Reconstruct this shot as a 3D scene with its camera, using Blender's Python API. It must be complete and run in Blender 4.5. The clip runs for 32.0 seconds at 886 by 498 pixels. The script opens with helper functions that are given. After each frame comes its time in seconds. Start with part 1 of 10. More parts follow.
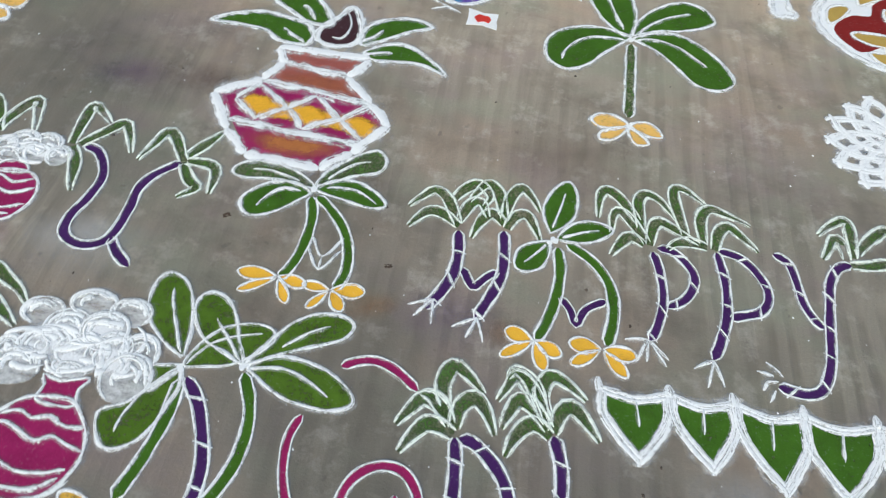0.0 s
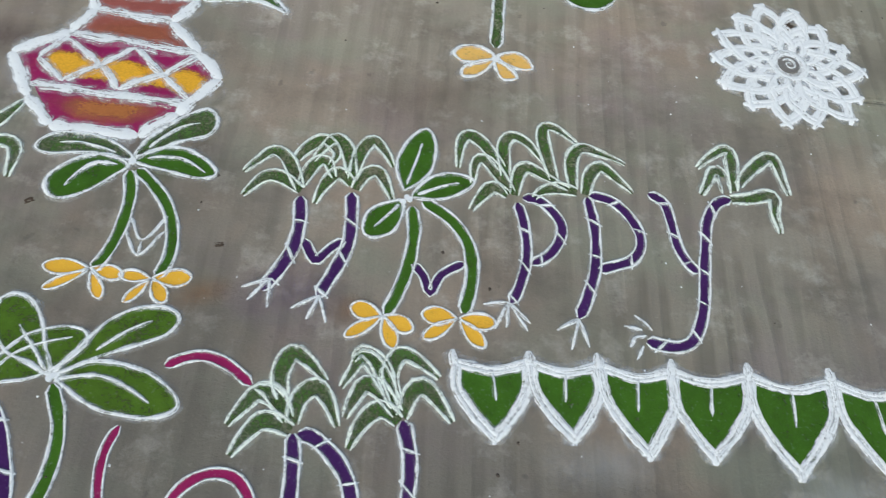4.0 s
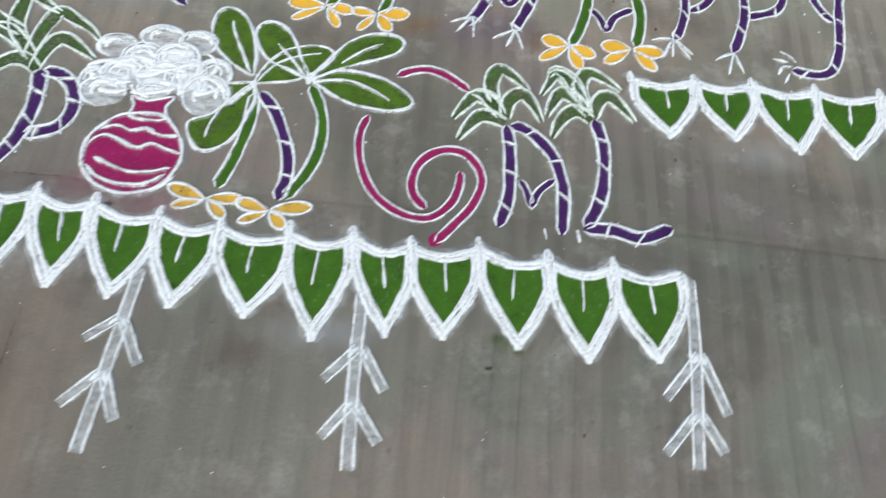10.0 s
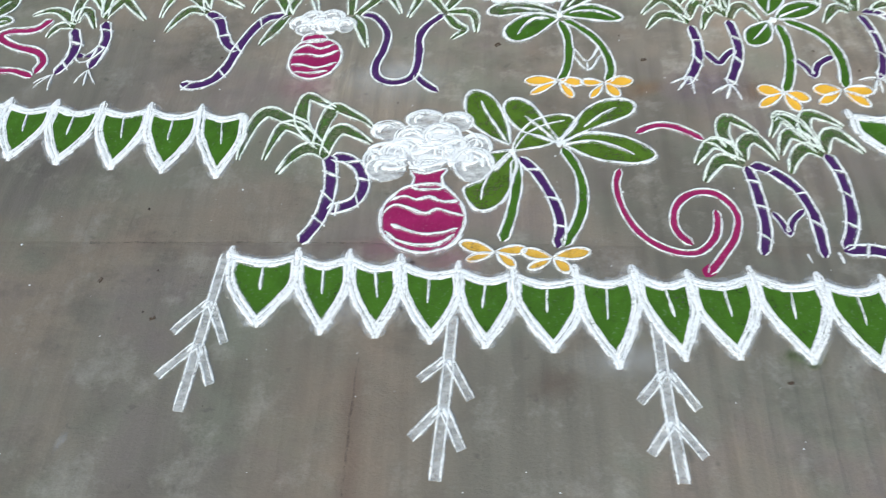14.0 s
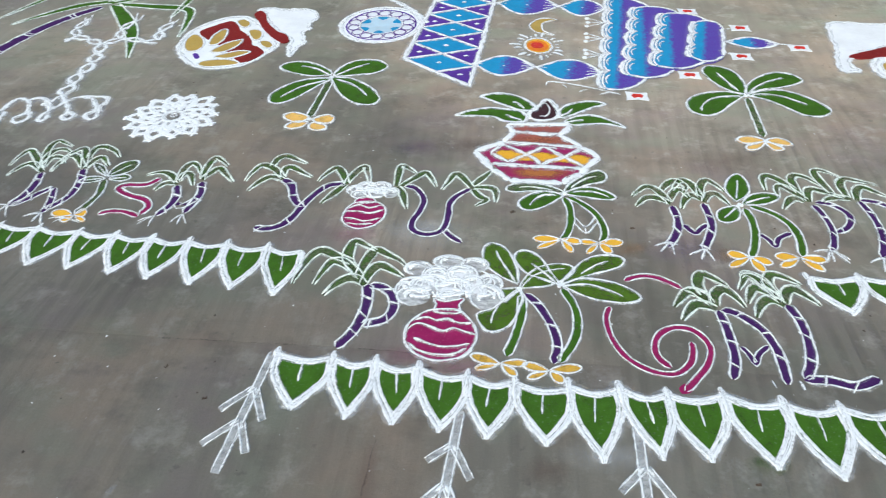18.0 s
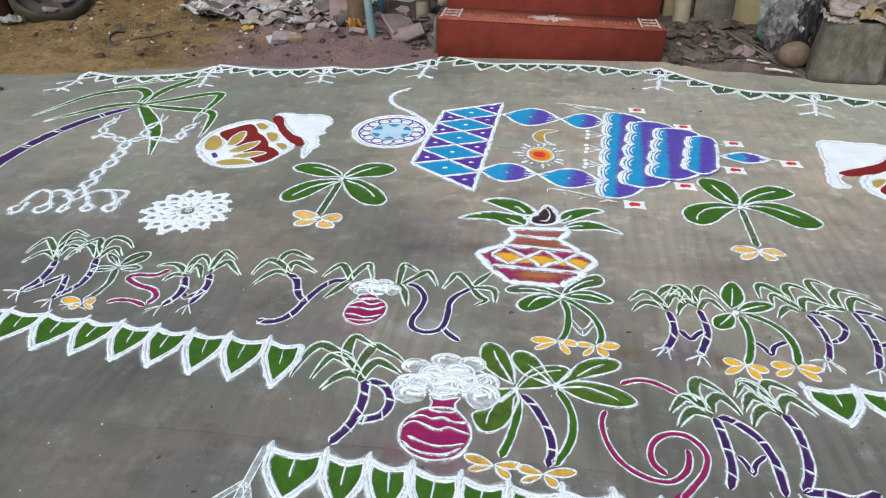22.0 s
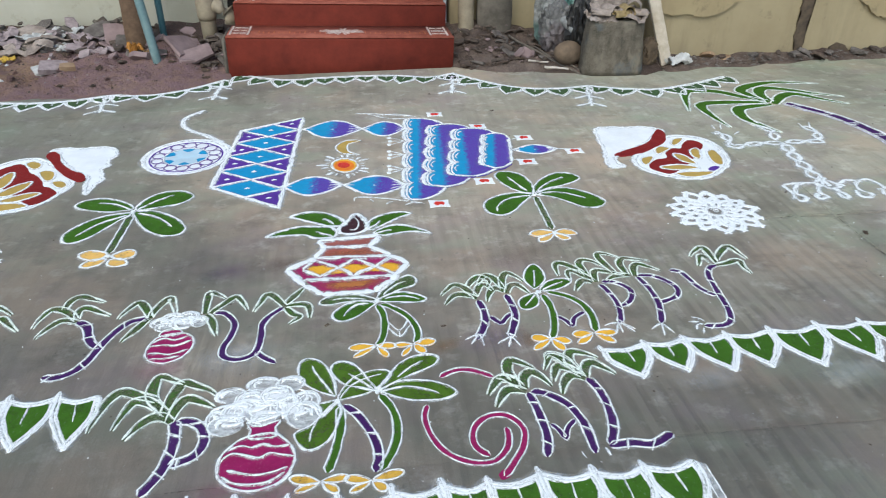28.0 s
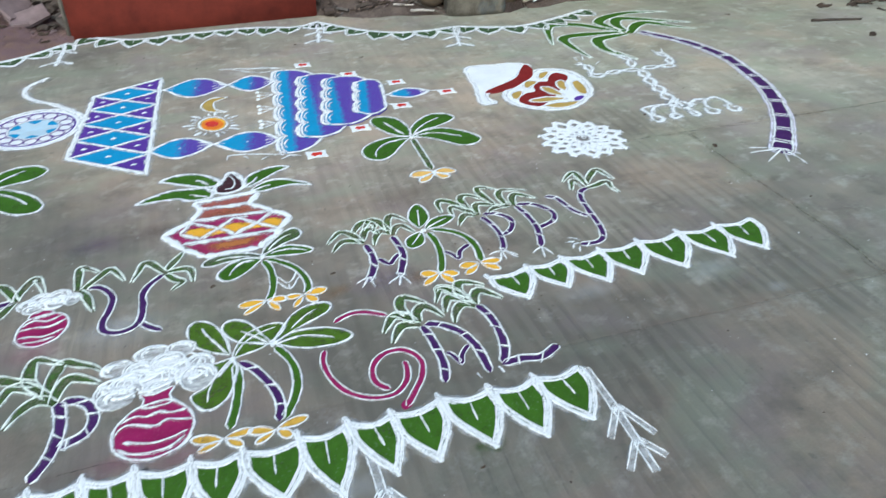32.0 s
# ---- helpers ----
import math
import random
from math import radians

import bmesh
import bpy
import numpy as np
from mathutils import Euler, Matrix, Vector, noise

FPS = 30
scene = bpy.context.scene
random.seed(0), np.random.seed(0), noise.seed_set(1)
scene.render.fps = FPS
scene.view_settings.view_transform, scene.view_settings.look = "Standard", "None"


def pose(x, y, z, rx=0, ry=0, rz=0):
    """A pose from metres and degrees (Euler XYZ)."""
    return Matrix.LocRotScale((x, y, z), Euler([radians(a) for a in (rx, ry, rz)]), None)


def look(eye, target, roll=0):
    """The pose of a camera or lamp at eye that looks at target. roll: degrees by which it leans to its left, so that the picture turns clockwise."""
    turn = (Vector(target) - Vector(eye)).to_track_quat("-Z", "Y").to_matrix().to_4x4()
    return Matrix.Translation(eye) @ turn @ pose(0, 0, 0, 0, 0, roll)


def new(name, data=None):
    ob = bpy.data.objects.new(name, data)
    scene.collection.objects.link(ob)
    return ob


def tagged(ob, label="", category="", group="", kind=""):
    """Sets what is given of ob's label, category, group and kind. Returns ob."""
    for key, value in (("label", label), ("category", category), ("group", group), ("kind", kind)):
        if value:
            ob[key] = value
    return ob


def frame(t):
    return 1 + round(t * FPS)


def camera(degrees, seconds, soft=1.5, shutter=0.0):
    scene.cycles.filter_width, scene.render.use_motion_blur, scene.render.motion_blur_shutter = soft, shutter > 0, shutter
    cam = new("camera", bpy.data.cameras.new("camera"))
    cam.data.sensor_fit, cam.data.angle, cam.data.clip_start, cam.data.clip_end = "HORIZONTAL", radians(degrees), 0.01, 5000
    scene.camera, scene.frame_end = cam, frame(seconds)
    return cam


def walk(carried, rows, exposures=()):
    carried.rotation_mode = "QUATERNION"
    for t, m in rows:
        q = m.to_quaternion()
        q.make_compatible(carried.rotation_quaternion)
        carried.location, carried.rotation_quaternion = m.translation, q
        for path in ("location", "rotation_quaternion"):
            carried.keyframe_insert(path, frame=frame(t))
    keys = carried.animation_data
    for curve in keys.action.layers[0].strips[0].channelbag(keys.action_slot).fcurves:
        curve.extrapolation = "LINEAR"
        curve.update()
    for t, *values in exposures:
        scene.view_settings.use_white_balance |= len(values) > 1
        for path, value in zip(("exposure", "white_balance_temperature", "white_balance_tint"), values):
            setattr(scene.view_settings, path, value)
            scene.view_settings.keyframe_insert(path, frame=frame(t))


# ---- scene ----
cam = camera(67.06, 32.0, 1.05, 0.5)
PATH = [
    (0, (-0.0226, 0.0432, 1.2007), (-0.0357, 1.1503, -0.4648), 9.30),
    (0.5, (0.0450, 0.0556, 1.2019), (-0.0459, 1.0980, -0.5025), 9.06),
    (1, (0.1127, 0.0704, 1.2015), (-0.0066, 1.0744, -0.5241), 11.67),
    (1.5, (0.1468, 0.1471, 1.1946), (0.0757, 1.1577, -0.5297), 10.06),
    (2, (0.1156, 0.2003, 1.1826), (0.1160, 1.1394, -0.5831), 11.59),
    (2.5, (0.1157, 0.2075, 1.1755), (0.1677, 1.1598, -0.5825), 13.07),
    (4.5, (0.2718, 0.2281, 1.1552), (0.4174, 1.1161, -0.6310), 13.01),
    (5, (0.3627, 0.1669, 1.1705), (0.5487, 1.0879, -0.5950), 16.13),
    (5.5, (0.4542, 0.1179, 1.1732), (0.7710, 1.0772, -0.5529), 19.87),
    (6, (0.5182, 0.0717, 1.1766), (0.9519, 1.0486, -0.5138), 22.21),
    (6.5, (0.5490, 0.0222, 1.1725), (1.0544, 0.9352, -0.5337), 25.78),
    (7, (0.5233, -0.0272, 1.1666), (0.9672, 0.8712, -0.5642), 23.65),
    (7.5, (0.4017, -0.0729, 1.1838), (0.8085, 0.7950, -0.5716), 20.55),
    (8, (0.2212, -0.1818, 1.1340), (0.4765, 0.6431, -0.6700), 16.49),
    (8.5, (0.0992, -0.2008, 1.1407), (0.2301, 0.6086, -0.6835), 14.50),
    (9, (0.0656, -0.2275, 1.1352), (0.1992, 0.5795, -0.6899), 14.89),
    (9.5, (0.0106, -0.2505, 1.1371), (0.1074, 0.5929, -0.6737), 13.37),
    (10, (-0.0990, -0.3473, 1.1437), (-0.0386, 0.4529, -0.6882), 9.09),
    (10.5, (-0.2702, -0.3878, 1.1731), (-0.1514, 0.3968, -0.6627), 12.19),
    (11, (-0.4136, -0.3956, 1.1857), (-0.3244, 0.3723, -0.6589), 4.43),
    (11.5, (-0.4903, -0.3969, 1.1928), (-0.4461, 0.3437, -0.6645), 1.08),
    (12, (-0.5398, -0.3932, 1.1910), (-0.5626, 0.4128, -0.6393), -1.13),
    (12.5, (-0.5614, -0.3999, 1.2019), (-0.6112, 0.4387, -0.6131), -4.22),
    (13, (-0.5841, -0.4086, 1.2112), (-0.6525, 0.5001, -0.5691), -5.39),
    (13.5, (-0.6038, -0.4251, 1.2078), (-0.6804, 0.5025, -0.5624), -5.16),
    (14, (-0.5478, -0.5058, 1.2219), (-0.6547, 0.5116, -0.4966), -4.69),
    (14.5, (-0.4687, -0.5769, 1.2156), (-0.4678, 0.5557, -0.4328), -4.40),
    (16.5, (-0.4539, -0.7764, 1.2688), (-0.3800, 0.6216, -0.1596), 2.06),
    (17, (-0.4651, -0.8089, 1.2819), (-0.5454, 0.6682, -0.0641), 0.01),
    (17.5, (-0.4739, -0.8206, 1.2814), (-0.6177, 0.7066, -0.0020), -1.55),
    (18, (-0.4871, -0.8678, 1.2896), (-0.7042, 0.6417, -0.0044), -2.67),
    (18.5, (-0.4914, -0.8826, 1.3094), (-0.7829, 0.7199, 0.1488), -2.46),
    (19, (-0.4852, -0.8951, 1.3136), (-0.7842, 0.7421, 0.2045), -2.20),
    (19.5, (-0.4855, -0.8727, 1.3032), (-0.7880, 0.7820, 0.2213), -2.03),
    (20, (-0.4780, -0.9003, 1.3101), (-0.7603, 0.7576, 0.2278), -1.96),
    (20.5, (-0.4728, -0.9036, 1.3105), (-0.7593, 0.7612, 0.2398), -1.98),
    (21, (-0.4689, -0.9021, 1.3108), (-0.7450, 0.7678, 0.2454), -1.64),
    (21.5, (-0.4648, -0.8998, 1.3106), (-0.7349, 0.7758, 0.2526), -1.55),
    (22, (-0.4616, -0.9046, 1.3133), (-0.7135, 0.7776, 0.2611), -1.13),
    (22.5, (-0.4495, -0.9036, 1.3126), (-0.6693, 0.7869, 0.2667), -0.98),
    (23, (-0.4396, -0.9001, 1.3068), (-0.6184, 0.7990, 0.2670), -0.51),
    (23.5, (-0.4269, -0.9018, 1.3002), (-0.5564, 0.8004, 0.2582), -0.41),
    (24, (-0.4202, -0.9038, 1.3002), (-0.5230, 0.7982, 0.2550), -0.48),
    (24.5, (-0.4143, -0.9054, 1.2977), (-0.4928, 0.7991, 0.2545), -0.33),
    (25, (-0.4054, -0.9040, 1.2940), (-0.4498, 0.7995, 0.2471), -0.55),
    (25.5, (-0.3900, -0.9030, 1.2884), (-0.4022, 0.8054, 0.2486), -0.73),
    (27.5, (-0.3811, -0.8886, 1.2791), (-0.2116, 0.8166, 0.2478), -0.59),
    (28, (-0.3731, -0.9057, 1.2841), (-0.1356, 0.8000, 0.2672), -0.30),
    (28.5, (-0.3690, -0.9101, 1.2818), (-0.0783, 0.7868, 0.2640), -0.06),
    (29, (-0.3626, -0.9204, 1.2831), (-0.0126, 0.7669, 0.2680), 0.34),
    (29.5, (-0.3619, -0.9265, 1.2797), (0.0393, 0.7438, 0.2554), 0.20),
    (30, (-0.3613, -0.9322, 1.2773), (0.1061, 0.7292, 0.2667), -0.11),
    (30.5, (-0.3545, -0.9374, 1.2717), (0.1583, 0.7030, 0.2489), -0.36),
    (31, (-0.3428, -0.9446, 1.2681), (0.2339, 0.6714, 0.2406), -0.47),
    (31.5, (-0.3395, -0.9489, 1.2596), (0.2647, 0.6370, 0.2013), -0.41),
    (32, (-0.3605, -0.9500, 1.2615), (0.1731, 0.6090, 0.1280), -0.51),
]
walk(cam, [(t, look(eye, target, roll)) for t, eye, target, roll in PATH], [(0, 0.215, 6650, 5), (1, 0.165, 6600, 5), (5, 0.065, 6550, 3), (6.5, 0.290, 6500, 2), (8, 0.375, 6600, 4), (11, 0.400, 6650, 5), (14, 0.515, 6600, 4), (17, 0.375, 6500, 5), (18.5, 0.390, 6450, 5), (25, 0.355, 6450, 5), (28, 0.365, 6250, 5), (30, 0.370, 6150, 3), (32, 0.385, 6050, 2)])

# ---- light: open shade under a bright hazy sky ----
world = bpy.data.worlds.new("sky")
scene.world = world
world.use_nodes = True
wn = world.node_tree.nodes
sky = wn.new("ShaderNodeTexSky")
sky.sky_type, sky.sun_disc = "NISHITA", False
sky.sun_elevation, sky.sun_rotation = radians(48), radians(200)
sky.air_density, sky.dust_density, sky.ozone_density = 1.0, 2.5, 1.0
wn["Background"].inputs["Strength"].default_value = 0.15
world.node_tree.links.new(sky.outputs["Color"], wn["Background"].inputs["Color"])
sun_data = bpy.data.lights.new("sun", "SUN")
sun_data.energy, sun_data.angle, sun_data.color = 1.125, radians(40), (1.0, 0.97, 0.91)
sun = new("sun", sun_data)
sun.matrix_world = look((-2, -4.5, 6), (0, 1, 0))

# ---- materials ----


def material(name, rough=0.9, metal=0.0, spec=0.2):
    m = bpy.data.materials.new(name)
    m.use_nodes = True
    b = m.node_tree.nodes["Principled BSDF"]
    b.inputs["Roughness"].default_value = rough
    b.inputs["Metallic"].default_value = metal
    b.inputs["Specular IOR Level"].default_value = spec
    return m, m.node_tree.nodes, m.node_tree.links, b


def noise_node(n, l, scale, detail=4.0, rough=0.6, vector=None, stretch=None):
    """A noise texture in metres; stretch multiplies the coordinates."""
    t = n.new("ShaderNodeTexNoise")
    t.inputs["Scale"].default_value, t.inputs["Detail"].default_value, t.inputs["Roughness"].default_value = scale, detail, rough
    if vector is None:
        vector = n.new("ShaderNodeTexCoord").outputs["Object"]
    if stretch:
        mp = n.new("ShaderNodeMapping")
        mp.inputs["Scale"].default_value = stretch
        l.new(vector, mp.inputs["Vector"])
        vector = mp.outputs["Vector"]
    l.new(vector, t.inputs["Vector"])
    return t.outputs["Fac"]


def ramp(n, l, fac, stops):
    r = n.new("ShaderNodeValToRGB")
    e = r.color_ramp.elements
    while len(e) < len(stops):
        e.new(0.5)
    for el, (p, c) in zip(e, stops):
        el.position, el.color = p, (*c, 1) if len(c) == 3 else c
    l.new(fac, r.inputs["Fac"])
    return r.outputs["Color"]


def remap(n, l, fac, a, b, c, d):
    r = n.new("ShaderNodeMapRange")
    for k, v in zip(("From Min", "From Max", "To Min", "To Max"), (a, b, c, d)):
        r.inputs[k].default_value = v
    l.new(fac, r.inputs["Value"])
    return r.outputs["Result"]


def calc(n, l, op, a, b):
    m = n.new("ShaderNodeMath")
    m.operation = op
    for i, v in enumerate((a, b)):
        if isinstance(v, (int, float)):
            m.inputs[i].default_value = v
        else:
            l.new(v, m.inputs[i])
    return m.outputs[0]


def blend(n, l, fac, a, b, kind="MIX"):
    m = n.new("ShaderNodeMix")
    m.data_type, m.blend_type = "RGBA", kind
    for sock, v in ((m.inputs["Factor"], fac), (m.inputs["A"], a), (m.inputs["B"], b)):
        if isinstance(v, (int, float)):
            sock.default_value = v
        elif isinstance(v, tuple):
            sock.default_value = (*v, 1)
        else:
            l.new(v, sock)
    return m.outputs["Result"]


def bump(n, l, b, height, strength, distance):
    k = n.new("ShaderNodeBump")
    k.inputs["Strength"].default_value, k.inputs["Distance"].default_value = strength, distance
    l.new(height, k.inputs["Height"])
    l.new(k.outputs["Normal"], b.inputs["Normal"])


def powder(name, colour, dark=0.78, cover=0.66, second=None, dust=0.10):
    """Loose coloured rangoli powder: grains, thin patches where the ground shows, white dust on it, and, with a second colour, two powders rubbed into one another."""
    m, n, l, b = material(name, 0.95, 0, 0.05)
    broad = noise_node(n, l, 19, 4, 0.65)
    patch_ = noise_node(n, l, 7, 3)
    grain = noise_node(n, l, 300, 3, 0.75)
    speck = noise_node(n, l, 130, 3, 0.7)
    base = blend(n, l, remap(n, l, broad, 0.3, 0.7, 0, 1), colour, tuple(c * dark for c in colour))
    base = blend(n, l, remap(n, l, patch_, 0.4, 0.7, 0, 0.35), base, tuple(c * dark * 0.75 for c in colour))
    if second:
        uv = n.new("ShaderNodeUVMap")
        sep = n.new("ShaderNodeSeparateXYZ")
        l.new(uv.outputs["UV"], sep.inputs[0])
        wob = calc(n, l, "ADD", sep.outputs["X"], remap(n, l, noise_node(n, l, 60, 3), 0, 1, -0.22, 0.22))
        base = blend(n, l, remap(n, l, wob, 0.42, 0.60, 0, 1), base, second)
    base = blend(n, l, remap(n, l, grain, 0.45, 0.75, 0, 0.30), base, tuple(min(1, c * 1.35 + 0.015) for c in colour))
    base = blend(n, l, remap(n, l, speck, 0.60, 0.76, 0, dust * 4), base, (0.62, 0.66, 0.66))
    base = blend(n, l, dust * 0.35, base, (0.55, 0.58, 0.57))
    l.new(base, b.inputs["Base Color"])
    thin = calc(n, l, "ADD", calc(n, l, "ADD", calc(n, l, "MULTIPLY", grain, 0.40), calc(n, l, "MULTIPLY", broad, 0.38)), calc(n, l, "MULTIPLY", speck, 0.22))
    l.new(remap(n, l, thin, cover - 0.10, cover + 0.04, 1, 0.15), b.inputs["Alpha"])
    bump(n, l, b, grain, 0.5, 0.002)
    return m


def chalk(name, colour, solid=0.0, halo=0.50, hollow=0.0):
    """White powder run out between the fingers: streaks along the line, crumbling edges and a thin veil of dust beside it."""
    m, n, l, b = material(name, 0.95, 0, 0.05)
    uv = n.new("ShaderNodeUVMap")
    sep = n.new("ShaderNodeSeparateXYZ")
    l.new(uv.outputs["UV"], sep.inputs[0])
    across = calc(n, l, "ABSOLUTE", sep.outputs["Y"], 0)
    grain = noise_node(n, l, 190, 4, 0.85)
    streak = noise_node(n, l, 1.0, 3, 0.6, uv.outputs["UV"], (17, 3.4, 1))
    patch_ = noise_node(n, l, 34, 4, 0.65)
    dense = calc(n, l, "SUBTRACT", 0.88 + solid, calc(n, l, "MULTIPLY", calc(n, l, "POWER", across, 1.7), 0.44 + solid * 0.6))
    if hollow:
        dense = calc(n, l, "SUBTRACT", dense, calc(n, l, "MULTIPLY", remap(n, l, across, 0.1, 0.6, hollow, 0), remap(n, l, patch_, 0.40, 0.58, 0.1, 1)))
    dense = calc(n, l, "ADD", dense, remap(n, l, streak, 0.3, 0.7, -0.36, 0.18))
    dense = calc(n, l, "ADD", dense, remap(n, l, patch_, 0.3, 0.7, -0.14, 0.12))
    core = remap(n, l, calc(n, l, "SUBTRACT", dense, grain), -0.06, 0.17, 0, 0.98)
    veil = calc(n, l, "MULTIPLY", remap(n, l, across, 0.6, 2.3, halo, 0.0), remap(n, l, calc(n, l, "ADD", calc(n, l, "MULTIPLY", patch_, 0.5), calc(n, l, "MULTIPLY", grain, 0.5)), 0.50, 0.60, 0, 1))
    film = calc(n, l, "MULTIPLY", remap(n, l, across, 0.7, 2.25, 0.30, 0.0), remap(n, l, patch_, 0.38, 0.62, 0.1, 1))
    l.new(calc(n, l, "MAXIMUM", calc(n, l, "MAXIMUM", core, veil), film), b.inputs["Alpha"])
    l.new(blend(n, l, remap(n, l, grain, 0.3, 0.75, 0, 1), colour, tuple(c * 0.9 for c in colour)), b.inputs["Base Color"])
    bump(n, l, b, grain, 0.35, 0.002)
    return m


def rubbed(name, colour, strength, start=0.25):
    """Powder rubbed thin with the hand: dense in the middle, lost towards its rim."""
    m, n, l, b = material(name, 0.95, 0, 0.05)
    uv = n.new("ShaderNodeUVMap")
    sep = n.new("ShaderNodeSeparateXYZ")
    l.new(uv.outputs["UV"], sep.inputs[0])
    broad, grain = noise_node(n, l, 16, 4, 0.65), noise_node(n, l, 240, 3, 0.8)
    r = calc(n, l, "ADD", sep.outputs["X"], remap(n, l, broad, 0, 1, -0.45, 0.45))
    r = calc(n, l, "ADD", r, remap(n, l, grain, 0, 1, -0.30, 0.30))
    l.new(remap(n, l, r, start, 0.92, strength, 0), b.inputs["Alpha"])
    l.new(blend(n, l, remap(n, l, grain, 0.35, 0.7, 0, 1), colour, tuple(c * 0.75 for c in colour)), b.inputs["Base Color"])
    return m


RUBOCHRE = rubbed("rubbed_ochre_powder", (0.62, 0.25, 0.070), 0.66)
RUBROSE = rubbed("rubbed_rose_powder", (0.50, 0.17, 0.085), 0.55)
RUBYELLOW = rubbed("rubbed_yellow_powder", (0.85, 0.45, 0.045), 1.0, 0.55)
DUSTPURPLE = rubbed("spilt_purple_dust", (0.13, 0.06, 0.20), 0.22, 0.0)
DUSTWHITE = rubbed("spilt_white_dust", (0.80, 0.84, 0.85), 0.17, 0.0)
DUSTPINK = rubbed("spilt_pink_dust", (0.42, 0.12, 0.22), 0.26, 0.0)
DUSTORANGE = rubbed("spilt_orange_dust", (0.45, 0.20, 0.06), 0.24, 0.0)
DUSTGREEN = rubbed("spilt_green_dust", (0.09, 0.17, 0.04), 0.36, 0.0)
DUSTRED = rubbed("spilt_brown_dust", (0.16, 0.095, 0.075), 0.27, 0.0)
WHITE = chalk("white_powder", (0.83, 0.87, 0.865), -0.03)
THICK = chalk("thick_white_powder", (0.86, 0.895, 0.89), 0.08, 0.60, 0.20)
LILAC = chalk("lilac_white_powder", (0.80, 0.79, 0.90), -0.06)
MINT = chalk("greenish_white_powder", (0.82, 0.90, 0.82), -0.05)
GREEN = powder("green_powder", (0.052, 0.148, 0.009), 0.66, 0.66, None, 0.04)
OLIVE = powder("thin_green_powder", (0.070, 0.145, 0.028), 0.75, 0.54, None, 0.07)
LEAFGREEN = powder("mottled_green_powder", (0.078, 0.160, 0.011), 0.66, 0.61, None, 0.045)
FARGREEN = powder("dull_green_powder", (0.052, 0.108, 0.036), 0.75, 0.64, None, 0.08)
PURPLE = powder("purple_powder", (0.058, 0.015, 0.108), 0.75, 0.70, None, 0.03)
VIOLET = powder("violet_powder", (0.105, 0.040, 0.320), 0.8, 0.72, None, 0.03)
MAGENTA = powder("magenta_powder", (0.320, 0.014, 0.105), 0.75, 0.72, None, 0.03)
YELLOW = powder("yellow_powder", (0.880, 0.480, 0.045), 0.90, 0.66, None, 0.05)
MUSTARD = powder("mustard_powder", (0.740, 0.435, 0.055), 0.85, 0.62, None, 0.09)
ROSE = powder("rose_brown_powder", (0.360, 0.105, 0.085), 0.8, 0.72, None, 0.03)
PALEYELLOW = powder("dusted_yellow_powder", (0.840, 0.500, 0.120), 0.90, 0.62, None, 0.12)
OCHRE = powder("ochre_powder", (0.500, 0.340, 0.080), 0.85, 0.72, None, 0.06)
BRICKRED = powder("brick_red_powder", (0.235, 0.017, 0.016), 0.8, 0.74, None, 0.03)
BROWN = powder("dark_brown_powder", (0.055, 0.022, 0.028), 0.8, 0.72, None, 0.03)
BLUE = powder("blue_powder", (0.018, 0.295, 0.560), 0.85, 0.74, None, 0.03)
RED = powder("red_powder", (0.640, 0.030, 0.018), 0.85, 0.74)
ORANGE = powder("orange_powder", (0.850, 0.220, 0.010), 0.85, 0.74)
BLUE_VIOLET = powder("blue_and_violet_powder", (0.022, 0.310, 0.570), 0.85, 0.74, (0.105, 0.040, 0.320), 0.03)
FROTH = powder("white_powder_heap", (0.85, 0.89, 0.89), 0.93, 0.74, None, 0.0)
VEIL = chalk("thin_white_powder", (0.86, 0.90, 0.91), -0.14)
VEIL2 = powder("thin_white_froth", (0.90, 0.93, 0.93), 0.97, 0.56, None, 0.0)
def mist(name, low, high):
    """White powder blown thin over the ground, smooth and half clear."""
    m, n, l, b = material(name, 0.95, 0, 0.05)
    cloud = noise_node(n, l, 1.0, 4, 0.6, n.new("ShaderNodeTexCoord").outputs["Object"], (26, 60, 1))
    grain = noise_node(n, l, 260, 3, 0.8)
    l.new(calc(n, l, "MULTIPLY", remap(n, l, cloud, 0.34, 0.66, low, high), remap(n, l, grain, 0.35, 0.6, 0.75, 1.0)), b.inputs["Alpha"])
    b.inputs["Base Color"].default_value = (0.84, 0.88, 0.88, 1)
    return m


MIST = mist("translucent_white_powder", 0.22, 0.72)
MISTBAND = mist("thin_white_band_powder", 0.20, 0.46)
RUBWHITE = rubbed("rubbed_white_powder", (0.88, 0.91, 0.91), 0.96, 0.50)
SOFTWHITE = chalk("soft_white_powder", (0.87, 0.905, 0.90), 0.12, 0.65)
VIOLETLINE = chalk("violet_line_powder", (0.13, 0.06, 0.28), -0.02)
PALEBLUE = powder("pale_blue_powder", (0.52, 0.70, 0.80), 0.85, 0.72)
from mathutils.geometry import tessellate_polygon


# ---- drawing with powder on the ground ----
ORIGIN = {}
LAYER = [0]


def motif(name, label, category, at, group=""):
    ob = new(name)
    ob.location = (at[0], at[1], 0)
    ORIGIN[ob] = (at[0], at[1])
    LAYER[0] = 0
    return tagged(ob, label, category, group)


def part(name, mesh, mat, parent, label=""):
    ob = new(name, mesh)
    mesh.materials.append(mat)
    ob.parent = parent
    ORIGIN[ob] = ORIGIN[parent]
    return tagged(ob, label)


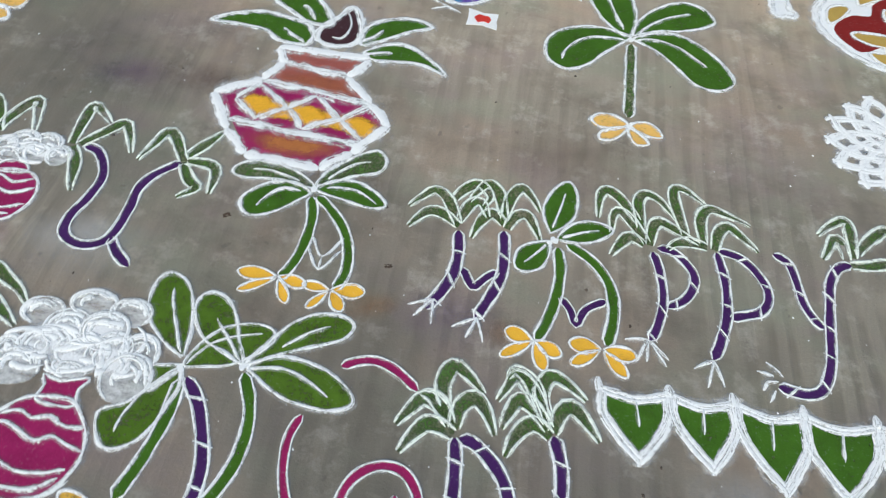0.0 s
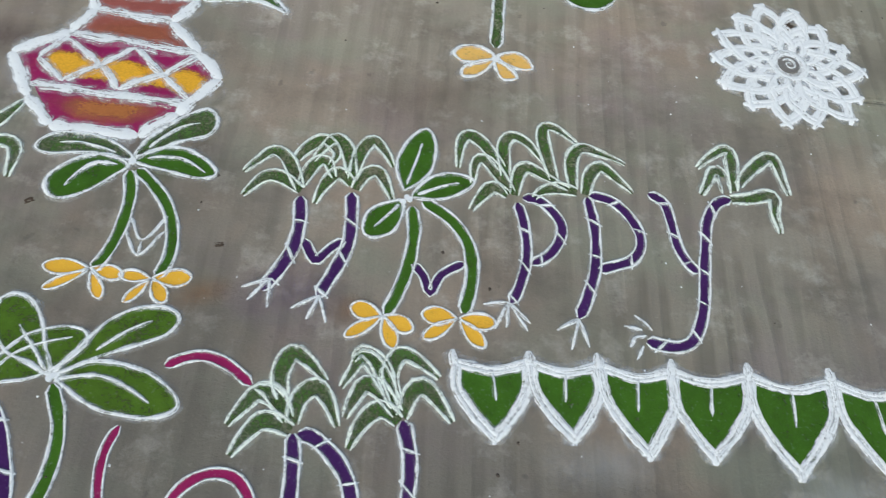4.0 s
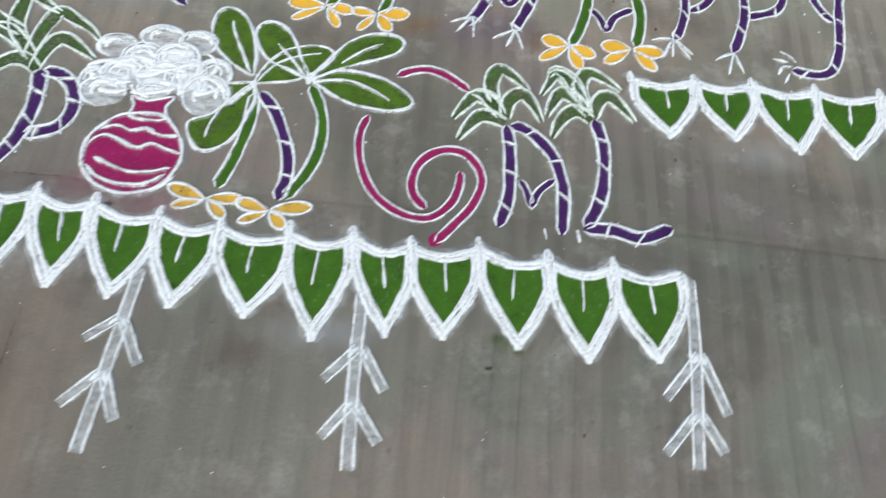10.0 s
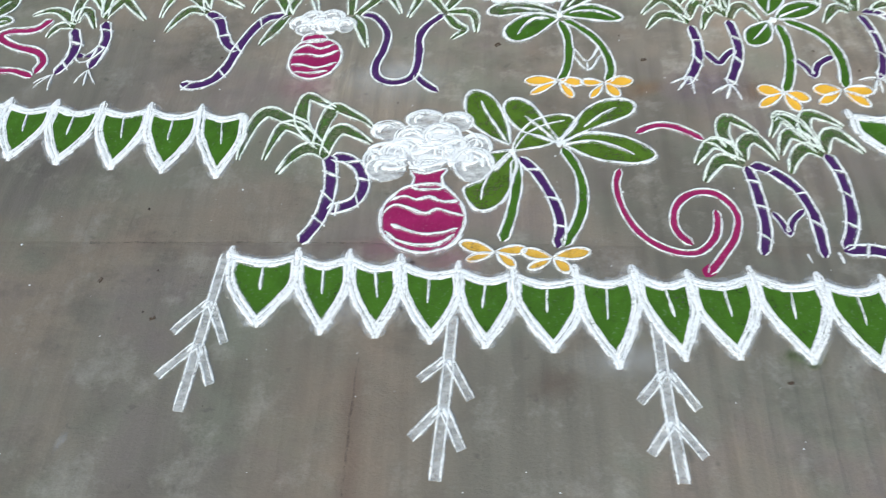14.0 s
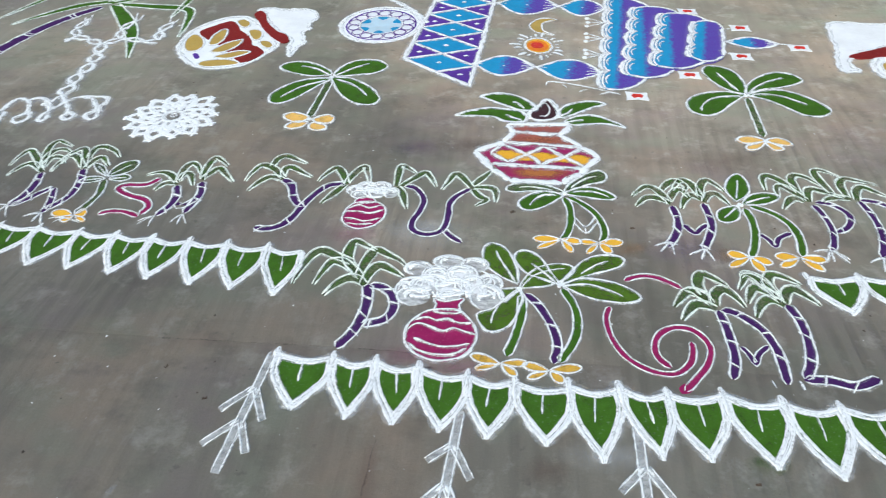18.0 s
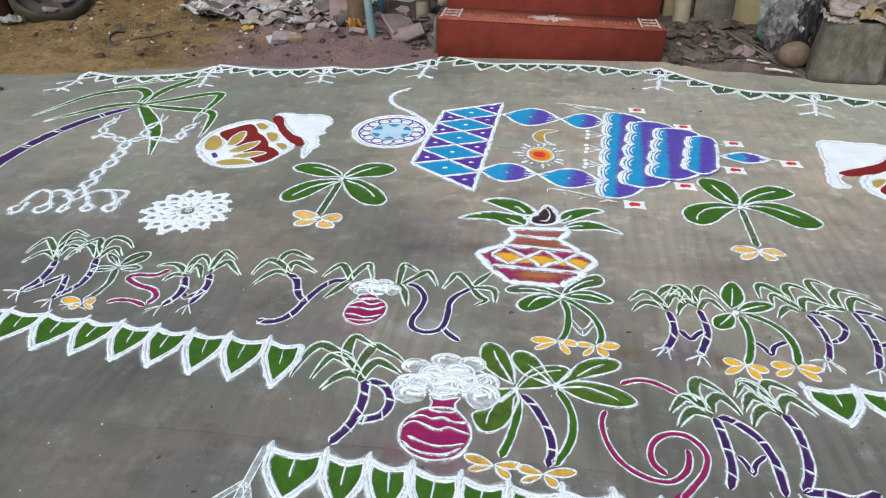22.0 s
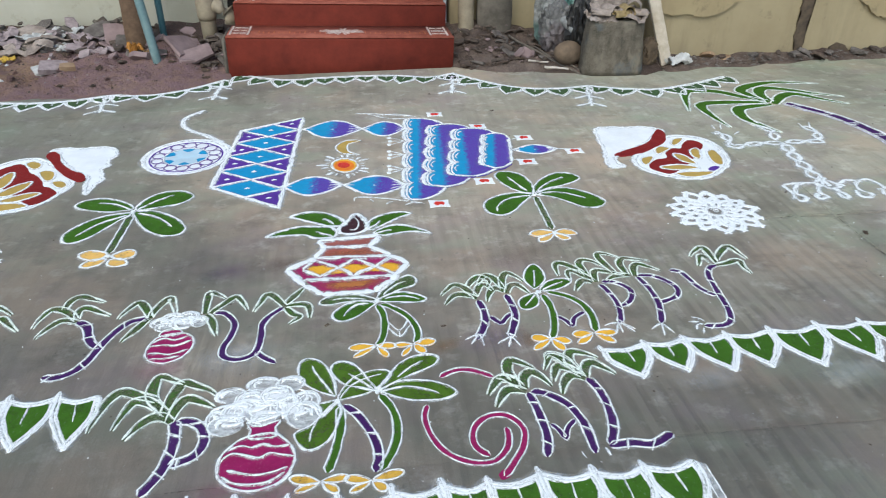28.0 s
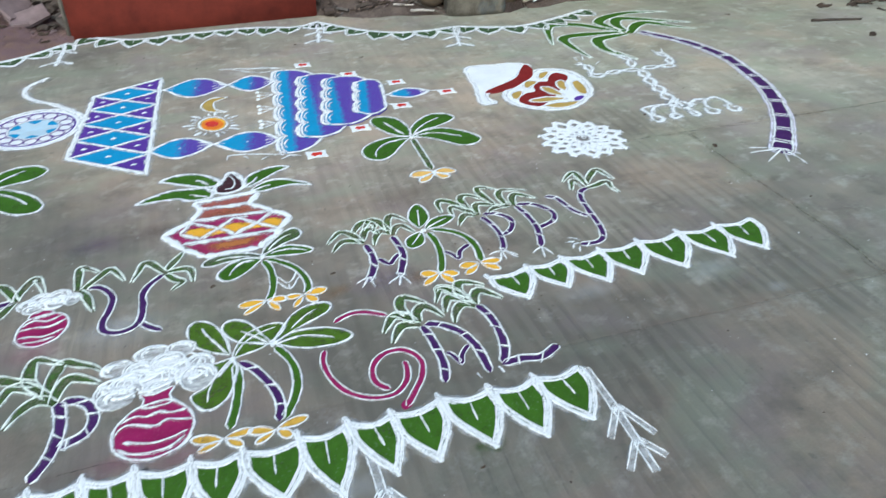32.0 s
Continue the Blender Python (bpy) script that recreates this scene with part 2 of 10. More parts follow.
def smooth(points, step=0.012, closed=False):
    """A Catmull-Rom curve through the points, in even steps."""
    p = [np.array(q, float) for q in points]
    if len(p) == 2 and not closed:
        k = max(2, int(np.linalg.norm(p[1] - p[0]) / step) + 1)
        return [p[0] + (p[1] - p[0]) * i / (k - 1) for i in range(k)]
    ext = [p[-1], *p, p[0], p[1]] if closed else [2 * p[0] - p[1], *p, 2 * p[-1] - p[-2]]
    out = []
    for a, b, c, d in zip(ext, ext[1:], ext[2:], ext[3:]):
        k = max(2, int(np.linalg.norm(c - b) / step) + 1)
        for i in range(k):
            s = i / k
            out.append(0.5 * (2 * b + (c - a) * s + (2 * a - 5 * b + 4 * c - d) * s * s + (3 * b - a - 3 * c + d) * s ** 3))
    if not closed:
        out.append(p[-1])
    return out


def normals(pts, closed=False):
    k = len(pts)
    out = []
    for i in range(k):
        a, b = (pts[i - 1], pts[(i + 1) % k]) if closed else (pts[max(0, i - 1)], pts[min(k - 1, i + 1)])
        d = b - a
        out.append(np.array((-d[1], d[0])) / (np.hypot(*d) + 1e-9))
    return out


def wob(x, y, scale, size):
    return noise.noise((x * scale, y * scale, 3.7)) * size


class Heap:
    """Collects powder lines into one mesh."""

    def __init__(self, owner):
        self.o, self.v, self.f, self.uv = ORIGIN[owner], [], [], []

    def line(self, points, w, closed=False, taper=0.0, step=0.012, h=0.0045, straight=False, base=0.0):
        pts = [np.array(q, float) for q in points] if straight else smooth(points, step, closed)
        nor = normals(pts, closed)
        u, k, start = random.random() * 50, len(pts), len(self.v)
        LAYER[0] += 1
        h *= 1 + 0.15 * random.random()
        for i, (q, m) in enumerate(zip(pts, nor)):
            if i:
                u += float(np.hypot(*(q - pts[i - 1])))
            s = i / max(1, k - 1)
            half = 0.5 * w * (1 - taper * s) * (1 + wob(q[0], q[1], 45, 0.35))
            q = q + m * wob(q[1], q[0], 28, 0.12 * w)
            lift = 1.0
            if not closed:
                gone = min(i, k - 1 - i) * step
                lift = min(1.0, 0.35 + gone / (0.6 * w))
                half *= min(1.0, 0.45 + gone / (0.7 * w))
            for v, z in ((-2.3, 0.0), (-1.0, 0.25), (-0.5, 0.8), (0.5, 0.8), (1.0, 0.25), (2.3, 0.0)):
                e = q + m * half * v
                self.v.append((e[0] - self.o[0], e[1] - self.o[1], 0.0004 + base + h * z * lift))
                self.uv.append((u, v))
        for i in range(k if closed else k - 1):
            a, b = start + 6 * i, start + 6 * ((i + 1) % k)
            self.f += [(a + j, b + j, b + j + 1, a + j + 1) for j in range(5)]
        return self

    def mesh(self, name="line"):
        me = bpy.data.meshes.new(name)
        me.from_pydata(self.v, [], [f[::-1] for f in self.f])
        uv = me.uv_layers.new(name="UVMap")
        idx = np.zeros(len(me.loops), int)
        me.loops.foreach_get("vertex_index", idx)
        uv.data.foreach_set("uv", np.array(self.uv, np.float32)[idx].ravel())
        me.polygons.foreach_set("use_smooth", [True] * len(me.polygons))
        return me


def sheet(owner, outline, axis=None, rough=0.0022, height=0.0):
    """A thin layer of powder inside a closed outline. axis: two points between which a second colour takes over."""
    o = ORIGIN[owner]
    LAYER[0] += 1
    h = height or 0.0012 + 0.0000075 * min(LAYER[0], 330)
    ring = [q + np.array((wob(q[0], q[1], 90, rough), wob(q[1] + 9, q[0], 90, rough))) for q in outline]
    k = len(ring)
    v = [(q[0] - o[0], q[1] - o[1], h) for q in ring] + [(q[0] - o[0], q[1] - o[1], 0.0001) for q in ring]
    tris = tessellate_polygon([[Vector(p) for p in v[:k]]])
    f = []
    for t in tris:
        a, b, c = (Vector(v[i]) for i in t)
        f.append(tuple(t) if (b - a).cross(c - a).z > 0 else tuple(t)[::-1])
    area = sum(ring[i - 1][0] * ring[i][1] - ring[i][0] * ring[i - 1][1] for i in range(k))
    for i in range(k):
        j = (i + 1) % k
        f.append((i, i + k, j + k, j) if area > 0 else (j, j + k, i + k, i))
    me = bpy.data.meshes.new("sheet")
    me.from_pydata(v, [], f)
    if axis:
        a, b = (np.array(q) for q in axis)
        d = (b - a) / np.dot(b - a, b - a)
        uv = me.uv_layers.new(name="UVMap")
        idx = np.zeros(len(me.loops), int)
        me.loops.foreach_get("vertex_index", idx)
        s = np.array([float(np.dot(q - a, d)) for q in ring + ring], np.float32)[idx]
        uv.data.foreach_set("uv", np.c_[s, s * 0].astype(np.float32).ravel())
    return me


def offset(pts, widths, side):
    return [q + m * side * w for q, m, w in zip(pts, normals(pts), widths)]


def cane(owner, points, w, line=0.010, ticks=0.075, fill=None, edge=None, name="stalk", taper=0.0, slant=1.0, sleeve=False, double=False):
    """A stalk: a coloured band, its white edges and the white rings across it."""
    pts = smooth(points)
    k = len(pts)
    w *= 1.12
    line = min(line, 0.36 * w)
    reach = [0.0]
    for a, b in zip(pts, pts[1:]):
        reach.append(reach[-1] + float(np.hypot(*(b - a))))
    half = []
    for i in range(k):
        gone = min(1.0, min(reach[i], reach[-1] - reach[i]) / (0.5 * w))
        half.append(0.50 * w * (1 - taper * i / k) * max(0.25, math.sqrt(1 - (1 - gone) ** 2)) * (1 + wob(pts[i][0], pts[i][1], 26, 0.16)))
    left, right = offset(pts, half, 1), offset(pts, half, -1)
    stalk = part(name, sheet(owner, left + right[::-1]), fill or PURPLE, owner)
    rim = Heap(owner)
    for some, sd in ((left, 1), (right, -1)):
        rim.line(offset(some, [0.15 * line] * k, sd), line * 0.95, straight=True)
    run, nxt = 0.0, ticks * (0.4 + 0.4 * random.random())
    nor = normals(pts)
    for i in range(1, k - 1):
        run += float(np.hypot(*(pts[i] - pts[i - 1])))
        if ticks and run > nxt:
            nxt += ticks * (0.85 + 0.3 * random.random())
            t = np.array((nor[i][1], -nor[i][0])) * random.uniform(0.15, 0.75) * w * slant
            e = nor[i] * (half[i] + line * 0.9)
            rim.line([pts[i] - e - t, pts[i] + e + t], line * random.uniform(0.75, 1.15) * (0.6 if double else 1), h=0.0058)
            if double:
                step = np.array((nor[i][1], -nor[i][0])) * 0.022
                rim.line([pts[i] - e - t + step, pts[i] + e + t + step], line * 0.55, h=0.0058)
    part("outline", rim.mesh(), edge or WHITE, stalk)
    if sleeve:
        for some, sd in ((left, 1), (right, -1)):
            part("sleeve", Heap(owner).line(offset(some, [1.1 * line] * k, sd), line * 1.1, straight=True, h=0.002).mesh(), LILAC, stalk, "lilac band of powder")
    return stalk


def blade(owner, points, w, line=0.0065, fill=None, edge=None):
    """A long bent cane leaf, narrowing to its tip."""
    line *= 1.3
    pts = smooth(points)
    k = len(pts)
    half = [0.5 * w * (0.55 + 0.45 * math.sin(min(1, 2.2 * i / k) * math.pi / 2)) * max(0.05, 1 - max(0, (i / k - 0.35) / 0.65) ** 1.3) for i in range(k)]
    left, right = offset(pts, half, 1), offset(pts, half, -1)
    leaf = part("leaf", sheet(owner, left + right[::-1]), fill or OLIVE, owner)
    rim = Heap(owner)
    for some, sd in ((left, 1), (right, -1)):
        rim.line(offset(some, [0.3 * line] * k, sd), line, straight=True)
    part("outline", rim.mesh(), edge or MINT, leaf)
    return leaf


def leaf_ring(base, tip, width, peak=0.6, bend=0.0, n=30, sharp=0.0):
    """The outline of a paddle-shaped leaf and its middle line."""
    b, t = np.array(base, float), np.array(tip, float)
    d = t - b
    m = np.array((-d[1], d[0])) / np.hypot(*d)
    mid, half = [], []
    for i in range(n + 1):
        s = i / n
        mid.append(b + d * s + m * bend * 4 * s * (1 - s))
        x = s / peak * 0.5 if s < peak else 0.5 + (s - peak) / (1 - peak) * 0.5
        half.append(0.5 * width * math.sin(math.pi * x) ** (0.85 + sharp if s < peak else 0.55 + sharp))
    left, right = offset(mid, half, 1), offset(mid, half, -1)
    return left + right[-2:0:-1], mid


def leaf(owner, base, tip, width, peak=0.6, bend=0.0, line=0.009, fill=None, edge=None, rib=True, name="leaf", sharp=0.0):
    ring, mid = leaf_ring(base, tip, width, peak, bend, sharp=sharp)
    body = part(name, sheet(owner, ring), fill or GREEN, owner)
    rim = Heap(owner).line(ring, line * 0.85 if name == "petal" else line, closed=True, straight=True)
    part("outline", rim.mesh(), edge or WHITE, body)
    if rib:
        part("midrib", Heap(owner).line(mid[3:int(len(mid) * 0.78)], line * 0.95, straight=True, taper=0.3).mesh(), edge or WHITE, body)
    return body


def drawn_leaf(owner, outline, rib=None, line=0.012, fill=None, edge=None, name="leaf"):
    """A leaf drawn freehand: its outline through a few points, powder inside, and a middle line."""
    ring = smooth(outline, 0.010, True)
    body = part(name, sheet(owner, ring), fill or GREEN, owner)
    part("outline", Heap(owner).line(ring, line, closed=True, straight=True).mesh(), edge or WHITE, body)
    if rib:
        part("midrib", Heap(owner).line(rib, line * 0.95, taper=0.25, h=0.0055).mesh(), edge or WHITE, body)
    return body


def roots(owner, at, ends, w=0.011):
    for e in ends:
        part("root", Heap(owner).line([at, e], w, taper=0.3, h=0.006).mesh(), WHITE, owner)


def lines(owner, name, runs, w, mat=None, closed=False, label="", taper=0.0):
    """Free lines of powder, each a part of its own."""
    for r in runs:
        part(name, Heap(owner).line(r, w, closed=closed, taper=taper).mesh(), mat or WHITE, owner, label)


def patch(owner, name, outline, mat, line=0.0, edge=None, axis=None, curved=True, label="", ragged=0.0):
    """A filled shape with an optional white outline."""
    ring = smooth(outline, 0.012, True) if curved else [np.array(q, float) for a, b in zip(outline, outline[1:] + outline[:1]) for q in smooth([a, b], 0.015)[:-1]]
    if ragged:
        ring = [q + np.array((wob(q[0], q[1], 40, ragged), wob(q[1] + 5, q[0], 40, ragged))) for q in ring]
    ob = part(name, sheet(owner, ring, axis), mat, owner, label)
    if line:
        part("outline", Heap(owner).line(ring, line, closed=True, straight=True).mesh(), edge or WHITE, ob)
    return ob


def garland_leaf(owner, a, b, tip, line=0.02, rib=True, bulge=0.06, fill=None):
    """One mango leaf of a festoon, hung between two knots."""
    a, b, tip = (np.array(q, float) for q in (a, b, tip))
    mid = (a + b) / 2
    down = tip - mid
    wide = b - a
    sag = mid + 0.13 * down
    la, lb = a + 0.38 * down + wide * (0.02 - bulge * 0.3), b + 0.38 * down - wide * (0.02 - bulge * 0.3)
    top = smooth([a + 0.03 * down, sag, b + 0.03 * down])
    right = smooth([b + 0.03 * down, lb, 0.5 * (lb + tip) + 0.05 * wide, tip])
    left = smooth([tip, 0.5 * (la + tip) - 0.05 * wide, la, a + 0.03 * down])
    body = part("leaf", sheet(owner, top[:-1] + right[:-1] + left[:-1]), fill or GREEN, owner)
    rim, bed = Heap(owner), Heap(owner)
    if line >= 0.02:
        # A broad border: two strokes side by side with thin powder between them.
        for run, inner in ((top, 0.42), (right, 0.52), (left, 0.52)):
            rim.line(run, line * 0.72, straight=True)
            rim.line(offset(run, [inner * line] * len(run), -1), line * 0.62, straight=True, h=0.0040)
            bed.line(offset(run, [0.5 * inner * line] * len(run), -1), line * 0.9, straight=True, h=0.0022)
    else:
        rim.line(top, line * 0.85, straight=True)
        rim.line(right, line, straight=True)
        rim.line(left, line, straight=True)
    rim.line([a - 0.10 * down, a + 0.16 * down], line * 1.05, taper=-0.4)
    rim.line([a - wide * 0.05, a + 0.03 * down, a + wide * 0.05], line)
    rim.line([tip - 0.12 * down, tip + 0.03 * down], line * 1.3)
    part("outline", rim.mesh(), THICK, body)
    if line >= 0.02:
        part("powder_bed", bed.mesh(), VEIL, body, "thin white powder between the strokes")
    if rib:
        r = (random.random() - 0.5) * 0.12
        s = sag + 0.03 * down
        part("midrib", Heap(owner).line([s, s + down * 0.18 + wide * r * 0.5, s + down * 0.36 + wide * r], line * 0.34, h=0.006).mesh(), WHITE, body)
    return body


def tassel(owner, top, mid, end, wings, w=0.0215):
    """A hanging tail of the festoon: a chalky stem with pairs of slanting side strips."""
    pts = smooth([top, mid, end])
    wide = [0.44 * w] * len(pts)
    ob = part("tassel", sheet(owner, offset(pts, wide, 1) + offset(pts, wide, -1)[::-1]), MISTBAND, owner)
    rim = Heap(owner)
    for sd in (1, -1):
        rim.line(offset(pts, wide, sd), w * 0.30, straight=True, h=0.0040)
    part("edge", rim.mesh(), WHITE, ob)
    for p, e in wings:
        q = smooth([p, e])
        wide = [0.36 * w] * len(q)
        part("side_strip", sheet(owner, offset(q, wide, 1) + offset(q, wide, -1)[::-1]), MISTBAND, ob)
        edge = Heap(owner)
        for sd in (1, -1):
            edge.line(offset(q, wide, sd), w * 0.28, straight=True, h=0.0040)
        part("side_strip_edge", edge.mesh(), WHITE, ob)
        part("knot", Heap(owner).line([q[0], q[min(2, len(q) - 1)]], w * 0.6, h=0.005).mesh(), WHITE, ob)
    return ob


def along(a, b, s):
    a, b = np.array(a, float), np.array(b, float)
    return a + (b - a) * s


def small_festoon(owner, points, size=0.14, drop=0.155, line=0.0205):
    """A run of small mango leaves hung from a curving line, pointing to the viewer's side of the road."""
    pts = smooth(points, 0.01)
    run = [0.0]
    for a, b in zip(pts, pts[1:]):
        run.append(run[-1] + float(np.hypot(*(b - a))))
    count = max(1, round(run[-1] / size))
    at = [pts[min(range(len(run)), key=lambda i: abs(run[i] - run[-1] * k / count))] for k in range(count + 1)]
    for a, b in zip(at, at[1:]):
        d = b - a
        tip = (a + b) / 2 + np.array((d[1], -d[0])) / np.hypot(*d) * drop * (0.9 + 0.25 * random.random()) + d * random.uniform(-0.12, 0.12)
        garland_leaf(owner, a, b, tip, line, fill=FARGREEN)
    part("cord", Heap(owner).line(points, line * 1.3, step=0.02).mesh(), THICK, owner)


def small_tassel(owner, points, wing=0.11, w=0.038):
    pts = [np.array(q, float) for q in points]
    d = (pts[-1] - pts[0]) / np.hypot(*(pts[-1] - pts[0]))
    m = np.array((-d[1], d[0]))
    ob = part("tassel", Heap(owner).line(points, w).mesh(), WHITE, owner)
    for s in (0.45, 0.85):
        p = along(pts[0], pts[-1], s)
        for sd in (1, -1):
            part("side_strip", Heap(owner).line([p, p + d * wing * 0.55 + m * sd * wing * 0.8], w * 0.8).mesh(), WHITE, ob)


def twist(owner, name, points, amp, w, turns=0.11):
    """Two white strands plaited round one another."""
    pts = smooth(points, 0.012)
    nor = normals(pts)
    run = 0.0
    strands = ([], [])
    for i, (q, m) in enumerate(zip(pts, nor)):
        if i:
            run += float(np.hypot(*(q - pts[i - 1])))
        s = math.sin(run / turns * math.pi)
        strands[0].append(q + m * amp * s)
        strands[1].append(q - m * amp * s)
    heap = Heap(owner)
    for s in strands:
        heap.line(s, w, straight=True)
    return part(name, heap.mesh(), WHITE, owner)


def loop(owner, name, centre, rx, ry, turn, w, mat=None):
    a = math.radians(turn)
    ring = [(centre[0] + rx * math.cos(k) * math.cos(a) - ry * math.sin(k) * math.sin(a), centre[1] + rx * math.cos(k) * math.sin(a) + ry * math.sin(k) * math.cos(a)) for k in (i * math.tau / 10 for i in range(10))]
    return part(name, Heap(owner).line(ring, w, closed=True).mesh(), mat or WHITE, owner)


def star_kolam(owner, c, r, turn=0.0):
    """A white kolam: rings of pointed petals drawn one over the other round a small spiral."""
    c = np.array(c, float)

    def at(rad, ang):
        return c + r * rad * np.array((math.cos(ang), math.sin(ang)))

    part("powder_bed", sheet(owner, [at(0.34 + 0.03 * math.sin(5 * k), k * math.tau / 40) for k in range(40)]), VEIL2, owner)
    for ring, (count, inner, outer, w) in enumerate(((14, 0.60, 1.0, 0.019), (14, 0.40, 0.80, 0.019), (12, 0.24, 0.58, 0.019))):
        for k in range(count):
            a = turn + (k + 0.5 * (ring % 2)) * math.tau / count + random.uniform(-0.04, 0.04)
            o, gap = outer * random.uniform(0.94, 1.05), math.pi / count
            h = Heap(owner)
            for sd in (-1, 1):
                for out in (0.0, 0.075):
                    h.line([at(o - out, a - sd * gap * 0.35), at(o - out - 0.10, a + sd * gap * 0.30), at(inner + (o - inner) * 0.42 - out, a + sd * gap * 0.95), at(inner - out * 0.5, a + sd * gap * 1.25)], w * random.uniform(0.8, 1.25))
            part("petal", h.mesh(), SOFTWHITE, owner)
    part("ring", Heap(owner).line([at(0.215, k * math.tau / 12) for k in range(12)], 0.026, closed=True).mesh(), THICK, owner)
    part("dark_eye", sheet(owner, [at(0.135, k * math.tau / 14) for k in range(14)], height=0.0042), powder_eye, owner)
    part("spiral", Heap(owner).line([at(0.01 + 0.009 * k, k * 0.9) for k in range(11)], 0.009, h=0.007).mesh(), WHITE, owner)


powder_eye = powder("bare_dusty_ground", (0.20, 0.19, 0.175), 0.8, 0.8)


def rub(owner, name, outline, mat, curved=True, height=0.0):
    """A patch of powder thinning out from its middle."""
    o = ORIGIN[owner]
    LAYER[0] += 1
    ring = smooth(outline, 0.02, True) if curved else [q for a, b in zip(outline, outline[1:] + outline[:1]) for q in smooth([a, b], 0.02)[:-1]]
    c = sum(ring) / len(ring)
    h = height or 0.0012 + 0.0000075 * min(LAYER[0], 330)
    k = len(ring)
    v = [(c[0] - o[0], c[1] - o[1], h)] + [(q[0] - o[0], q[1] - o[1], h) for q in ring]
    turn = sum(ring[i - 1][0] * ring[i][1] - ring[i][0] * ring[i - 1][1] for i in range(k)) > 0
    me = bpy.data.meshes.new("rub")
    me.from_pydata(v, [], [(0, 1 + i, 1 + (i + 1) % k) if turn else (0, 1 + (i + 1) % k, 1 + i) for i in range(k)])
    uv = me.uv_layers.new(name="UVMap")
    idx = np.zeros(len(me.loops), int)
    me.loops.foreach_get("vertex_index", idx)
    s = (idx > 0).astype(np.float32)
    uv.data.foreach_set("uv", np.c_[s, s * 0].astype(np.float32).ravel())
    return part(name, me, mat, owner)


def spill(label, at, rx, ry, turn, mat):
    """Powder dust blown or trodden over the ground."""
    ob = motif("powder_smudge", label, "powder dust", at, "powder smudges")
    a = math.radians(turn)
    ring = [(at[0] + rx * math.cos(k * 0.6283) * math.cos(a) - ry * math.sin(k * 0.6283) * math.sin(a), at[1] + rx * math.cos(k * 0.6283) * math.sin(a) + ry * math.sin(k * 0.6283) * math.cos(a)) for k in range(10)]
    tagged(rub(ob, "dust", ring, mat, True, 0.0007 + 0.00004 * (len(ORIGIN) % 9)), kind="stuff")
    tagged(ob, kind="stuff")


def dots(owner, name, centres, r, mat=None):
    """Round pinches of powder."""
    for i, c in enumerate(centres):
        c = np.array(c, float)
        part(name, sheet(owner, [c + r * np.array((math.cos(k * 0.7), math.sin(k * 0.7))) for k in range(9)], height=0.0045 + 0.00006 * i), mat or FROTH, owner)


def spindle(owner, a, b, width, dot=True):
    """One swelling of a turned pillar: blue running into violet, with white flares at its waist."""
    ring, mid = leaf_ring(a, b, width, 0.5, sharp=0.45)
    body = part("pillar_swelling", sheet(owner, ring, (a, b), rough=0.004), BLUE_VIOLET, owner)
    part("outline", Heap(owner).line(ring, 0.018, closed=True, straight=True).mesh(), THICK, body)
    d = mid[-1] - mid[0]
    m = np.array((-d[1], d[0])) / np.hypot(*d)
    for k in (-1, 0, 1):
        part("flare", Heap(owner).line([mid[-1], mid[-1] - d * 0.24 + m * k * width * 0.18], 0.008, h=0.006, taper=0.6).mesh(), WHITE, body)
        part("flare", Heap(owner).line([mid[0], mid[0] + d * 0.18 + m * k * width * 0.18], 0.008, h=0.006, taper=0.6).mesh(), WHITE, body)
    if dot:
        part("dot", Heap(owner).line([mid[len(mid) // 2] - d * 0.02, mid[len(mid) // 2] + d * 0.02], 0.018, h=0.006).mesh(), THICK, body)


def diamond_box(owner, tl, tr, br, bl):
    """A panel of blue diamonds with violet triangles between them, each with a white dot."""
    left = [along(tl, bl, i / 4) for i in range(5)]
    right = [along(tr, br, (i + 1) / 6) for i in range(5)]
    mids = [along(tl, tr, 0.5)] + [(left[i] + left[i + 1] + right[i] + right[i + 1]) / 4 for i in range(4)] + [along(bl, br, 0.5)]

    def cell(name, ring, mat):
        ring = [np.array(q, float) for q in ring]
        full = [q for a, b in zip(ring, ring[1:] + ring[:1]) for q in smooth([a, b], 0.03)[:-1]]
        ob = part(name, sheet(owner, full), mat, owner)
        part("outline", Heap(owner).line(full, 0.020, closed=True, straight=True).mesh(), WHITE, ob)
        c = sum(ring) / len(ring)
        part("dot", Heap(owner).line([c - np.array((0.012, 0)), c + np.array((0.012, 0))], 0.021, h=0.006).mesh(), THICK, ob)

    for i in range(5):
        cell("diamond", [left[i], mids[i], right[i], mids[i + 1]], BLUE)
    for i in range(4):
        cell("triangle", [left[i], mids[i + 1], left[i + 1]], VIOLET)
        cell("triangle", [right[i], right[i + 1], mids[i + 1]], VIOLET)
    cell("triangle", [np.array(tr), right[0], mids[0]], VIOLET)
    cell("triangle", [np.array(br), mids[5], right[4]], VIOLET)
    part("frame", Heap(owner).line([q for a, b in ((tl, tr), (tr, br), (br, bl), (bl, tl)) for q in smooth([a, b], 0.03)[:-1]], 0.026, closed=True, straight=True, h=0.0055).mesh(), THICK, owner)


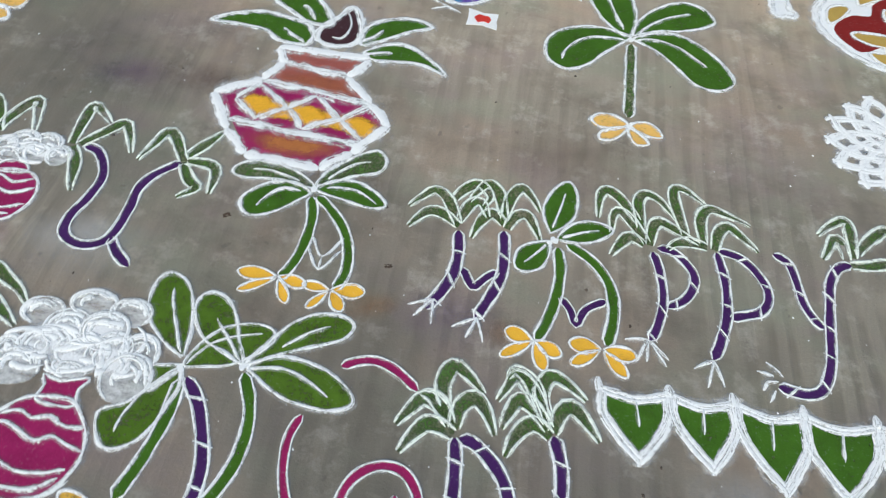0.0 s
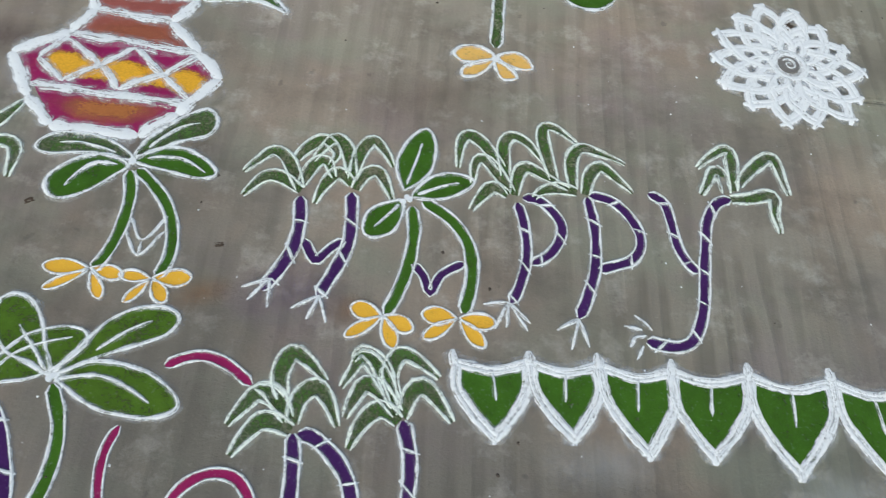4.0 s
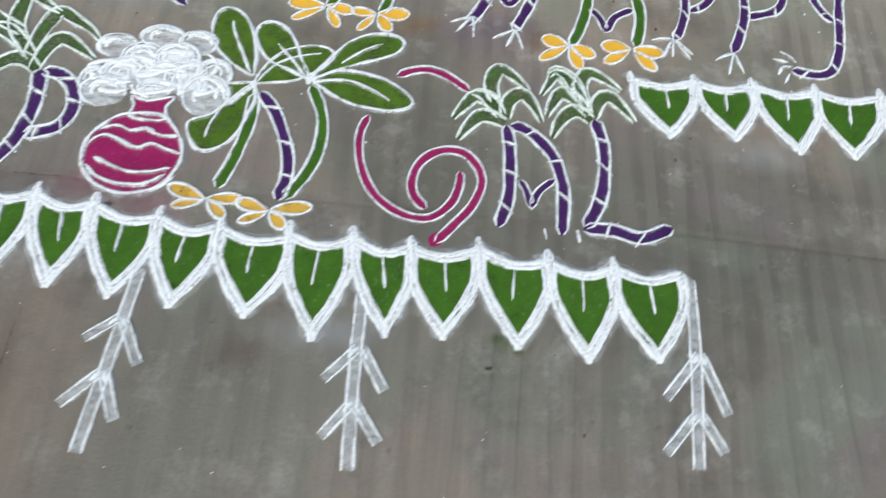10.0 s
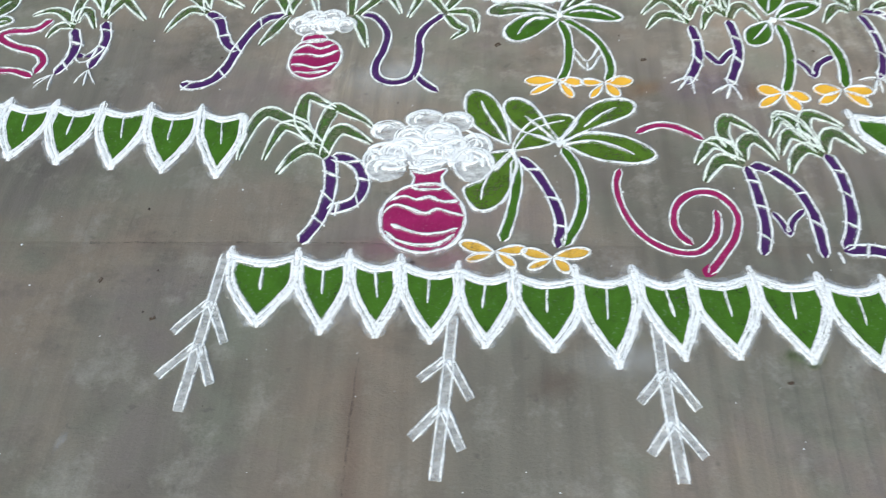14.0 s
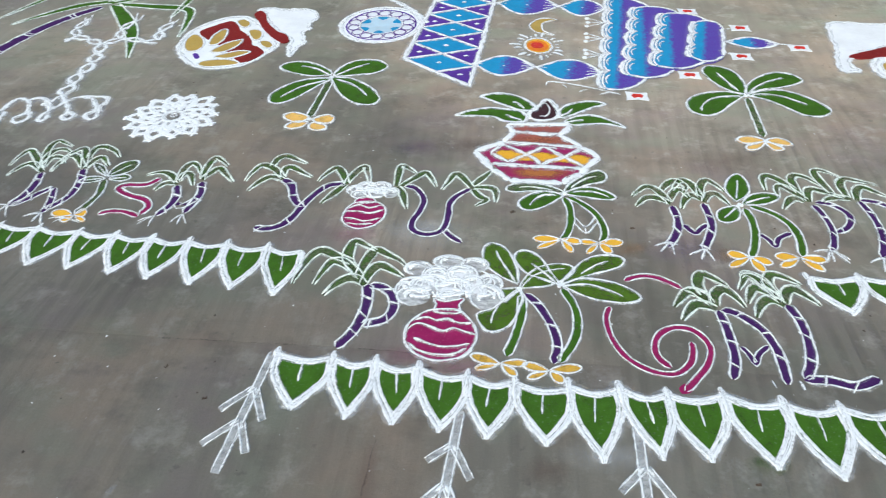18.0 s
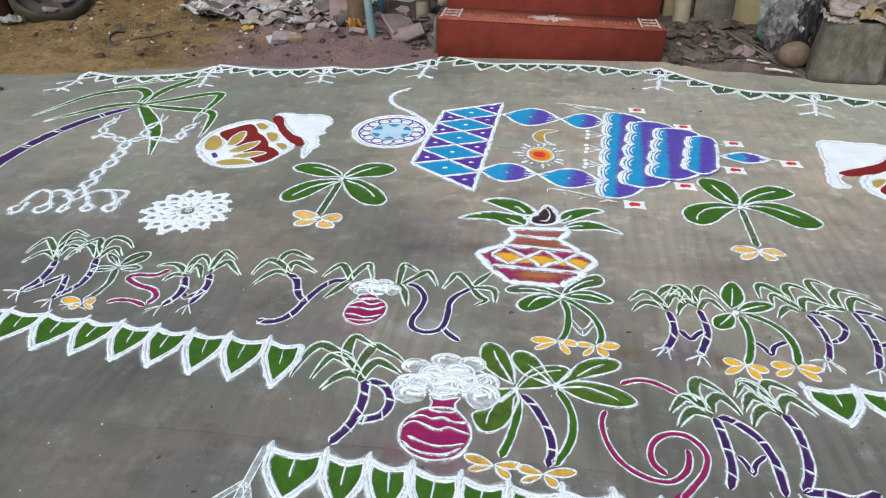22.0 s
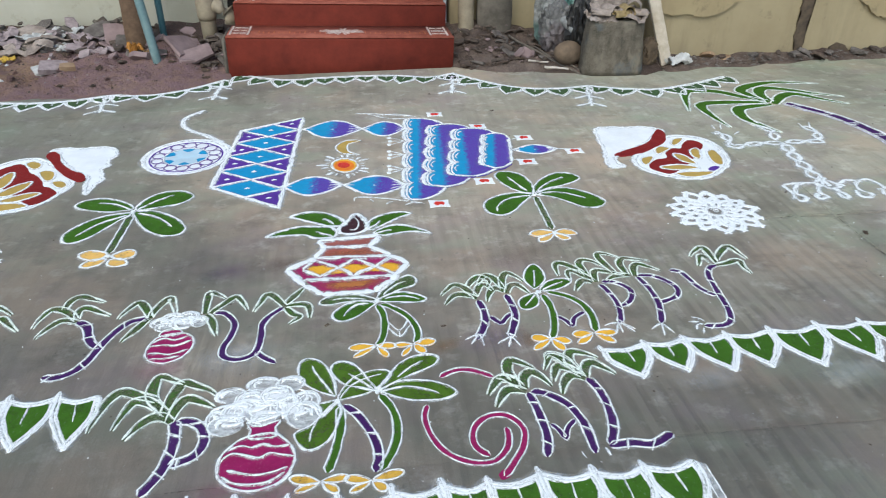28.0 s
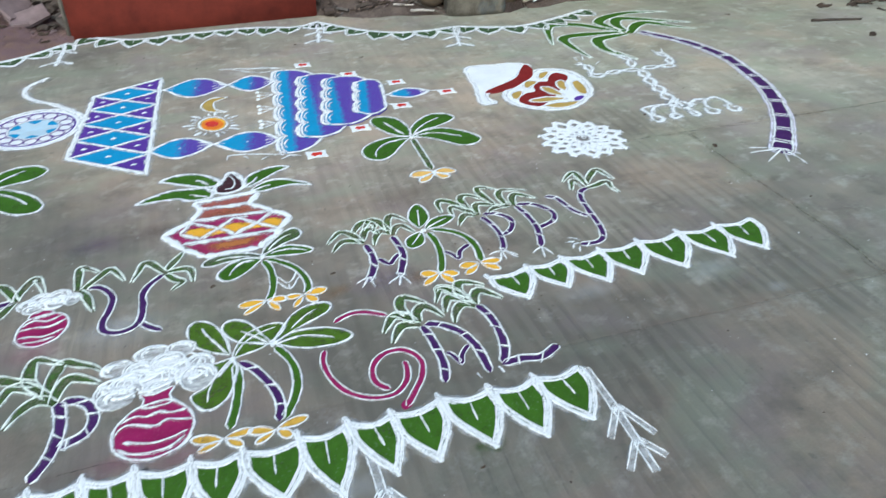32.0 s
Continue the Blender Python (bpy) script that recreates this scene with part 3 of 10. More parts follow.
def tier(owner, lt, lb, rt, rb, count, level):
    """One tier of the tower: a scalloped edge on one side, blue running to violet on the other. Each lies over the one before."""
    lt, lb, rt, rb = (np.array(q, float) for q in (lt, lb, rt, rb))
    out = (lt + lb - rt - rb) / 2
    total = float(np.hypot(*out))
    out = out / total
    u = (lb - lt) / np.hypot(*(lb - lt))
    deep = total * 0.17
    up = 0.002 + 0.004 * level

    def scallops(shift, size):
        run = []
        for k in range(count):
            for i in range(7):
                a = -math.pi / 2 + math.pi * i / 6
                run.append(along(lt, lb, (k + 0.5 + 0.5 * math.sin(a)) / count) + out * (deep * size * math.cos(a) - shift * total))
        return run

    edge = scallops(0, 1)
    side = [along(lb, rb, 0.40) + u * 0.045, along(lb, rb, 0.75) + u * 0.045, rb + u * 0.005, rt - u * 0.005, along(rt, lt, 0.25) - u * 0.045, along(rt, lt, 0.60) - u * 0.045]
    start = (lt + lb) / 2 + out * deep
    turn_at = (0.42, 0.40, 0.37, 0.52)[level] * total
    body = part("tier", sheet(owner, edge + side, (start, start - out * turn_at / 0.51), rough=0.004, height=up), BLUE_VIOLET, owner)
    for shift, size, w in ((-0.04, 1.0, 0.024), (0.05, 0.95, 0.011)):
        part("outline", Heap(owner).line(scallops(shift, size), w, straight=True, h=0.003, base=up).mesh(), THICK, body)
    part("outline", Heap(owner).line([edge[-1], *side[:3]], 0.017, h=0.003, base=up).mesh(), THICK, body)
    part("outline", Heap(owner).line([*side[3:], edge[0]], 0.017, h=0.003, base=up).mesh(), THICK, body)
    if level == 3:
        part("outline", Heap(owner).line([rt, rb], 0.022, h=0.003, base=up).mesh(), THICK, body)
    r = np.hypot(*(lb - lt)) / count / 2
    for k in range(count):
        c = along(lt, lb, (k + 0.5) / count) - out * total * 0.05
        part("scallop_mark", Heap(owner).line([c - u * r * 0.55 - out * deep * 0.1, c - u * r * 0.3 + out * deep * 0.35, c + u * r * 0.05 + out * deep * 0.5, c + u * r * 0.4 + out * deep * 0.2], 0.011, h=0.0025, base=up, taper=0.4).mesh(), WHITE, body)


def flag(owner, c, w=0.088, h=0.075):
    c = np.array(c, float)
    ring = [c + np.array(q) for q in ((-w / 2, -h * 0.45), (0, -h * 0.36), (w / 2, -h / 2), (w * 0.46, 0), (w / 2, h * 0.42), (0, h * 0.36), (-w / 2, h / 2), (-w * 0.46, 0))]
    ob = part("flag", sheet(owner, [q for a, b in zip(ring, ring[1:] + ring[:1]) for q in smooth([a, b], 0.012)[:-1]]), FROTH, owner, "white flag with a red mark")
    part("mark", sheet(owner, [c + np.array((w * 0.27 * math.cos(k * 0.7), h * 0.2 * math.sin(k * 0.7) + 0.006 * math.sin(3 * k))) for k in range(9)], height=0.0045), RED, ob)


def puffs(owner, circles, core, w=0.011):
    """Froth: a cloud of translucent puffs, each ringed and brushed with arcs, whiter where the powder was rubbed together."""
    for n, (cx, cy, rx, ry) in enumerate(circles):
        turn = random.uniform(-0.3, 0.3)

        def at(a, s):
            return (cx + rx * s * math.cos(a + turn), cy + ry * s * math.sin(a + turn))

        puff = part("froth_puff", sheet(owner, [np.array(at(k * math.tau / 22, 1.0 + 0.04 * math.sin(3 * k))) for k in range(22)], rough=0.004, height=0.0016 + 0.00012 * n), MIST, owner)
        part("ring", Heap(owner).line([at(-0.5 + k * 0.60, 1.0) for k in range(9)], w * random.uniform(0.9, 1.3), taper=0.3, h=0.0055).mesh(), WHITE, puff)
        for _ in range(7):
            a, span, size = random.uniform(-0.3, 2.2), random.uniform(1.0, 2.6), random.uniform(0.35, 0.92)
            part("froth_arc", Heap(owner).line([at(a + span * k / 5, size + 0.02 * k) for k in range(6)], w * random.uniform(0.6, 1.7), taper=0.5, h=0.0050 + 0.002 * random.random()).mesh(), random.choice((WHITE, SOFTWHITE)), puff)
    for n, (cx, cy, rx, ry) in enumerate(core):
        for _ in range(6):
            a, span, size, ox, oy = random.uniform(0, 6.3), random.uniform(0.9, 1.9), random.uniform(0.4, 1.0), random.uniform(-0.5, 0.5) * rx, random.uniform(-0.5, 0.5) * ry
            part("brush_stroke", Heap(owner).line([(cx + ox + rx * size * math.cos(a + span * k / 5), cy + oy + ry * size * math.sin(a + span * k / 5)) for k in range(6)], w * random.uniform(1.0, 2.2), taper=0.6, h=0.006 + 0.001 * random.random()).mesh(), SOFTWHITE, owner)
        rub(owner, "rubbed_powder", [(cx + rx * math.cos(k * math.tau / 9), cy + ry * math.sin(k * math.tau / 9)) for k in range(9)], RUBWHITE, height=0.0034 + 0.0001 * n)


# ---- the place: road, verge, steps, walls ----


def concrete():
    m, n, l, b = material("brushed_concrete", 0.55, 0, 0.5)
    pos = n.new("ShaderNodeTexCoord").outputs["Object"]
    big = noise_node(n, l, 0.9, 5, 0.6, pos)
    mid = noise_node(n, l, 5, 5, 0.65, pos)
    fine = noise_node(n, l, 160, 4, 0.7, pos)
    warp = n.new("ShaderNodeVectorMath")
    warp.operation = "MULTIPLY_ADD"
    wn_ = n.new("ShaderNodeTexNoise")
    wn_.inputs["Scale"].default_value = 1.3
    l.new(pos, wn_.inputs["Vector"])
    l.new(wn_.outputs["Color"], warp.inputs[0])
    warp.inputs[1].default_value = (0.16, 0.16, 0)
    l.new(pos, warp.inputs[2])
    bent = warp.outputs[0]
    brush = noise_node(n, l, 1.0, 4, 0.65, bent, (46, 2.6, 1))
    trowel = noise_node(n, l, 1.0, 4, 0.6, bent, (3.0, 30, 1))
    where = remap(n, l, noise_node(n, l, 1.1, 3, 0.6, pos), 0.42, 0.64, 0.0, 1.0)
    where2 = remap(n, l, noise_node(n, l, 1.7, 3, 0.6, pos, (1, 1, 4)), 0.50, 0.60, 0.0, 1.0)
    col = ramp(n, l, big, [(0.36, (0.135, 0.122, 0.100)), (0.5, (0.215, 0.192, 0.160)), (0.64, (0.290, 0.260, 0.222))])
    col = blend(n, l, remap(n, l, mid, 0.35, 0.7, 0, 0.55), col, (0.196, 0.176, 0.150))
    col = blend(n, l, calc(n, l, "MULTIPLY", remap(n, l, brush, 0.46, 0.64, 0, 0.55), where), col, (0.140, 0.128, 0.106))
    col = blend(n, l, calc(n, l, "MULTIPLY", remap(n, l, trowel, 0.48, 0.64, 0, 0.40), where2), col, (0.145, 0.128, 0.110))
    wave = n.new("ShaderNodeTexWave")
    wave.wave_type, wave.bands_direction = "BANDS", "X"
    for key, val in (("Scale", 6.0), ("Distortion", 6.5), ("Detail", 3.0), ("Detail Scale", 1.2), ("Detail Roughness", 0.6)):
        wave.inputs[key].default_value = val
    sep0 = n.new("ShaderNodeSeparateXYZ")
    l.new(pos, sep0.inputs[0])
    flat = n.new("ShaderNodeCombineXYZ")
    l.new(sep0.outputs["X"], flat.inputs[0])
    l.new(calc(n, l, "MULTIPLY", sep0.outputs["Y"], 0.12), flat.inputs[1])
    l.new(flat.outputs[0], wave.inputs["Vector"])
    combed = calc(n, l, "MULTIPLY", remap(n, l, wave.outputs["Fac"], 0.10, 0.70, 0.70, 0), remap(n, l, noise_node(n, l, 2.6, 4, 0.6, pos), 0.38, 0.56, 0.15, 1))
    combed = calc(n, l, "MULTIPLY", combed, remap(n, l, calc(n, l, "ADD", sep0.outputs["X"], calc(n, l, "MULTIPLY", big, 1.2)), -0.6, 1.2, 0.30, 1.0))
    combed = calc(n, l, "MULTIPLY", combed, remap(n, l, sep0.outputs["Y"], 1.0, 2.2, 1.0, 0.35))
    combed = calc(n, l, "MULTIPLY", combed, remap(n, l, calc(n, l, "ADD", sep0.outputs["X"], calc(n, l, "MULTIPLY", big, 0.3)), 1.50, 1.80, 1.0, 0.12))
    col = blend(n, l, combed, col, (0.56, 0.55, 0.52), "MULTIPLY")
    ripple = noise_node(n, l, 1.0, 2, 0.5, bent, (24, 1.4, 1))
    col = blend(n, l, remap(n, l, ripple, 0.40, 0.60, 0, 0.30), col, (0.70, 0.70, 0.68), "MULTIPLY")
    warm = remap(n, l, noise_node(n, l, 1.6, 4, 0.6, pos), 0.48, 0.62, 0, 0.6)
    col = blend(n, l, warm, col, (0.300, 0.225, 0.175))
    mauve = remap(n, l, noise_node(n, l, 2.0, 5, 0.65, pos, (1, 1.3, 3)), 0.50, 0.64, 0, 0.65)
    col = blend(n, l, mauve, col, (0.185, 0.148, 0.150))
    grey = remap(n, l, noise_node(n, l, 2.3, 4, 0.6, pos, (1, 1.6, 1)), 0.50, 0.64, 0, 0.7)
    col = blend(n, l, grey, col, (0.190, 0.200, 0.155))
    damp = remap(n, l, noise_node(n, l, 3.4, 5, 0.7, pos, (1, 1.2, 7)), 0.52, 0.66, 0, 0.6)
    col = blend(n, l, damp, col, (0.095, 0.082, 0.066))
    spots = remap(n, l, noise_node(n, l, 26, 3, 0.5, pos), 0.69, 0.74, 0, 0.55)
    col = blend(n, l, spots, col, (0.085, 0.075, 0.064))
    pale = remap(n, l, noise_node(n, l, 9, 5, 0.7, pos, (1, 1, 2)), 0.54, 0.70, 0, 0.6)
    col = blend(n, l, pale, col, (0.38, 0.36, 0.33))
    col = blend(n, l, remap(n, l, fine, 0.3, 0.75, 0.32, 0), col, (0.12, 0.108, 0.094))
    # The sky's sheen on the far paving is painted into its colour; nearer, it is darker and greener. Dirt has gathered
    # along the joint and an old crack.
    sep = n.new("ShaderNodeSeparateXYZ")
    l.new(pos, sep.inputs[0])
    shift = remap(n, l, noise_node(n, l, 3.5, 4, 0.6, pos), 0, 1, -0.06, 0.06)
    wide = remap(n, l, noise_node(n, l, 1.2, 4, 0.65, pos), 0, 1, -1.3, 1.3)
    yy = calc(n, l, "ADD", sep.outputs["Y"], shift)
    far_sheen = remap(n, l, calc(n, l, "ADD", sep.outputs["Y"], wide), 0.6, 1.9, 0, 0.50)
    col = blend(n, l, far_sheen, col, (2.52, 2.47, 2.36), "MULTIPLY")
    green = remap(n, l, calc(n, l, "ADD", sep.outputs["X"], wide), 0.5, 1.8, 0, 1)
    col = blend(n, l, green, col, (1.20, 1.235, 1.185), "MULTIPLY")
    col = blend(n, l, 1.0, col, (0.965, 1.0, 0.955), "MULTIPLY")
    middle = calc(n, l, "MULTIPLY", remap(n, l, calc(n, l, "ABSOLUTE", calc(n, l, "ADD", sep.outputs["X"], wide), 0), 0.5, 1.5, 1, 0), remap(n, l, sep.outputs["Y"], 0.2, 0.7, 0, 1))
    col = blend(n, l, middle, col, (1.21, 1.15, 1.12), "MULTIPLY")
    # A little darker at the far right.
    far_right = calc(n, l, "MULTIPLY", remap(n, l, calc(n, l, "ADD", sep.outputs["X"], wide), 1.2, 2.8, 0, 1), remap(n, l, sep.outputs["Y"], 1.2, 2.6, 0, 1))
    col = blend(n, l, far_right, col, (0.86, 0.86, 0.87), "MULTIPLY")
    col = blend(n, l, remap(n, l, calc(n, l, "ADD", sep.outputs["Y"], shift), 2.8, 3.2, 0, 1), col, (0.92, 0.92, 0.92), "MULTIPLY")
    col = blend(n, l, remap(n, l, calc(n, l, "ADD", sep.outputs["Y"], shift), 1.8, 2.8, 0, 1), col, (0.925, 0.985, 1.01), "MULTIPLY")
    # Darker towards the left, less so at the near edge.
    left_dark = remap(n, l, calc(n, l, "ADD", sep.outputs["X"], wide), -1.4, -0.1, 0.68, 0)
    left_dark = calc(n, l, "MULTIPLY", left_dark, remap(n, l, sep.outputs["Y"], -0.2, 0.4, 0.45, 1))
    col = blend(n, l, left_dark, col, (0.605, 0.60, 0.56), "MULTIPLY")
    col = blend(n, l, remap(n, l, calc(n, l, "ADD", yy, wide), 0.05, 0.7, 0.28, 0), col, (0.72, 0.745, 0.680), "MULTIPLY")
    off = calc(n, l, "ABSOLUTE", calc(n, l, "SUBTRACT", yy, 0.222), 0)
    col = blend(n, l, calc(n, l, "MULTIPLY", remap(n, l, off, 0.0, 0.035, 0.38, 0), remap(n, l, mid, 0.35, 0.6, 0.0, 1)), col, (0.115, 0.080, 0.060))
    xx = calc(n, l, "ABSOLUTE", calc(n, l, "ADD", calc(n, l, "ADD", sep.outputs["X"], 0.781), calc(n, l, "MULTIPLY", shift, 0.7)), 0)
    rusty = calc(n, l, "MULTIPLY", calc(n, l, "MULTIPLY", remap(n, l, xx, 0.02, 0.24, 0.55, 0), remap(n, l, mid, 0.35, 0.60, 0.25, 1)), remap(n, l, sep.outputs["Y"], 0.12, -0.08, 0, 1))
    col = blend(n, l, rusty, col, (0.250, 0.185, 0.130))
    crack = calc(n, l, "MULTIPLY", remap(n, l, xx, 0.0, 0.034, 0.75, 0), remap(n, l, sep.outputs["Y"], -0.02, -0.08, 0, 1))
    col = blend(n, l, crack, col, (0.125, 0.090, 0.064))
    l.new(col, b.inputs["Base Color"])
    h = calc(n, l, "ADD", calc(n, l, "MULTIPLY", calc(n, l, "MULTIPLY", brush, where), 0.5), calc(n, l, "MULTIPLY", fine, 0.35))
    h = calc(n, l, "SUBTRACT", h, calc(n, l, "MULTIPLY", combed, 0.8))
    bump(n, l, b, h, 0.6, 0.006)
    return m


def earth(name, a, b_, c, scale=7):
    m, n, l, b = material(name, 1.0, 0, 0.1)
    big, mid, fine = noise_node(n, l, scale * 0.35, 4), noise_node(n, l, scale * 2, 5, 0.7), noise_node(n, l, 140, 3, 0.7)
    col = ramp(n, l, big, [(0.36, a), (0.5, b_), (0.7, c)])
    col = blend(n, l, remap(n, l, mid, 0.4, 0.7, 0, 0.6), col, tuple(v * 0.55 for v in a))
    col = blend(n, l, remap(n, l, fine, 0.5, 0.75, 0, 0.5), col, tuple(min(1, v * 1.5) for v in c))
    l.new(col, b.inputs["Base Color"])
    bump(n, l, b, calc(n, l, "ADD", mid, calc(n, l, "MULTIPLY", fine, 0.4)), 0.9, 0.02)
    return m


def sand_with_pink():
    """Brown sand; towards the steps it is dusted with pink powder that was spilt there."""
    m, n, l, b = material("brown_sand_and_pink_dust", 1.0, 0, 0.1)
    pos = n.new("ShaderNodeTexCoord").outputs["Object"]
    big, mid, fine = noise_node(n, l, 2.4, 4, 0.6, pos), noise_node(n, l, 14, 5, 0.7, pos), noise_node(n, l, 140, 3, 0.7, pos)
    col = ramp(n, l, big, [(0.36, (0.220, 0.138, 0.054)), (0.5, (0.330, 0.216, 0.092)), (0.7, (0.430, 0.304, 0.148))])
    col = blend(n, l, remap(n, l, mid, 0.44, 0.64, 0, 0.6), col, (0.095, 0.060, 0.034))
    col = blend(n, l, remap(n, l, noise_node(n, l, 34, 4, 0.7, pos), 0.58, 0.68, 0, 0.5), col, (0.055, 0.036, 0.024))
    sep = n.new("ShaderNodeSeparateXYZ")
    l.new(pos, sep.inputs[0])
    edge = calc(n, l, "ADD", sep.outputs["X"], remap(n, l, noise_node(n, l, 3.0, 4, 0.6, pos), 0, 1, -0.7, 0.7))
    pink = calc(n, l, "MULTIPLY", remap(n, l, edge, -3.05, -2.3, 0, 0.88), remap(n, l, mid, 0.25, 0.6, 0.6, 1.0))
    col = blend(n, l, pink, col, (0.262, 0.172, 0.190))
    # Shade among the rubble and beside the steps is painted into the sand.
    heap = calc(n, l, "MULTIPLY", remap(n, l, calc(n, l, "ADD", calc(n, l, "ADD", sep.outputs["Y"], remap(n, l, sep.outputs["X"], -1.55, -1.25, 0, 0.38)), remap(n, l, big, 0, 1, -0.25, 0.25)), 4.10, 4.26, 0, 0.85), remap(n, l, sep.outputs["X"], -3.4, -3.1, 0, 1))
    col = blend(n, l, heap, col, (0.068, 0.052, 0.046))
    col = blend(n, l, remap(n, l, fine, 0.5, 0.75, 0, 0.5), col, (0.36, 0.26, 0.17))
    l.new(col, b.inputs["Base Color"])
    bump(n, l, b, calc(n, l, "ADD", mid, calc(n, l, "MULTIPLY", fine, 0.4)), 1.0, 0.045)
    return m


def plaster(name, base, stain, dark):
    m, n, l, b = material(name, 0.92, 0, 0.15)
    big, mid, fine = noise_node(n, l, 1.3, 5, 0.65), noise_node(n, l, 6, 5, 0.7), noise_node(n, l, 90, 3)
    col = blend(n, l, remap(n, l, big, 0.38, 0.68, 0, 1), base, stain)
    streak = noise_node(n, l, 1.0, 4, 0.6, None, (7, 7, 1.1))
    col = blend(n, l, remap(n, l, streak, 0.54, 0.75, 0, 0.35), col, dark)
    col = blend(n, l, remap(n, l, mid, 0.6, 0.72, 0, 0.5), col, dark)
    l.new(col, b.inputs["Base Color"])
    bump(n, l, b, calc(n, l, "ADD", mid, calc(n, l, "MULTIPLY", fine, 0.3)), 0.5, 0.006)
    return m


def plain(name, base, other, scale=20, rough=0.8, metal=0.0, depth=0.003, spec=0.3):
    m, n, l, b = material(name, rough, metal, spec)
    a, f = noise_node(n, l, scale, 5, 0.65), noise_node(n, l, scale * 9, 3)
    l.new(blend(n, l, remap(n, l, a, 0.35, 0.68, 0, 1), base, other), b.inputs["Base Color"])
    bump(n, l, b, calc(n, l, "ADD", a, calc(n, l, "MULTIPLY", f, 0.4)), 0.5, depth)
    return m


def sackcloth():
    """Cement-stiffened sacking: grey-tan weave, damp streaks running down and an old bluish print."""
    m, n, l, b = material("cement_stiffened_sack", 0.95, 0, 0.1)
    big, mid, fine = noise_node(n, l, 6, 4, 0.6), noise_node(n, l, 16, 5, 0.7), noise_node(n, l, 220, 2, 0.6)
    col = blend(n, l, remap(n, l, mid, 0.35, 0.65, 0, 1), (0.076, 0.068, 0.053), (0.160, 0.142, 0.112))
    streak = noise_node(n, l, 1.0, 4, 0.6, None, (13, 13, 4.5))
    col = blend(n, l, remap(n, l, streak, 0.50, 0.66, 0, 0.6), col, (0.042, 0.039, 0.033))
    col = blend(n, l, remap(n, l, big, 0.56, 0.68, 0, 0.65), col, (0.095, 0.120, 0.135))
    col = blend(n, l, remap(n, l, noise_node(n, l, 9, 3, 0.6, None, (1, 1, 0.5)), 0.58, 0.70, 0, 0.6), col, (0.24, 0.21, 0.16))
    col = blend(n, l, remap(n, l, fine, 0.4, 0.7, 0, 0.35), col, (0.20, 0.18, 0.145))
    l.new(col, b.inputs["Base Color"])
    bump(n, l, b, calc(n, l, "ADD", mid, calc(n, l, "MULTIPLY", fine, 0.4)), 0.7, 0.008)
    return m


def film_plastic(name, pale, dark, tint, scale=9):
    """Thin crumpled plastic: pale creases over dark hollows, partly tinted, with a sheen."""
    m, n, l, b = material(name, 0.28, 0, 0.5)
    a, c, d = noise_node(n, l, scale, 5, 0.7), noise_node(n, l, scale * 3.2, 5, 0.75), noise_node(n, l, scale * 0.6, 3, 0.6)
    col = blend(n, l, remap(n, l, a, 0.34, 0.56, 0, 1), dark, pale)
    col = blend(n, l, remap(n, l, d, 0.50, 0.58, 0, 0.85), col, tint)
    col = blend(n, l, remap(n, l, c, 0.58, 0.70, 0, 0.45), col, tuple(0.5 * v for v in dark))
    l.new(col, b.inputs["Base Color"])
    bump(n, l, b, calc(n, l, "ADD", a, c), 0.9, 0.02)
    return m


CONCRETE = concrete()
SAND = sand_with_pink()
GREYEARTH = earth("grey_brown_earth", (0.070, 0.052, 0.043), (0.128, 0.098, 0.080), (0.200, 0.160, 0.136))
CREAM = plaster("cream_limewash", (0.34, 0.290, 0.182), (0.265, 0.22, 0.135), (0.135, 0.115, 0.08))
PALE = plaster("pale_limewash", (0.46, 0.46, 0.39), (0.38, 0.37, 0.29), (0.24, 0.22, 0.17))
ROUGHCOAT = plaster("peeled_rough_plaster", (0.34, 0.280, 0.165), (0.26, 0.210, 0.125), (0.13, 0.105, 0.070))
CEMENT = plain("old_cement", (0.080, 0.072, 0.058), (0.170, 0.150, 0.122), 8, 0.95, 0, 0.012)
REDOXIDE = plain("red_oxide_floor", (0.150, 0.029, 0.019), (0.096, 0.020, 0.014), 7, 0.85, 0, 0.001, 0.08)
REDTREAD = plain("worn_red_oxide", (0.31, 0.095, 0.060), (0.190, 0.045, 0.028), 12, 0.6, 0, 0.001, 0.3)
STONE = plain("grey_stone", (0.075, 0.066, 0.058), (0.185, 0.165, 0.15), 12, 0.95, 0, 0.006)
TANSTONE = plain("tan_stone", (0.33, 0.23, 0.14), (0.24, 0.16, 0.10), 14, 0.8, 0, 0.004)
PINKSTONE = plain("dusty_pink_slab", (0.265, 0.200, 0.195), (0.170, 0.122, 0.118), 9, 0.9)
WOODPOST = plain("weathered_wood", (0.095, 0.062, 0.040), (0.165, 0.110, 0.070), 18, 0.85)
PALEWOOD = plain("pale_stripped_wood", (0.54, 0.485, 0.395), (0.40, 0.345, 0.265), 18, 0.85)
TEAL = plain("chipped_teal_paint", (0.13, 0.22, 0.23), (0.20, 0.29, 0.29), 14, 0.5, 0.2, 0.001)
DARKTEAL = plain("dark_teal_paint", (0.035, 0.10, 0.125), (0.06, 0.14, 0.16), 14, 0.5, 0.2, 0.001)
PIPECLAY = plain("dusty_pvc", (0.34, 0.295, 0.21), (0.22, 0.185, 0.13), 10, 0.6)
SACKING = sackcloth()
PAPER = plain("crumpled_paper", (0.36, 0.310, 0.270), (0.17, 0.138, 0.118), 14, 0.85)
DUSTYPAPER = plain("dusty_pinkish_paper", (0.34, 0.285, 0.285), (0.17, 0.135, 0.138), 16, 0.9)
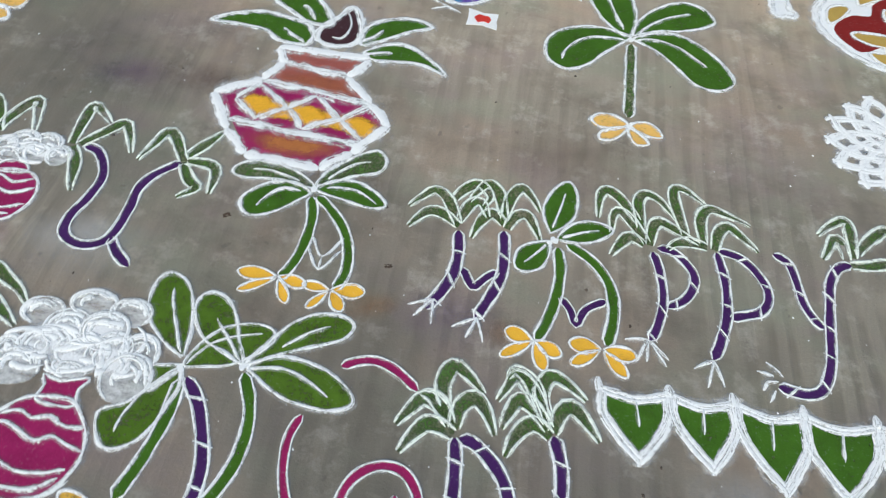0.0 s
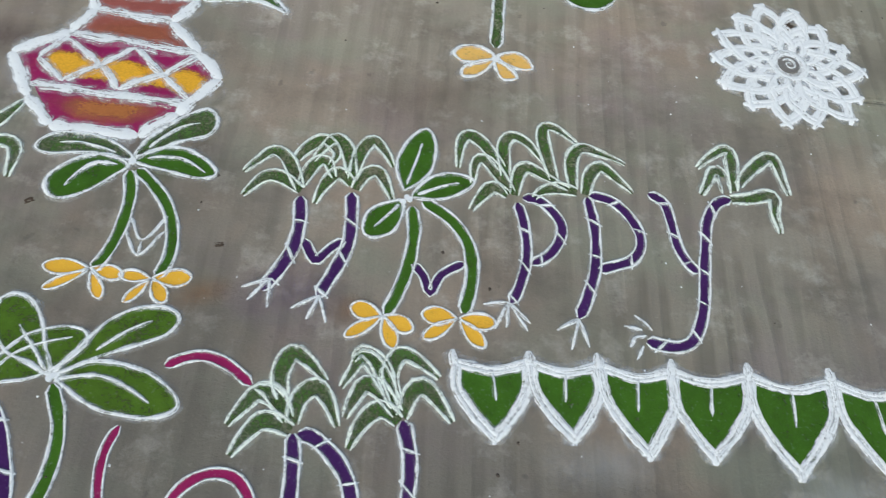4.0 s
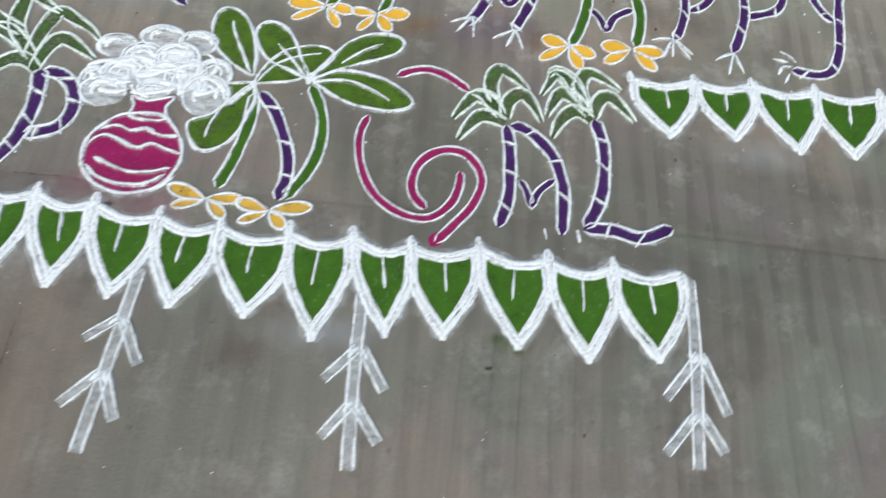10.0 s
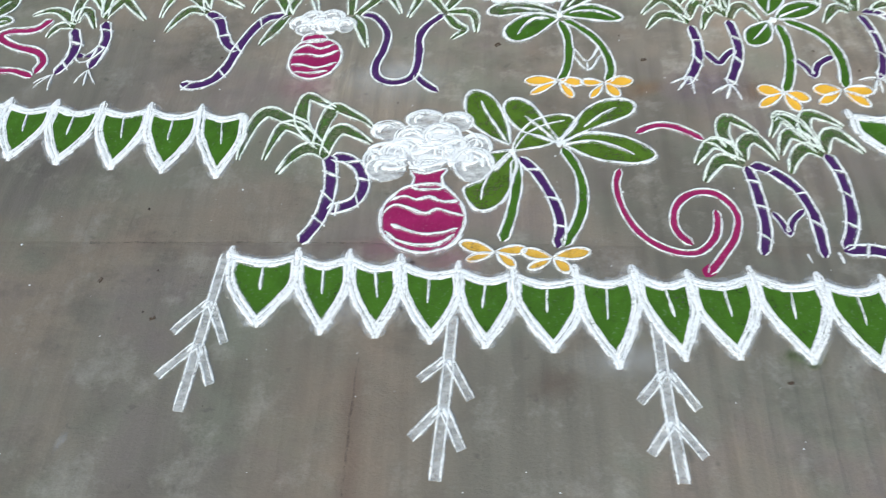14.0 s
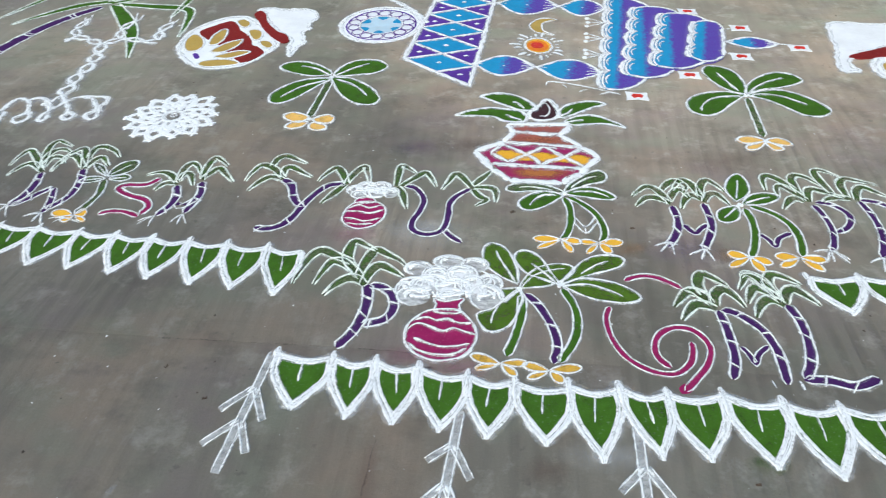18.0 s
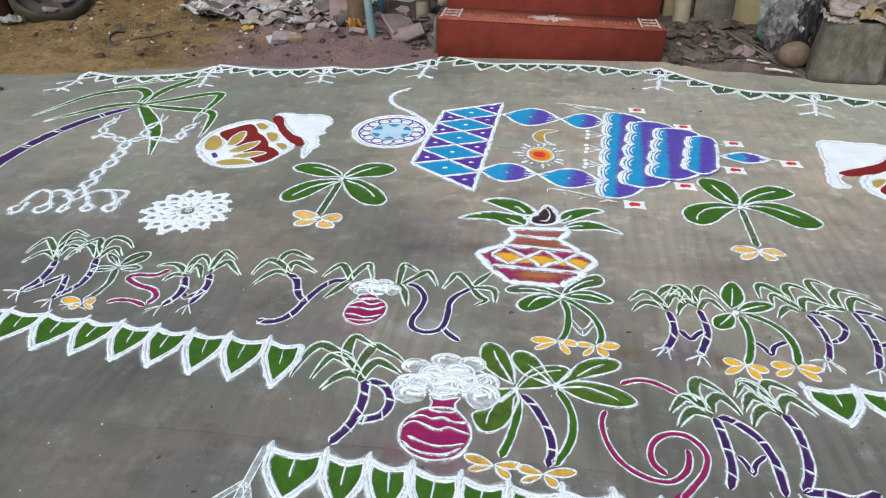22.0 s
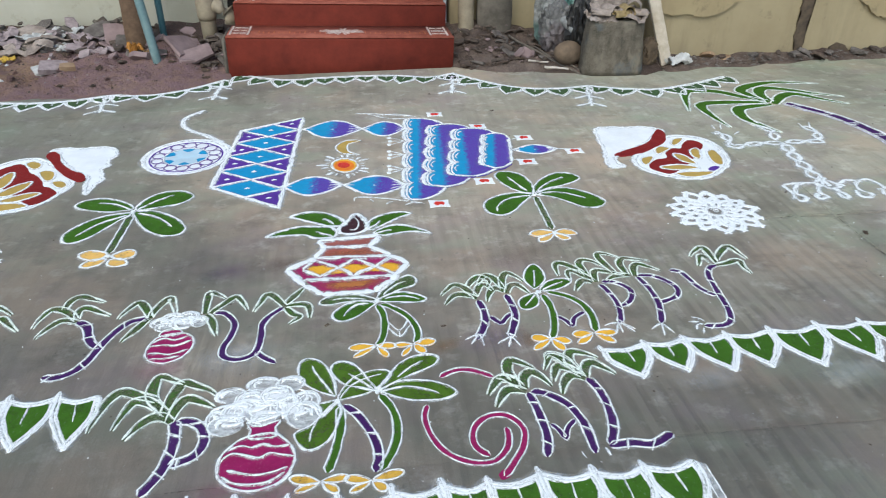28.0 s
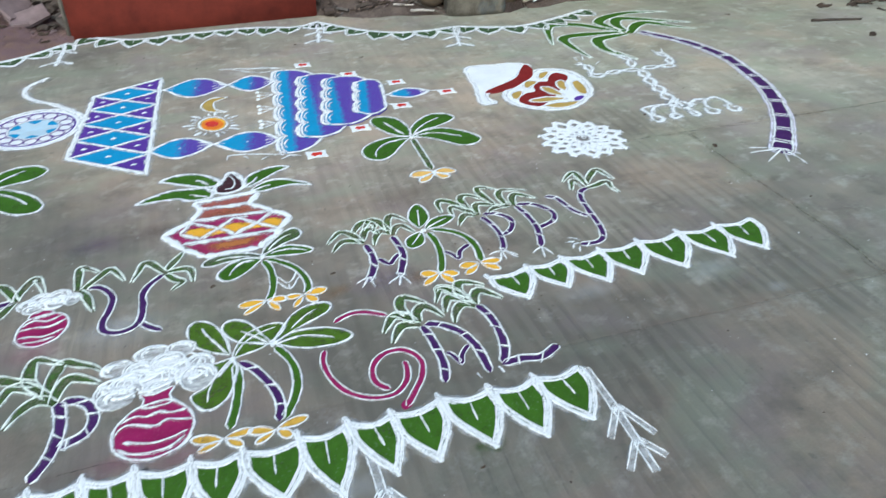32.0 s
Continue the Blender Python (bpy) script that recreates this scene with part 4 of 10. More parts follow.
WHITEPLASTIC = plain("dirty_white_plastic", (0.55, 0.56, 0.55), (0.27, 0.27, 0.25), 13, 0.4)
# Dark clay, also used for pieces that stand in for shaded gaps.
DARKCLAYGAPS = plain("dark_clay_and_gaps", (0.06, 0.048, 0.04), (0.10, 0.08, 0.065), 22, 0.95)
WALLDIRT = plain("broken_wall_core", (0.105, 0.080, 0.055), (0.050, 0.040, 0.030), 22, 0.95, 0, 0.008)
CHALKMARK = plain("white_kolam_paint", (0.62, 0.55, 0.50), (0.36, 0.20, 0.15), 60, 0.8)


def box(bm, x0, x1, y0, y1, z0, z1, bevel=0.0):
    r = bmesh.ops.create_cube(bm, size=1, matrix=Matrix.LocRotScale(((x0 + x1) / 2, (y0 + y1) / 2, (z0 + z1) / 2), None, (x1 - x0, y1 - y0, z1 - z0)))
    if bevel:
        edges = list({e for v in r["verts"] for e in v.link_edges})
        bmesh.ops.bevel(bm, geom=edges, offset=bevel, segments=2, affect="EDGES")
    return r


def finish(bm, name, rough=0.0, scale=8.0, flat=False):
    if rough:
        for v in bm.verts:
            v.co += Vector(noise.noise_vector(v.co * scale)) * rough
    me = bpy.data.meshes.new(name)
    bm.normal_update()
    bm.to_mesh(me)
    bm.free()
    if not flat:
        me.polygons.foreach_set("use_smooth", [True] * len(me.polygons))
    return me


def solid(name, me, mat, label="", category="", group="", kind="", parent=None):
    ob = new(name, me)
    me.materials.append(mat)
    if parent:
        ob.parent = parent
    return tagged(ob, label, category, group, kind)


# Road: one sheet out to the horizon, with its cast joints and cracks sunk into it.
def lerp(x, table):
    for (a, b), (c, d) in zip(table, table[1:]):
        if x <= c:
            return b + (d - b) * max(0, (x - a)) / (c - a)
    return table[-1][1]


# The joints and the long crack of the paving: across the road, as y over x; along it, as x over y.
NEAR_JOINT = [(-6, 0.226), (0.39, 0.231), (0.63, 0.221), (0.96, 0.206), (1.45, 0.188), (3.0, 0.160), (6, 0.14)]
FAR_JOINT = [(1.0, 1.309), (1.12, 1.305), (1.6, 1.285), (2.2, 1.26), (5.5, 1.20)]
LONG_CRACK = [(-0.6, 1.41), (0.0, 1.470), (0.18, 1.495), (0.40, 1.530), (0.85, 1.535), (1.0, 1.540), (1.29, 1.557)]


def road():
    """The paving, with a shallow groove along each joint."""
    xs = sorted({-400, -150, -60, -25, -12, 12, 25, 60, 150, 400} | {round(-6 + 0.1 * i, 3) for i in range(121)} - {1.5, 1.6} | {1.56 + d for d in (-0.009, 0, 0.009)})
    ys = sorted({-400, -150, -60, -25, -12, -6, 40, 90, 200, 600} | {round(-3 + 0.1 * i, 3) for i in range(76)} - {0.2, 1.2, 1.3} | {c + d for c in (0.222, 1.290) for d in (-0.008, 0, 0.008)} | {3.25, 3.35, 6, 10, 20})
    v, f = [], []
    for y in ys:
        for x in xs:
            px, py, z = x, y, 0.0
            if abs(y - 0.222) < 0.01:
                py += lerp(x, NEAR_JOINT) - 0.222 + 0.004 * noise.noise((x * 6, 0, 5))
                z = (-0.001 if x > 0.35 else -0.0006) if y == 0.222 and abs(x) < 4 else 0.0
            elif abs(y - 1.290) < 0.01:
                py += lerp(x, FAR_JOINT) - 1.290 + 0.004 * noise.noise((x * 6, 1, 5))
                z = -0.003 if y == 1.290 and 1.1 < x < 6 else 0.0
            if abs(x - 1.56) < 0.01:
                px += lerp(y, LONG_CRACK) - 1.56
                z = -0.003 if x == 1.56 and -0.5 < y < 1.3 else z
            v.append((px, py, z))
    w = len(xs)
    for j in range(len(ys) - 1):
        for i in range(w - 1):
            f.append((j * w + i, j * w + i + 1, (j + 1) * w + i + 1, (j + 1) * w + i))
    me = bpy.data.meshes.new("road")
    me.from_pydata(v, [], f)
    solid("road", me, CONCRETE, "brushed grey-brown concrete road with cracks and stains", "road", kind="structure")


road()


LEFT_EDGE = [(-7, 2.75), (-3.65, 3.05), (-3.05, 3.20), (-2.6, 3.36), (-1.95, 3.33), (-1.62, 3.35), (-1.4, 3.42), (-1.17, 3.62)]
RIGHT_EDGE = [(0.35, 3.68), (0.8, 3.47), (1.2, 3.38), (1.6, 3.31), (2.0, 3.39), (3.2, 3.45), (4.6, 3.42), (7, 3.4)]
BACK = {"left": 4.82, "right": 4.40, "strip": 3.70}


def earth_z(x, y):
    """Height of the loose earth, which thins out onto the concrete at its front edge and rises to the wall."""
    if x < -1.0:
        table, back, top = LEFT_EDGE, BACK["left"], 0.15 + 0.07 * max(0, min(1, (-2.9 - x) / 1.5))
    else:
        table, back, top = (RIGHT_EDGE, BACK["right"], 0.10 + 0.10 * max(0, 1 - abs(x - 0.62) / 0.4)) if x < 1.76 else (RIGHT_EDGE, BACK["strip"], 0.035)
    y0 = lerp(x, table) + 0.05 * noise.noise((x * 4, 0, 2))
    s = max(0.0, (y - y0) / (back - y0))
    lumps = 0.02 + (0.045 if x < -1 else 0.03) * noise.noise((x * 5, y * 5, 0)) + 0.014 * noise.noise((x * 18, y * 18, 1)) + 0.008 * noise.noise((x * 45, y * 45, 4))
    return -0.01 + top * min(1, s * 1.1) + min(1, s * 7) * lumps


def verge(name, x0, x1, back, mat, label, step=0.04):
    nx, ny = int((x1 - x0) / step) + 1, int((back - 3.2) / step) + 8
    v, f = [], []
    for i in range(nx + 1):
        x = x0 + (x1 - x0) * i / nx
        y0 = lerp(x, LEFT_EDGE if x < -1 else RIGHT_EDGE) + 0.05 * noise.noise((x * 4, 0, 2))
        for j in range(ny + 1):
            y = y0 + (back - y0) * (j / ny) ** 1.25
            v.append((x, y, earth_z(x, y)))
    for i in range(nx):
        for j in range(ny):
            a = i * (ny + 1) + j
            f.append((a, a + ny + 1, a + ny + 2, a + 1))
    me = bpy.data.meshes.new(name)
    me.from_pydata(v, [], f)
    me.polygons.foreach_set("use_smooth", [True] * len(me.polygons))
    return solid(name, me, mat, label, "earth", kind="structure")


verge("ground_sand", -7, -2.02, BACK["left"], SAND, "loose brown sand heaped beside the road, dusted pink near the steps")
verge("ground_pink", -2.02, -1.16, BACK["left"], SAND, "earth dusted with spilt pink powder")
verge("ground_verge", 0.33, 1.759, BACK["right"], GREYEARTH, "grey-brown earth between the steps and the wall")
verge("ground_strip", 1.76, 7, BACK["strip"], GREYEARTH, "thin strip of earth along the foot of the wall")


def wall(name, x0, x1, y, z1, mat, label, thick=0.22):
    bm = bmesh.new()
    nx, nz = max(2, int((x1 - x0) / 0.12)), int(z1 / 0.12) + 2
    bmesh.ops.create_grid(bm, x_segments=nx, y_segments=nz, size=0.5, matrix=Matrix.LocRotScale(((x0 + x1) / 2, y, z1 / 2 - 0.1), Euler((radians(90), 0, 0)), (x1 - x0, z1 + 0.2, 1)))
    r = bmesh.ops.extrude_face_region(bm, geom=bm.faces[:])
    bmesh.ops.translate(bm, vec=(0, thick, 0), verts=[e for e in r["geom"] if isinstance(e, bmesh.types.BMVert)])
    bmesh.ops.recalc_face_normals(bm, faces=bm.faces[:])
    return solid(name, finish(bm, name, 0.008, 2.5), mat, label, "wall", kind="structure")


wall("wall_west", -7, -1.45, 4.76, 1.3, PALE, "pale limewashed compound wall, stained at its foot")
wall("wall_gate", -1.45, 0.42, 5.10, 1.3, PALE, "pale wall behind the top of the steps")
wall("wall_recess", 0.42, 1.98, 4.32, 1.3, CREAM, "cream limewashed wall set back beside the steps")
wall("wall_east", 1.76, 7.5, 3.62, 1.3, CREAM, "cream limewashed wall with stains and peeled patches")


def slab_patch(name, x0, x1, z0, z1, y, mat, label, seed, depth=0.02):
    """A rough flat piece proud of the wall, with a broken outline."""
    rnd = random.Random(seed)
    ring = []
    for (a, b), (c, d) in zip(((x0, z0), (x1, z0), (x1, z1), (x0, z1)), ((x1, z0), (x1, z1), (x0, z1), (x0, z0))):
        for i in range(10):
            s = i / 10
            ring.append((a + (c - a) * s + rnd.uniform(-0.018, 0.018), b + (d - b) * s + rnd.uniform(-0.014, 0.014)))
    bm = bmesh.new()
    face = bm.faces.new([bm.verts.new((x, y, z)) for x, z in ring])
    bmesh.ops.triangulate(bm, faces=[face])
    r = bmesh.ops.extrude_face_region(bm, geom=bm.faces[:])
    bmesh.ops.translate(bm, vec=(0, -depth, 0), verts=[e for e in r["geom"] if isinstance(e, bmesh.types.BMVert)])
    bmesh.ops.recalc_face_normals(bm, faces=bm.faces[:])
    return solid(name, finish(bm, name, 0.006, 20, True), mat, label, "wall patch", kind="structure")




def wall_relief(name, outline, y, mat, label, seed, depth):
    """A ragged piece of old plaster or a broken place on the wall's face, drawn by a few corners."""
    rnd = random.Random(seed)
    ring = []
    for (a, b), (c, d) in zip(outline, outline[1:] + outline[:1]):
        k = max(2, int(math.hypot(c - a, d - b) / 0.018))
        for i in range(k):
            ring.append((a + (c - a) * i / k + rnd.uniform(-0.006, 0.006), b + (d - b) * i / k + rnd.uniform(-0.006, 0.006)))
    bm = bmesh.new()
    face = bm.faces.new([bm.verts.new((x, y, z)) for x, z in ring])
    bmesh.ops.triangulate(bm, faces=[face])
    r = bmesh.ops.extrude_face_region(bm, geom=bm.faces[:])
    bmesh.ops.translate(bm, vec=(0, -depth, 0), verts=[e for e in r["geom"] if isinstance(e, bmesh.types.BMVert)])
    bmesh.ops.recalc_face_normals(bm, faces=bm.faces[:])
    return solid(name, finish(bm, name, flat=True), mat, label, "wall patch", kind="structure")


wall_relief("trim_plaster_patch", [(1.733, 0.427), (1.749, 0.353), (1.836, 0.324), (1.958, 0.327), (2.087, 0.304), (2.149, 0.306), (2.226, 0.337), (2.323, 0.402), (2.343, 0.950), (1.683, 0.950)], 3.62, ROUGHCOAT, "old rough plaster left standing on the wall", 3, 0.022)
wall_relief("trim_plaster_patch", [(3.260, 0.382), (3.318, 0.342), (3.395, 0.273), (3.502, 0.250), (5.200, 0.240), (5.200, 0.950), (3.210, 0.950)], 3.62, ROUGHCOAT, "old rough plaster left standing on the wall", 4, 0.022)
wall_relief("trim_wall_crack", [(2.811, 0.395), (2.818, 0.280), (2.812, 0.163), (2.836, 0.034), (2.907, 0.031), (2.892, 0.160), (2.901, 0.278), (2.906, 0.392), (2.956, 0.700), (3.046, 0.950), (2.861, 0.950), (2.831, 0.700)], 3.62, WALLDIRT, "dark broken joint running up the wall", 5, 0.012)
wall_relief("trim_wall_hole", [(3.118, 0.002), (3.119, 0.055), (3.172, 0.086), (3.241, 0.067), (3.292, -0.005)], 3.62, WALLDIRT, "dark broken hole at the foot of the wall", 6, 0.013)
# Black patch that paints in the shaded gap beside the steps.
slab_patch("trim_shade_patch", -1.33, -1.17, 0.02, 0.42, 5.095, plain("shade_black", (0.010, 0.009, 0.008), (0.02, 0.018, 0.015), 20), "black patch painted for the shaded gap beside the steps", 9, 0.004)


def road_crack(points, width, label, seed, mat=None, z=0.0006):
    """Dirt that has settled in a joint or crack, as a thin ragged strip."""
    rnd = random.Random(seed)
    v, f = [], []
    for (ax, ay), (bx, by) in zip(points, points[1:]):
        n = max(2, int(math.hypot(bx - ax, by - ay) / 0.02))
        nx, ny = -(by - ay), bx - ax
        d = math.hypot(nx, ny)
        for i in range(n):
            s = i / n
            x, y = ax + (bx - ax) * s, ay + (by - ay) * s
            j = 0.005 * noise.noise((x * 3, y * 3, 1)) + 0.004 * noise.noise((x * 22, y * 22, 1))
            w = width * max(0.1, 0.5 + 0.9 * noise.noise((x * 9, y * 9, seed + 4)) + rnd.uniform(-0.15, 0.15))
            for sd in (-0.5, 0.5):
                v.append((x + nx / d * (j + sd * w), y + ny / d * (j + sd * w), z))
    f = [(2 * i, 2 * i + 2, 2 * i + 3, 2 * i + 1) for i in range(len(v) // 2 - 1)]
    me = bpy.data.meshes.new("crack")
    me.from_pydata(v, [], f)
    solid("road_crack", me, mat or JOINTDIRT, label, "crack", kind="structure")


def joint_dirt(name, low, high, most):
    """Earth settled in a crack: broken up, so that the concrete shows between."""
    m, n, l, b = material(name, 1.0, 0, 0.1)
    a, f = noise_node(n, l, 24, 5, 0.7), noise_node(n, l, 90, 3, 0.7)
    l.new(blend(n, l, remap(n, l, f, 0.35, 0.65, 0, 1), (0.085, 0.066, 0.050), (0.150, 0.120, 0.094)), b.inputs["Base Color"])
    l.new(remap(n, l, calc(n, l, "ADD", calc(n, l, "MULTIPLY", a, 0.6), calc(n, l, "MULTIPLY", f, 0.4)), low, high, 0.03, most), b.inputs["Alpha"])
    return m


JOINTDIRT = joint_dirt("dirt_in_joint", 0.46, 0.60, 0.50)
JOINTSTAIN = joint_dirt("damp_stain_along_joint", 0.44, 0.62, 0.24)
FAR_LINE = FAR_JOINT[1:]
LONG_LINE = [(x, y) for y, x in LONG_CRACK]
road_crack(FAR_LINE, 0.011, "faint dirt in a joint of the concrete", 1)
road_crack(FAR_LINE, 0.055, "damp stain along a joint of the concrete", 11, JOINTSTAIN, 0.0003)
road_crack(LONG_LINE, 0.011, "dark dirt in a crack of the concrete", 2)
road_crack(LONG_LINE, 0.060, "reddish damp stain along a crack of the concrete", 12, JOINTSTAIN, 0.0003)
road_crack(NEAR_JOINT[1:-1], 0.009, "faint dirt in a joint of the concrete", 3, JOINTSTAIN)
road_crack([(-1.4, 0.226), (-1.05, 0.229), (-0.6, 0.226)], 0.006, "faint dirt in a joint of the concrete", 6)
road_crack([(-0.779, -0.03), (-0.781, -0.15), (-0.785, -0.32), (-0.79, -0.7)], 0.008, "reddish dirt in an old crack of the concrete", 5)
road_crack([(1.557, 1.29), (1.60, 1.7), (1.66, 2.05)], 0.007, "faint dirt in a crack of the concrete", 4)


# Steps: red oxide over masonry, the flight leaning a little to the fall of the road.
def steps():
    root = new("entrance_steps")
    root.location = (-0.41, 3.71, 0)
    root.rotation_euler = (0, radians(2.2), 0)
    tagged(root, "red oxide entrance steps with white painted kolam borders", "steps")
    bm = bmesh.new()
    box(bm, -0.762, 0.757, 0, 0.34, -0.12, 0.232, 0.010)
    solid("step", finish(bm, "step", 0.002, 6), REDOXIDE, parent=root)
    bm = bmesh.new()
    box(bm, -0.760, 0.755, 0.004, 0.335, 0.222, 0.2375, 0.004)
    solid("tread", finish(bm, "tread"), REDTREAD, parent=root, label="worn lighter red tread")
    bm = bmesh.new()
    box(bm, -0.785, -0.7625, 0.004, 0.34, -0.12, 0.225, 0.006)
    solid("side", finish(bm, "side", 0.003, 12), CEMENT, parent=root, label="bare grey cement cheek")
    bm = bmesh.new()
    box(bm, -0.735, 0.745, 0.335, 0.66, 0.0, 0.385, 0.010)
    solid("step", finish(bm, "step", 0.002, 6), REDOXIDE, parent=root)
    bm = bmesh.new()
    box(bm, -0.733, 0.743, 0.338, 0.655, 0.380, 0.3905, 0.004)
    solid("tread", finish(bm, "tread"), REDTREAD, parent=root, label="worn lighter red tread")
    bm = bmesh.new()
    box(bm, -0.36, 0.745, 0.50, 1.22, 0.10, 0.62, 0.010)
    solid("step", finish(bm, "step", 0.002, 6), REDOXIDE, parent=root)
    # Painted squares at the tread's ends: two bars and six small stars; a row of faded bars and a flower in the middle.
    for zz, y0, xs in ((0.239, 0.05, (-0.68, 0.66)), (0.392, 0.40, (-0.66,))):
        for cx in xs:
            for dx in (-0.058, 0.058):
                bm = bmesh.new()
                box(bm, cx + dx - 0.007, cx + dx + 0.007, y0 - 0.01, y0 + 0.25, zz, zz + 0.001)
                solid("painted_bar", finish(bm, "border", 0.002, 40, True), CHALKMARK, parent=root)
            for row in range(3):
                for dx in (-0.024, 0.024):
                    bm = bmesh.new()
                    for k in range(4):
                        m = Matrix.Translation((cx + dx, y0 + 0.04 + 0.08 * row, zz + 0.0006)) @ Matrix.Rotation(k * math.pi / 4, 4, "Z")
                        bmesh.ops.create_cube(bm, size=1, matrix=m @ Matrix.Diagonal((0.042 if k % 2 == 0 else 0.056, 0.007, 0.001 + 0.0001 * k, 1)))
                    solid("painted_star", finish(bm, "star", 0.002, 50, True), CHALKMARK, parent=root)
    faded = plain("faded_ochre_paint", (0.46, 0.17, 0.08), (0.36, 0.10, 0.05), 40)
    for k in range(34):
        x = -0.56 + 0.034 * k
        if abs(x) > 0.11:
            bm = bmesh.new()
            box(bm, x, x + 0.008, 0.09, 0.135 + 0.03 * (k % 3 == 0), 0.239, 0.2398)
            solid("painted_bar", finish(bm, "bar", flat=True), faded, parent=root)
    bm = bmesh.new()
    petal = random.Random(5)
    for k in range(26):
        m = Matrix.Translation((0.0, 0.15, 0.2395)) @ Matrix.Diagonal((1.35, 0.85, 1, 1)) @ Matrix.Rotation(k * math.tau / 26 + petal.uniform(-0.08, 0.08), 4, "Z")
        r = petal.uniform(0.06, 0.115)
        bmesh.ops.create_cube(bm, size=1, matrix=m @ Matrix.Translation((r * 0.55, 0, 0)) @ Matrix.Diagonal((r, petal.uniform(0.008, 0.016), 0.001 + 0.00005 * k, 1)))
    solid("painted_flower", finish(bm, "flower", 0.003, 60, True), CHALKMARK, parent=root)


steps()

# ---- the drawing, row by row ----

# Front festoon with its hanging tails.
festoon = motif('leaf_festoon', 'festoon of green powder mango leaves with thick white outlines', 'rangoli festoon', (-0.590, 0.172))
garland_leaf(festoon, (-1.078, 0.204), (-0.932, 0.201), (-0.997, 0.034))
garland_leaf(festoon, (-0.932, 0.201), (-0.821, 0.198), (-0.862, 0.020))
garland_leaf(festoon, (-0.821, 0.198), (-0.713, 0.187), (-0.753, 0.015))
garland_leaf(festoon, (-0.713, 0.187), (-0.590, 0.172), (-0.642, 0.004))
garland_leaf(festoon, (-0.590, 0.172), (-0.476, 0.161), (-0.533, -0.004))
garland_leaf(festoon, (-0.476, 0.161), (-0.342, 0.154), (-0.402, -0.010))
garland_leaf(festoon, (-0.349, 0.163), (-0.230, 0.165), (-0.280, -0.040))
garland_leaf(festoon, (-0.230, 0.165), (-0.121, 0.155), (-0.154, -0.023))
garland_leaf(festoon, (-0.121, 0.155), (0.006, 0.165), (-0.050, -0.018))
garland_leaf(festoon, (0.006, 0.165), (0.137, 0.152), (0.083, -0.025))
garland_leaf(festoon, (0.137, 0.152), (0.259, 0.149), (0.211, -0.038))
garland_leaf(festoon, (0.259, 0.149), (0.391, 0.153), (0.336, -0.027))
tassel(festoon, (-1.089, 0.200), (-1.103, 0.002), (-1.113, -0.144), [((-1.099, 0.089), (-1.163, 0.017)), ((-1.099, 0.089), (-1.052, -0.005)), ((-1.106, -0.007), (-1.171, -0.077)), ((-1.101, -0.007), (-1.063, -0.091))])
tassel(festoon, (-0.598, 0.061), (-0.608, -0.094), (-0.622, -0.259), [((-0.608, -0.030), (-0.660, -0.073)), ((-0.605, -0.030), (-0.561, -0.110)), ((-0.614, -0.125), (-0.670, -0.185)), ((-0.612, -0.125), (-0.576, -0.204))])
tassel(festoon, (-0.200, 0.052), (-0.197, -0.090), (-0.189, -0.253), [((-0.194, -0.048), (-0.248, -0.109)), ((-0.189, -0.048), (-0.143, -0.121)), ((-0.193, -0.142), (-0.239, -0.203)), ((-0.190, -0.145), (-0.144, -0.207))])
tassel(festoon, (0.404, 0.134), (0.404, -0.016), (0.394, -0.208), [((0.411, -0.009), (0.346, -0.092)), ((0.413, -0.008), (0.454, -0.114)), ((0.400, -0.113), (0.340, -0.185)), ((0.403, -0.113), (0.442, -0.178))])

# Right and left festoons beside the middle row.
festoon = motif('leaf_festoon', 'festoon of seven green powder mango leaves outlined in white', 'rangoli festoon', (0.775, 0.595))
garland_leaf(festoon, (0.313, 0.593), (0.450, 0.601), (0.391, 0.448))
garland_leaf(festoon, (0.450, 0.601), (0.579, 0.606), (0.529, 0.456))
garland_leaf(festoon, (0.579, 0.606), (0.717, 0.606), (0.662, 0.439))
garland_leaf(festoon, (0.717, 0.606), (0.863, 0.609), (0.780, 0.440))
garland_leaf(festoon, (0.863, 0.609), (1.025, 0.611), (0.932, 0.423))
garland_leaf(festoon, (1.025, 0.611), (1.173, 0.606), (1.109, 0.419))
garland_leaf(festoon, (1.173, 0.606), (1.323, 0.605), (1.242, 0.420))
festoon = motif('leaf_festoon', 'festoon of green powder mango leaves outlined in white', 'rangoli festoon', (-1.618, 0.621))
garland_leaf(festoon, (-2.579, 0.684), (-2.428, 0.672), (-2.507, 0.528))
garland_leaf(festoon, (-2.428, 0.672), (-2.286, 0.666), (-2.362, 0.522))
garland_leaf(festoon, (-2.286, 0.666), (-2.145, 0.660), (-2.219, 0.508))
garland_leaf(festoon, (-2.145, 0.660), (-2.009, 0.655), (-2.083, 0.493))
garland_leaf(festoon, (-2.009, 0.655), (-1.863, 0.644), (-1.946, 0.475))
garland_leaf(festoon, (-1.863, 0.644), (-1.737, 0.638), (-1.813, 0.468))
garland_leaf(festoon, (-1.737, 0.638), (-1.613, 0.630), (-1.674, 0.456))
garland_leaf(festoon, (-1.613, 0.630), (-1.489, 0.622), (-1.553, 0.444))
garland_leaf(festoon, (-1.489, 0.622), (-1.365, 0.618), (-1.415, 0.430))
garland_leaf(festoon, (-1.365, 0.618), (-1.235, 0.611), (-1.289, 0.420))
garland_leaf(festoon, (-1.235, 0.611), (-1.122, 0.604), (-1.157, 0.406))

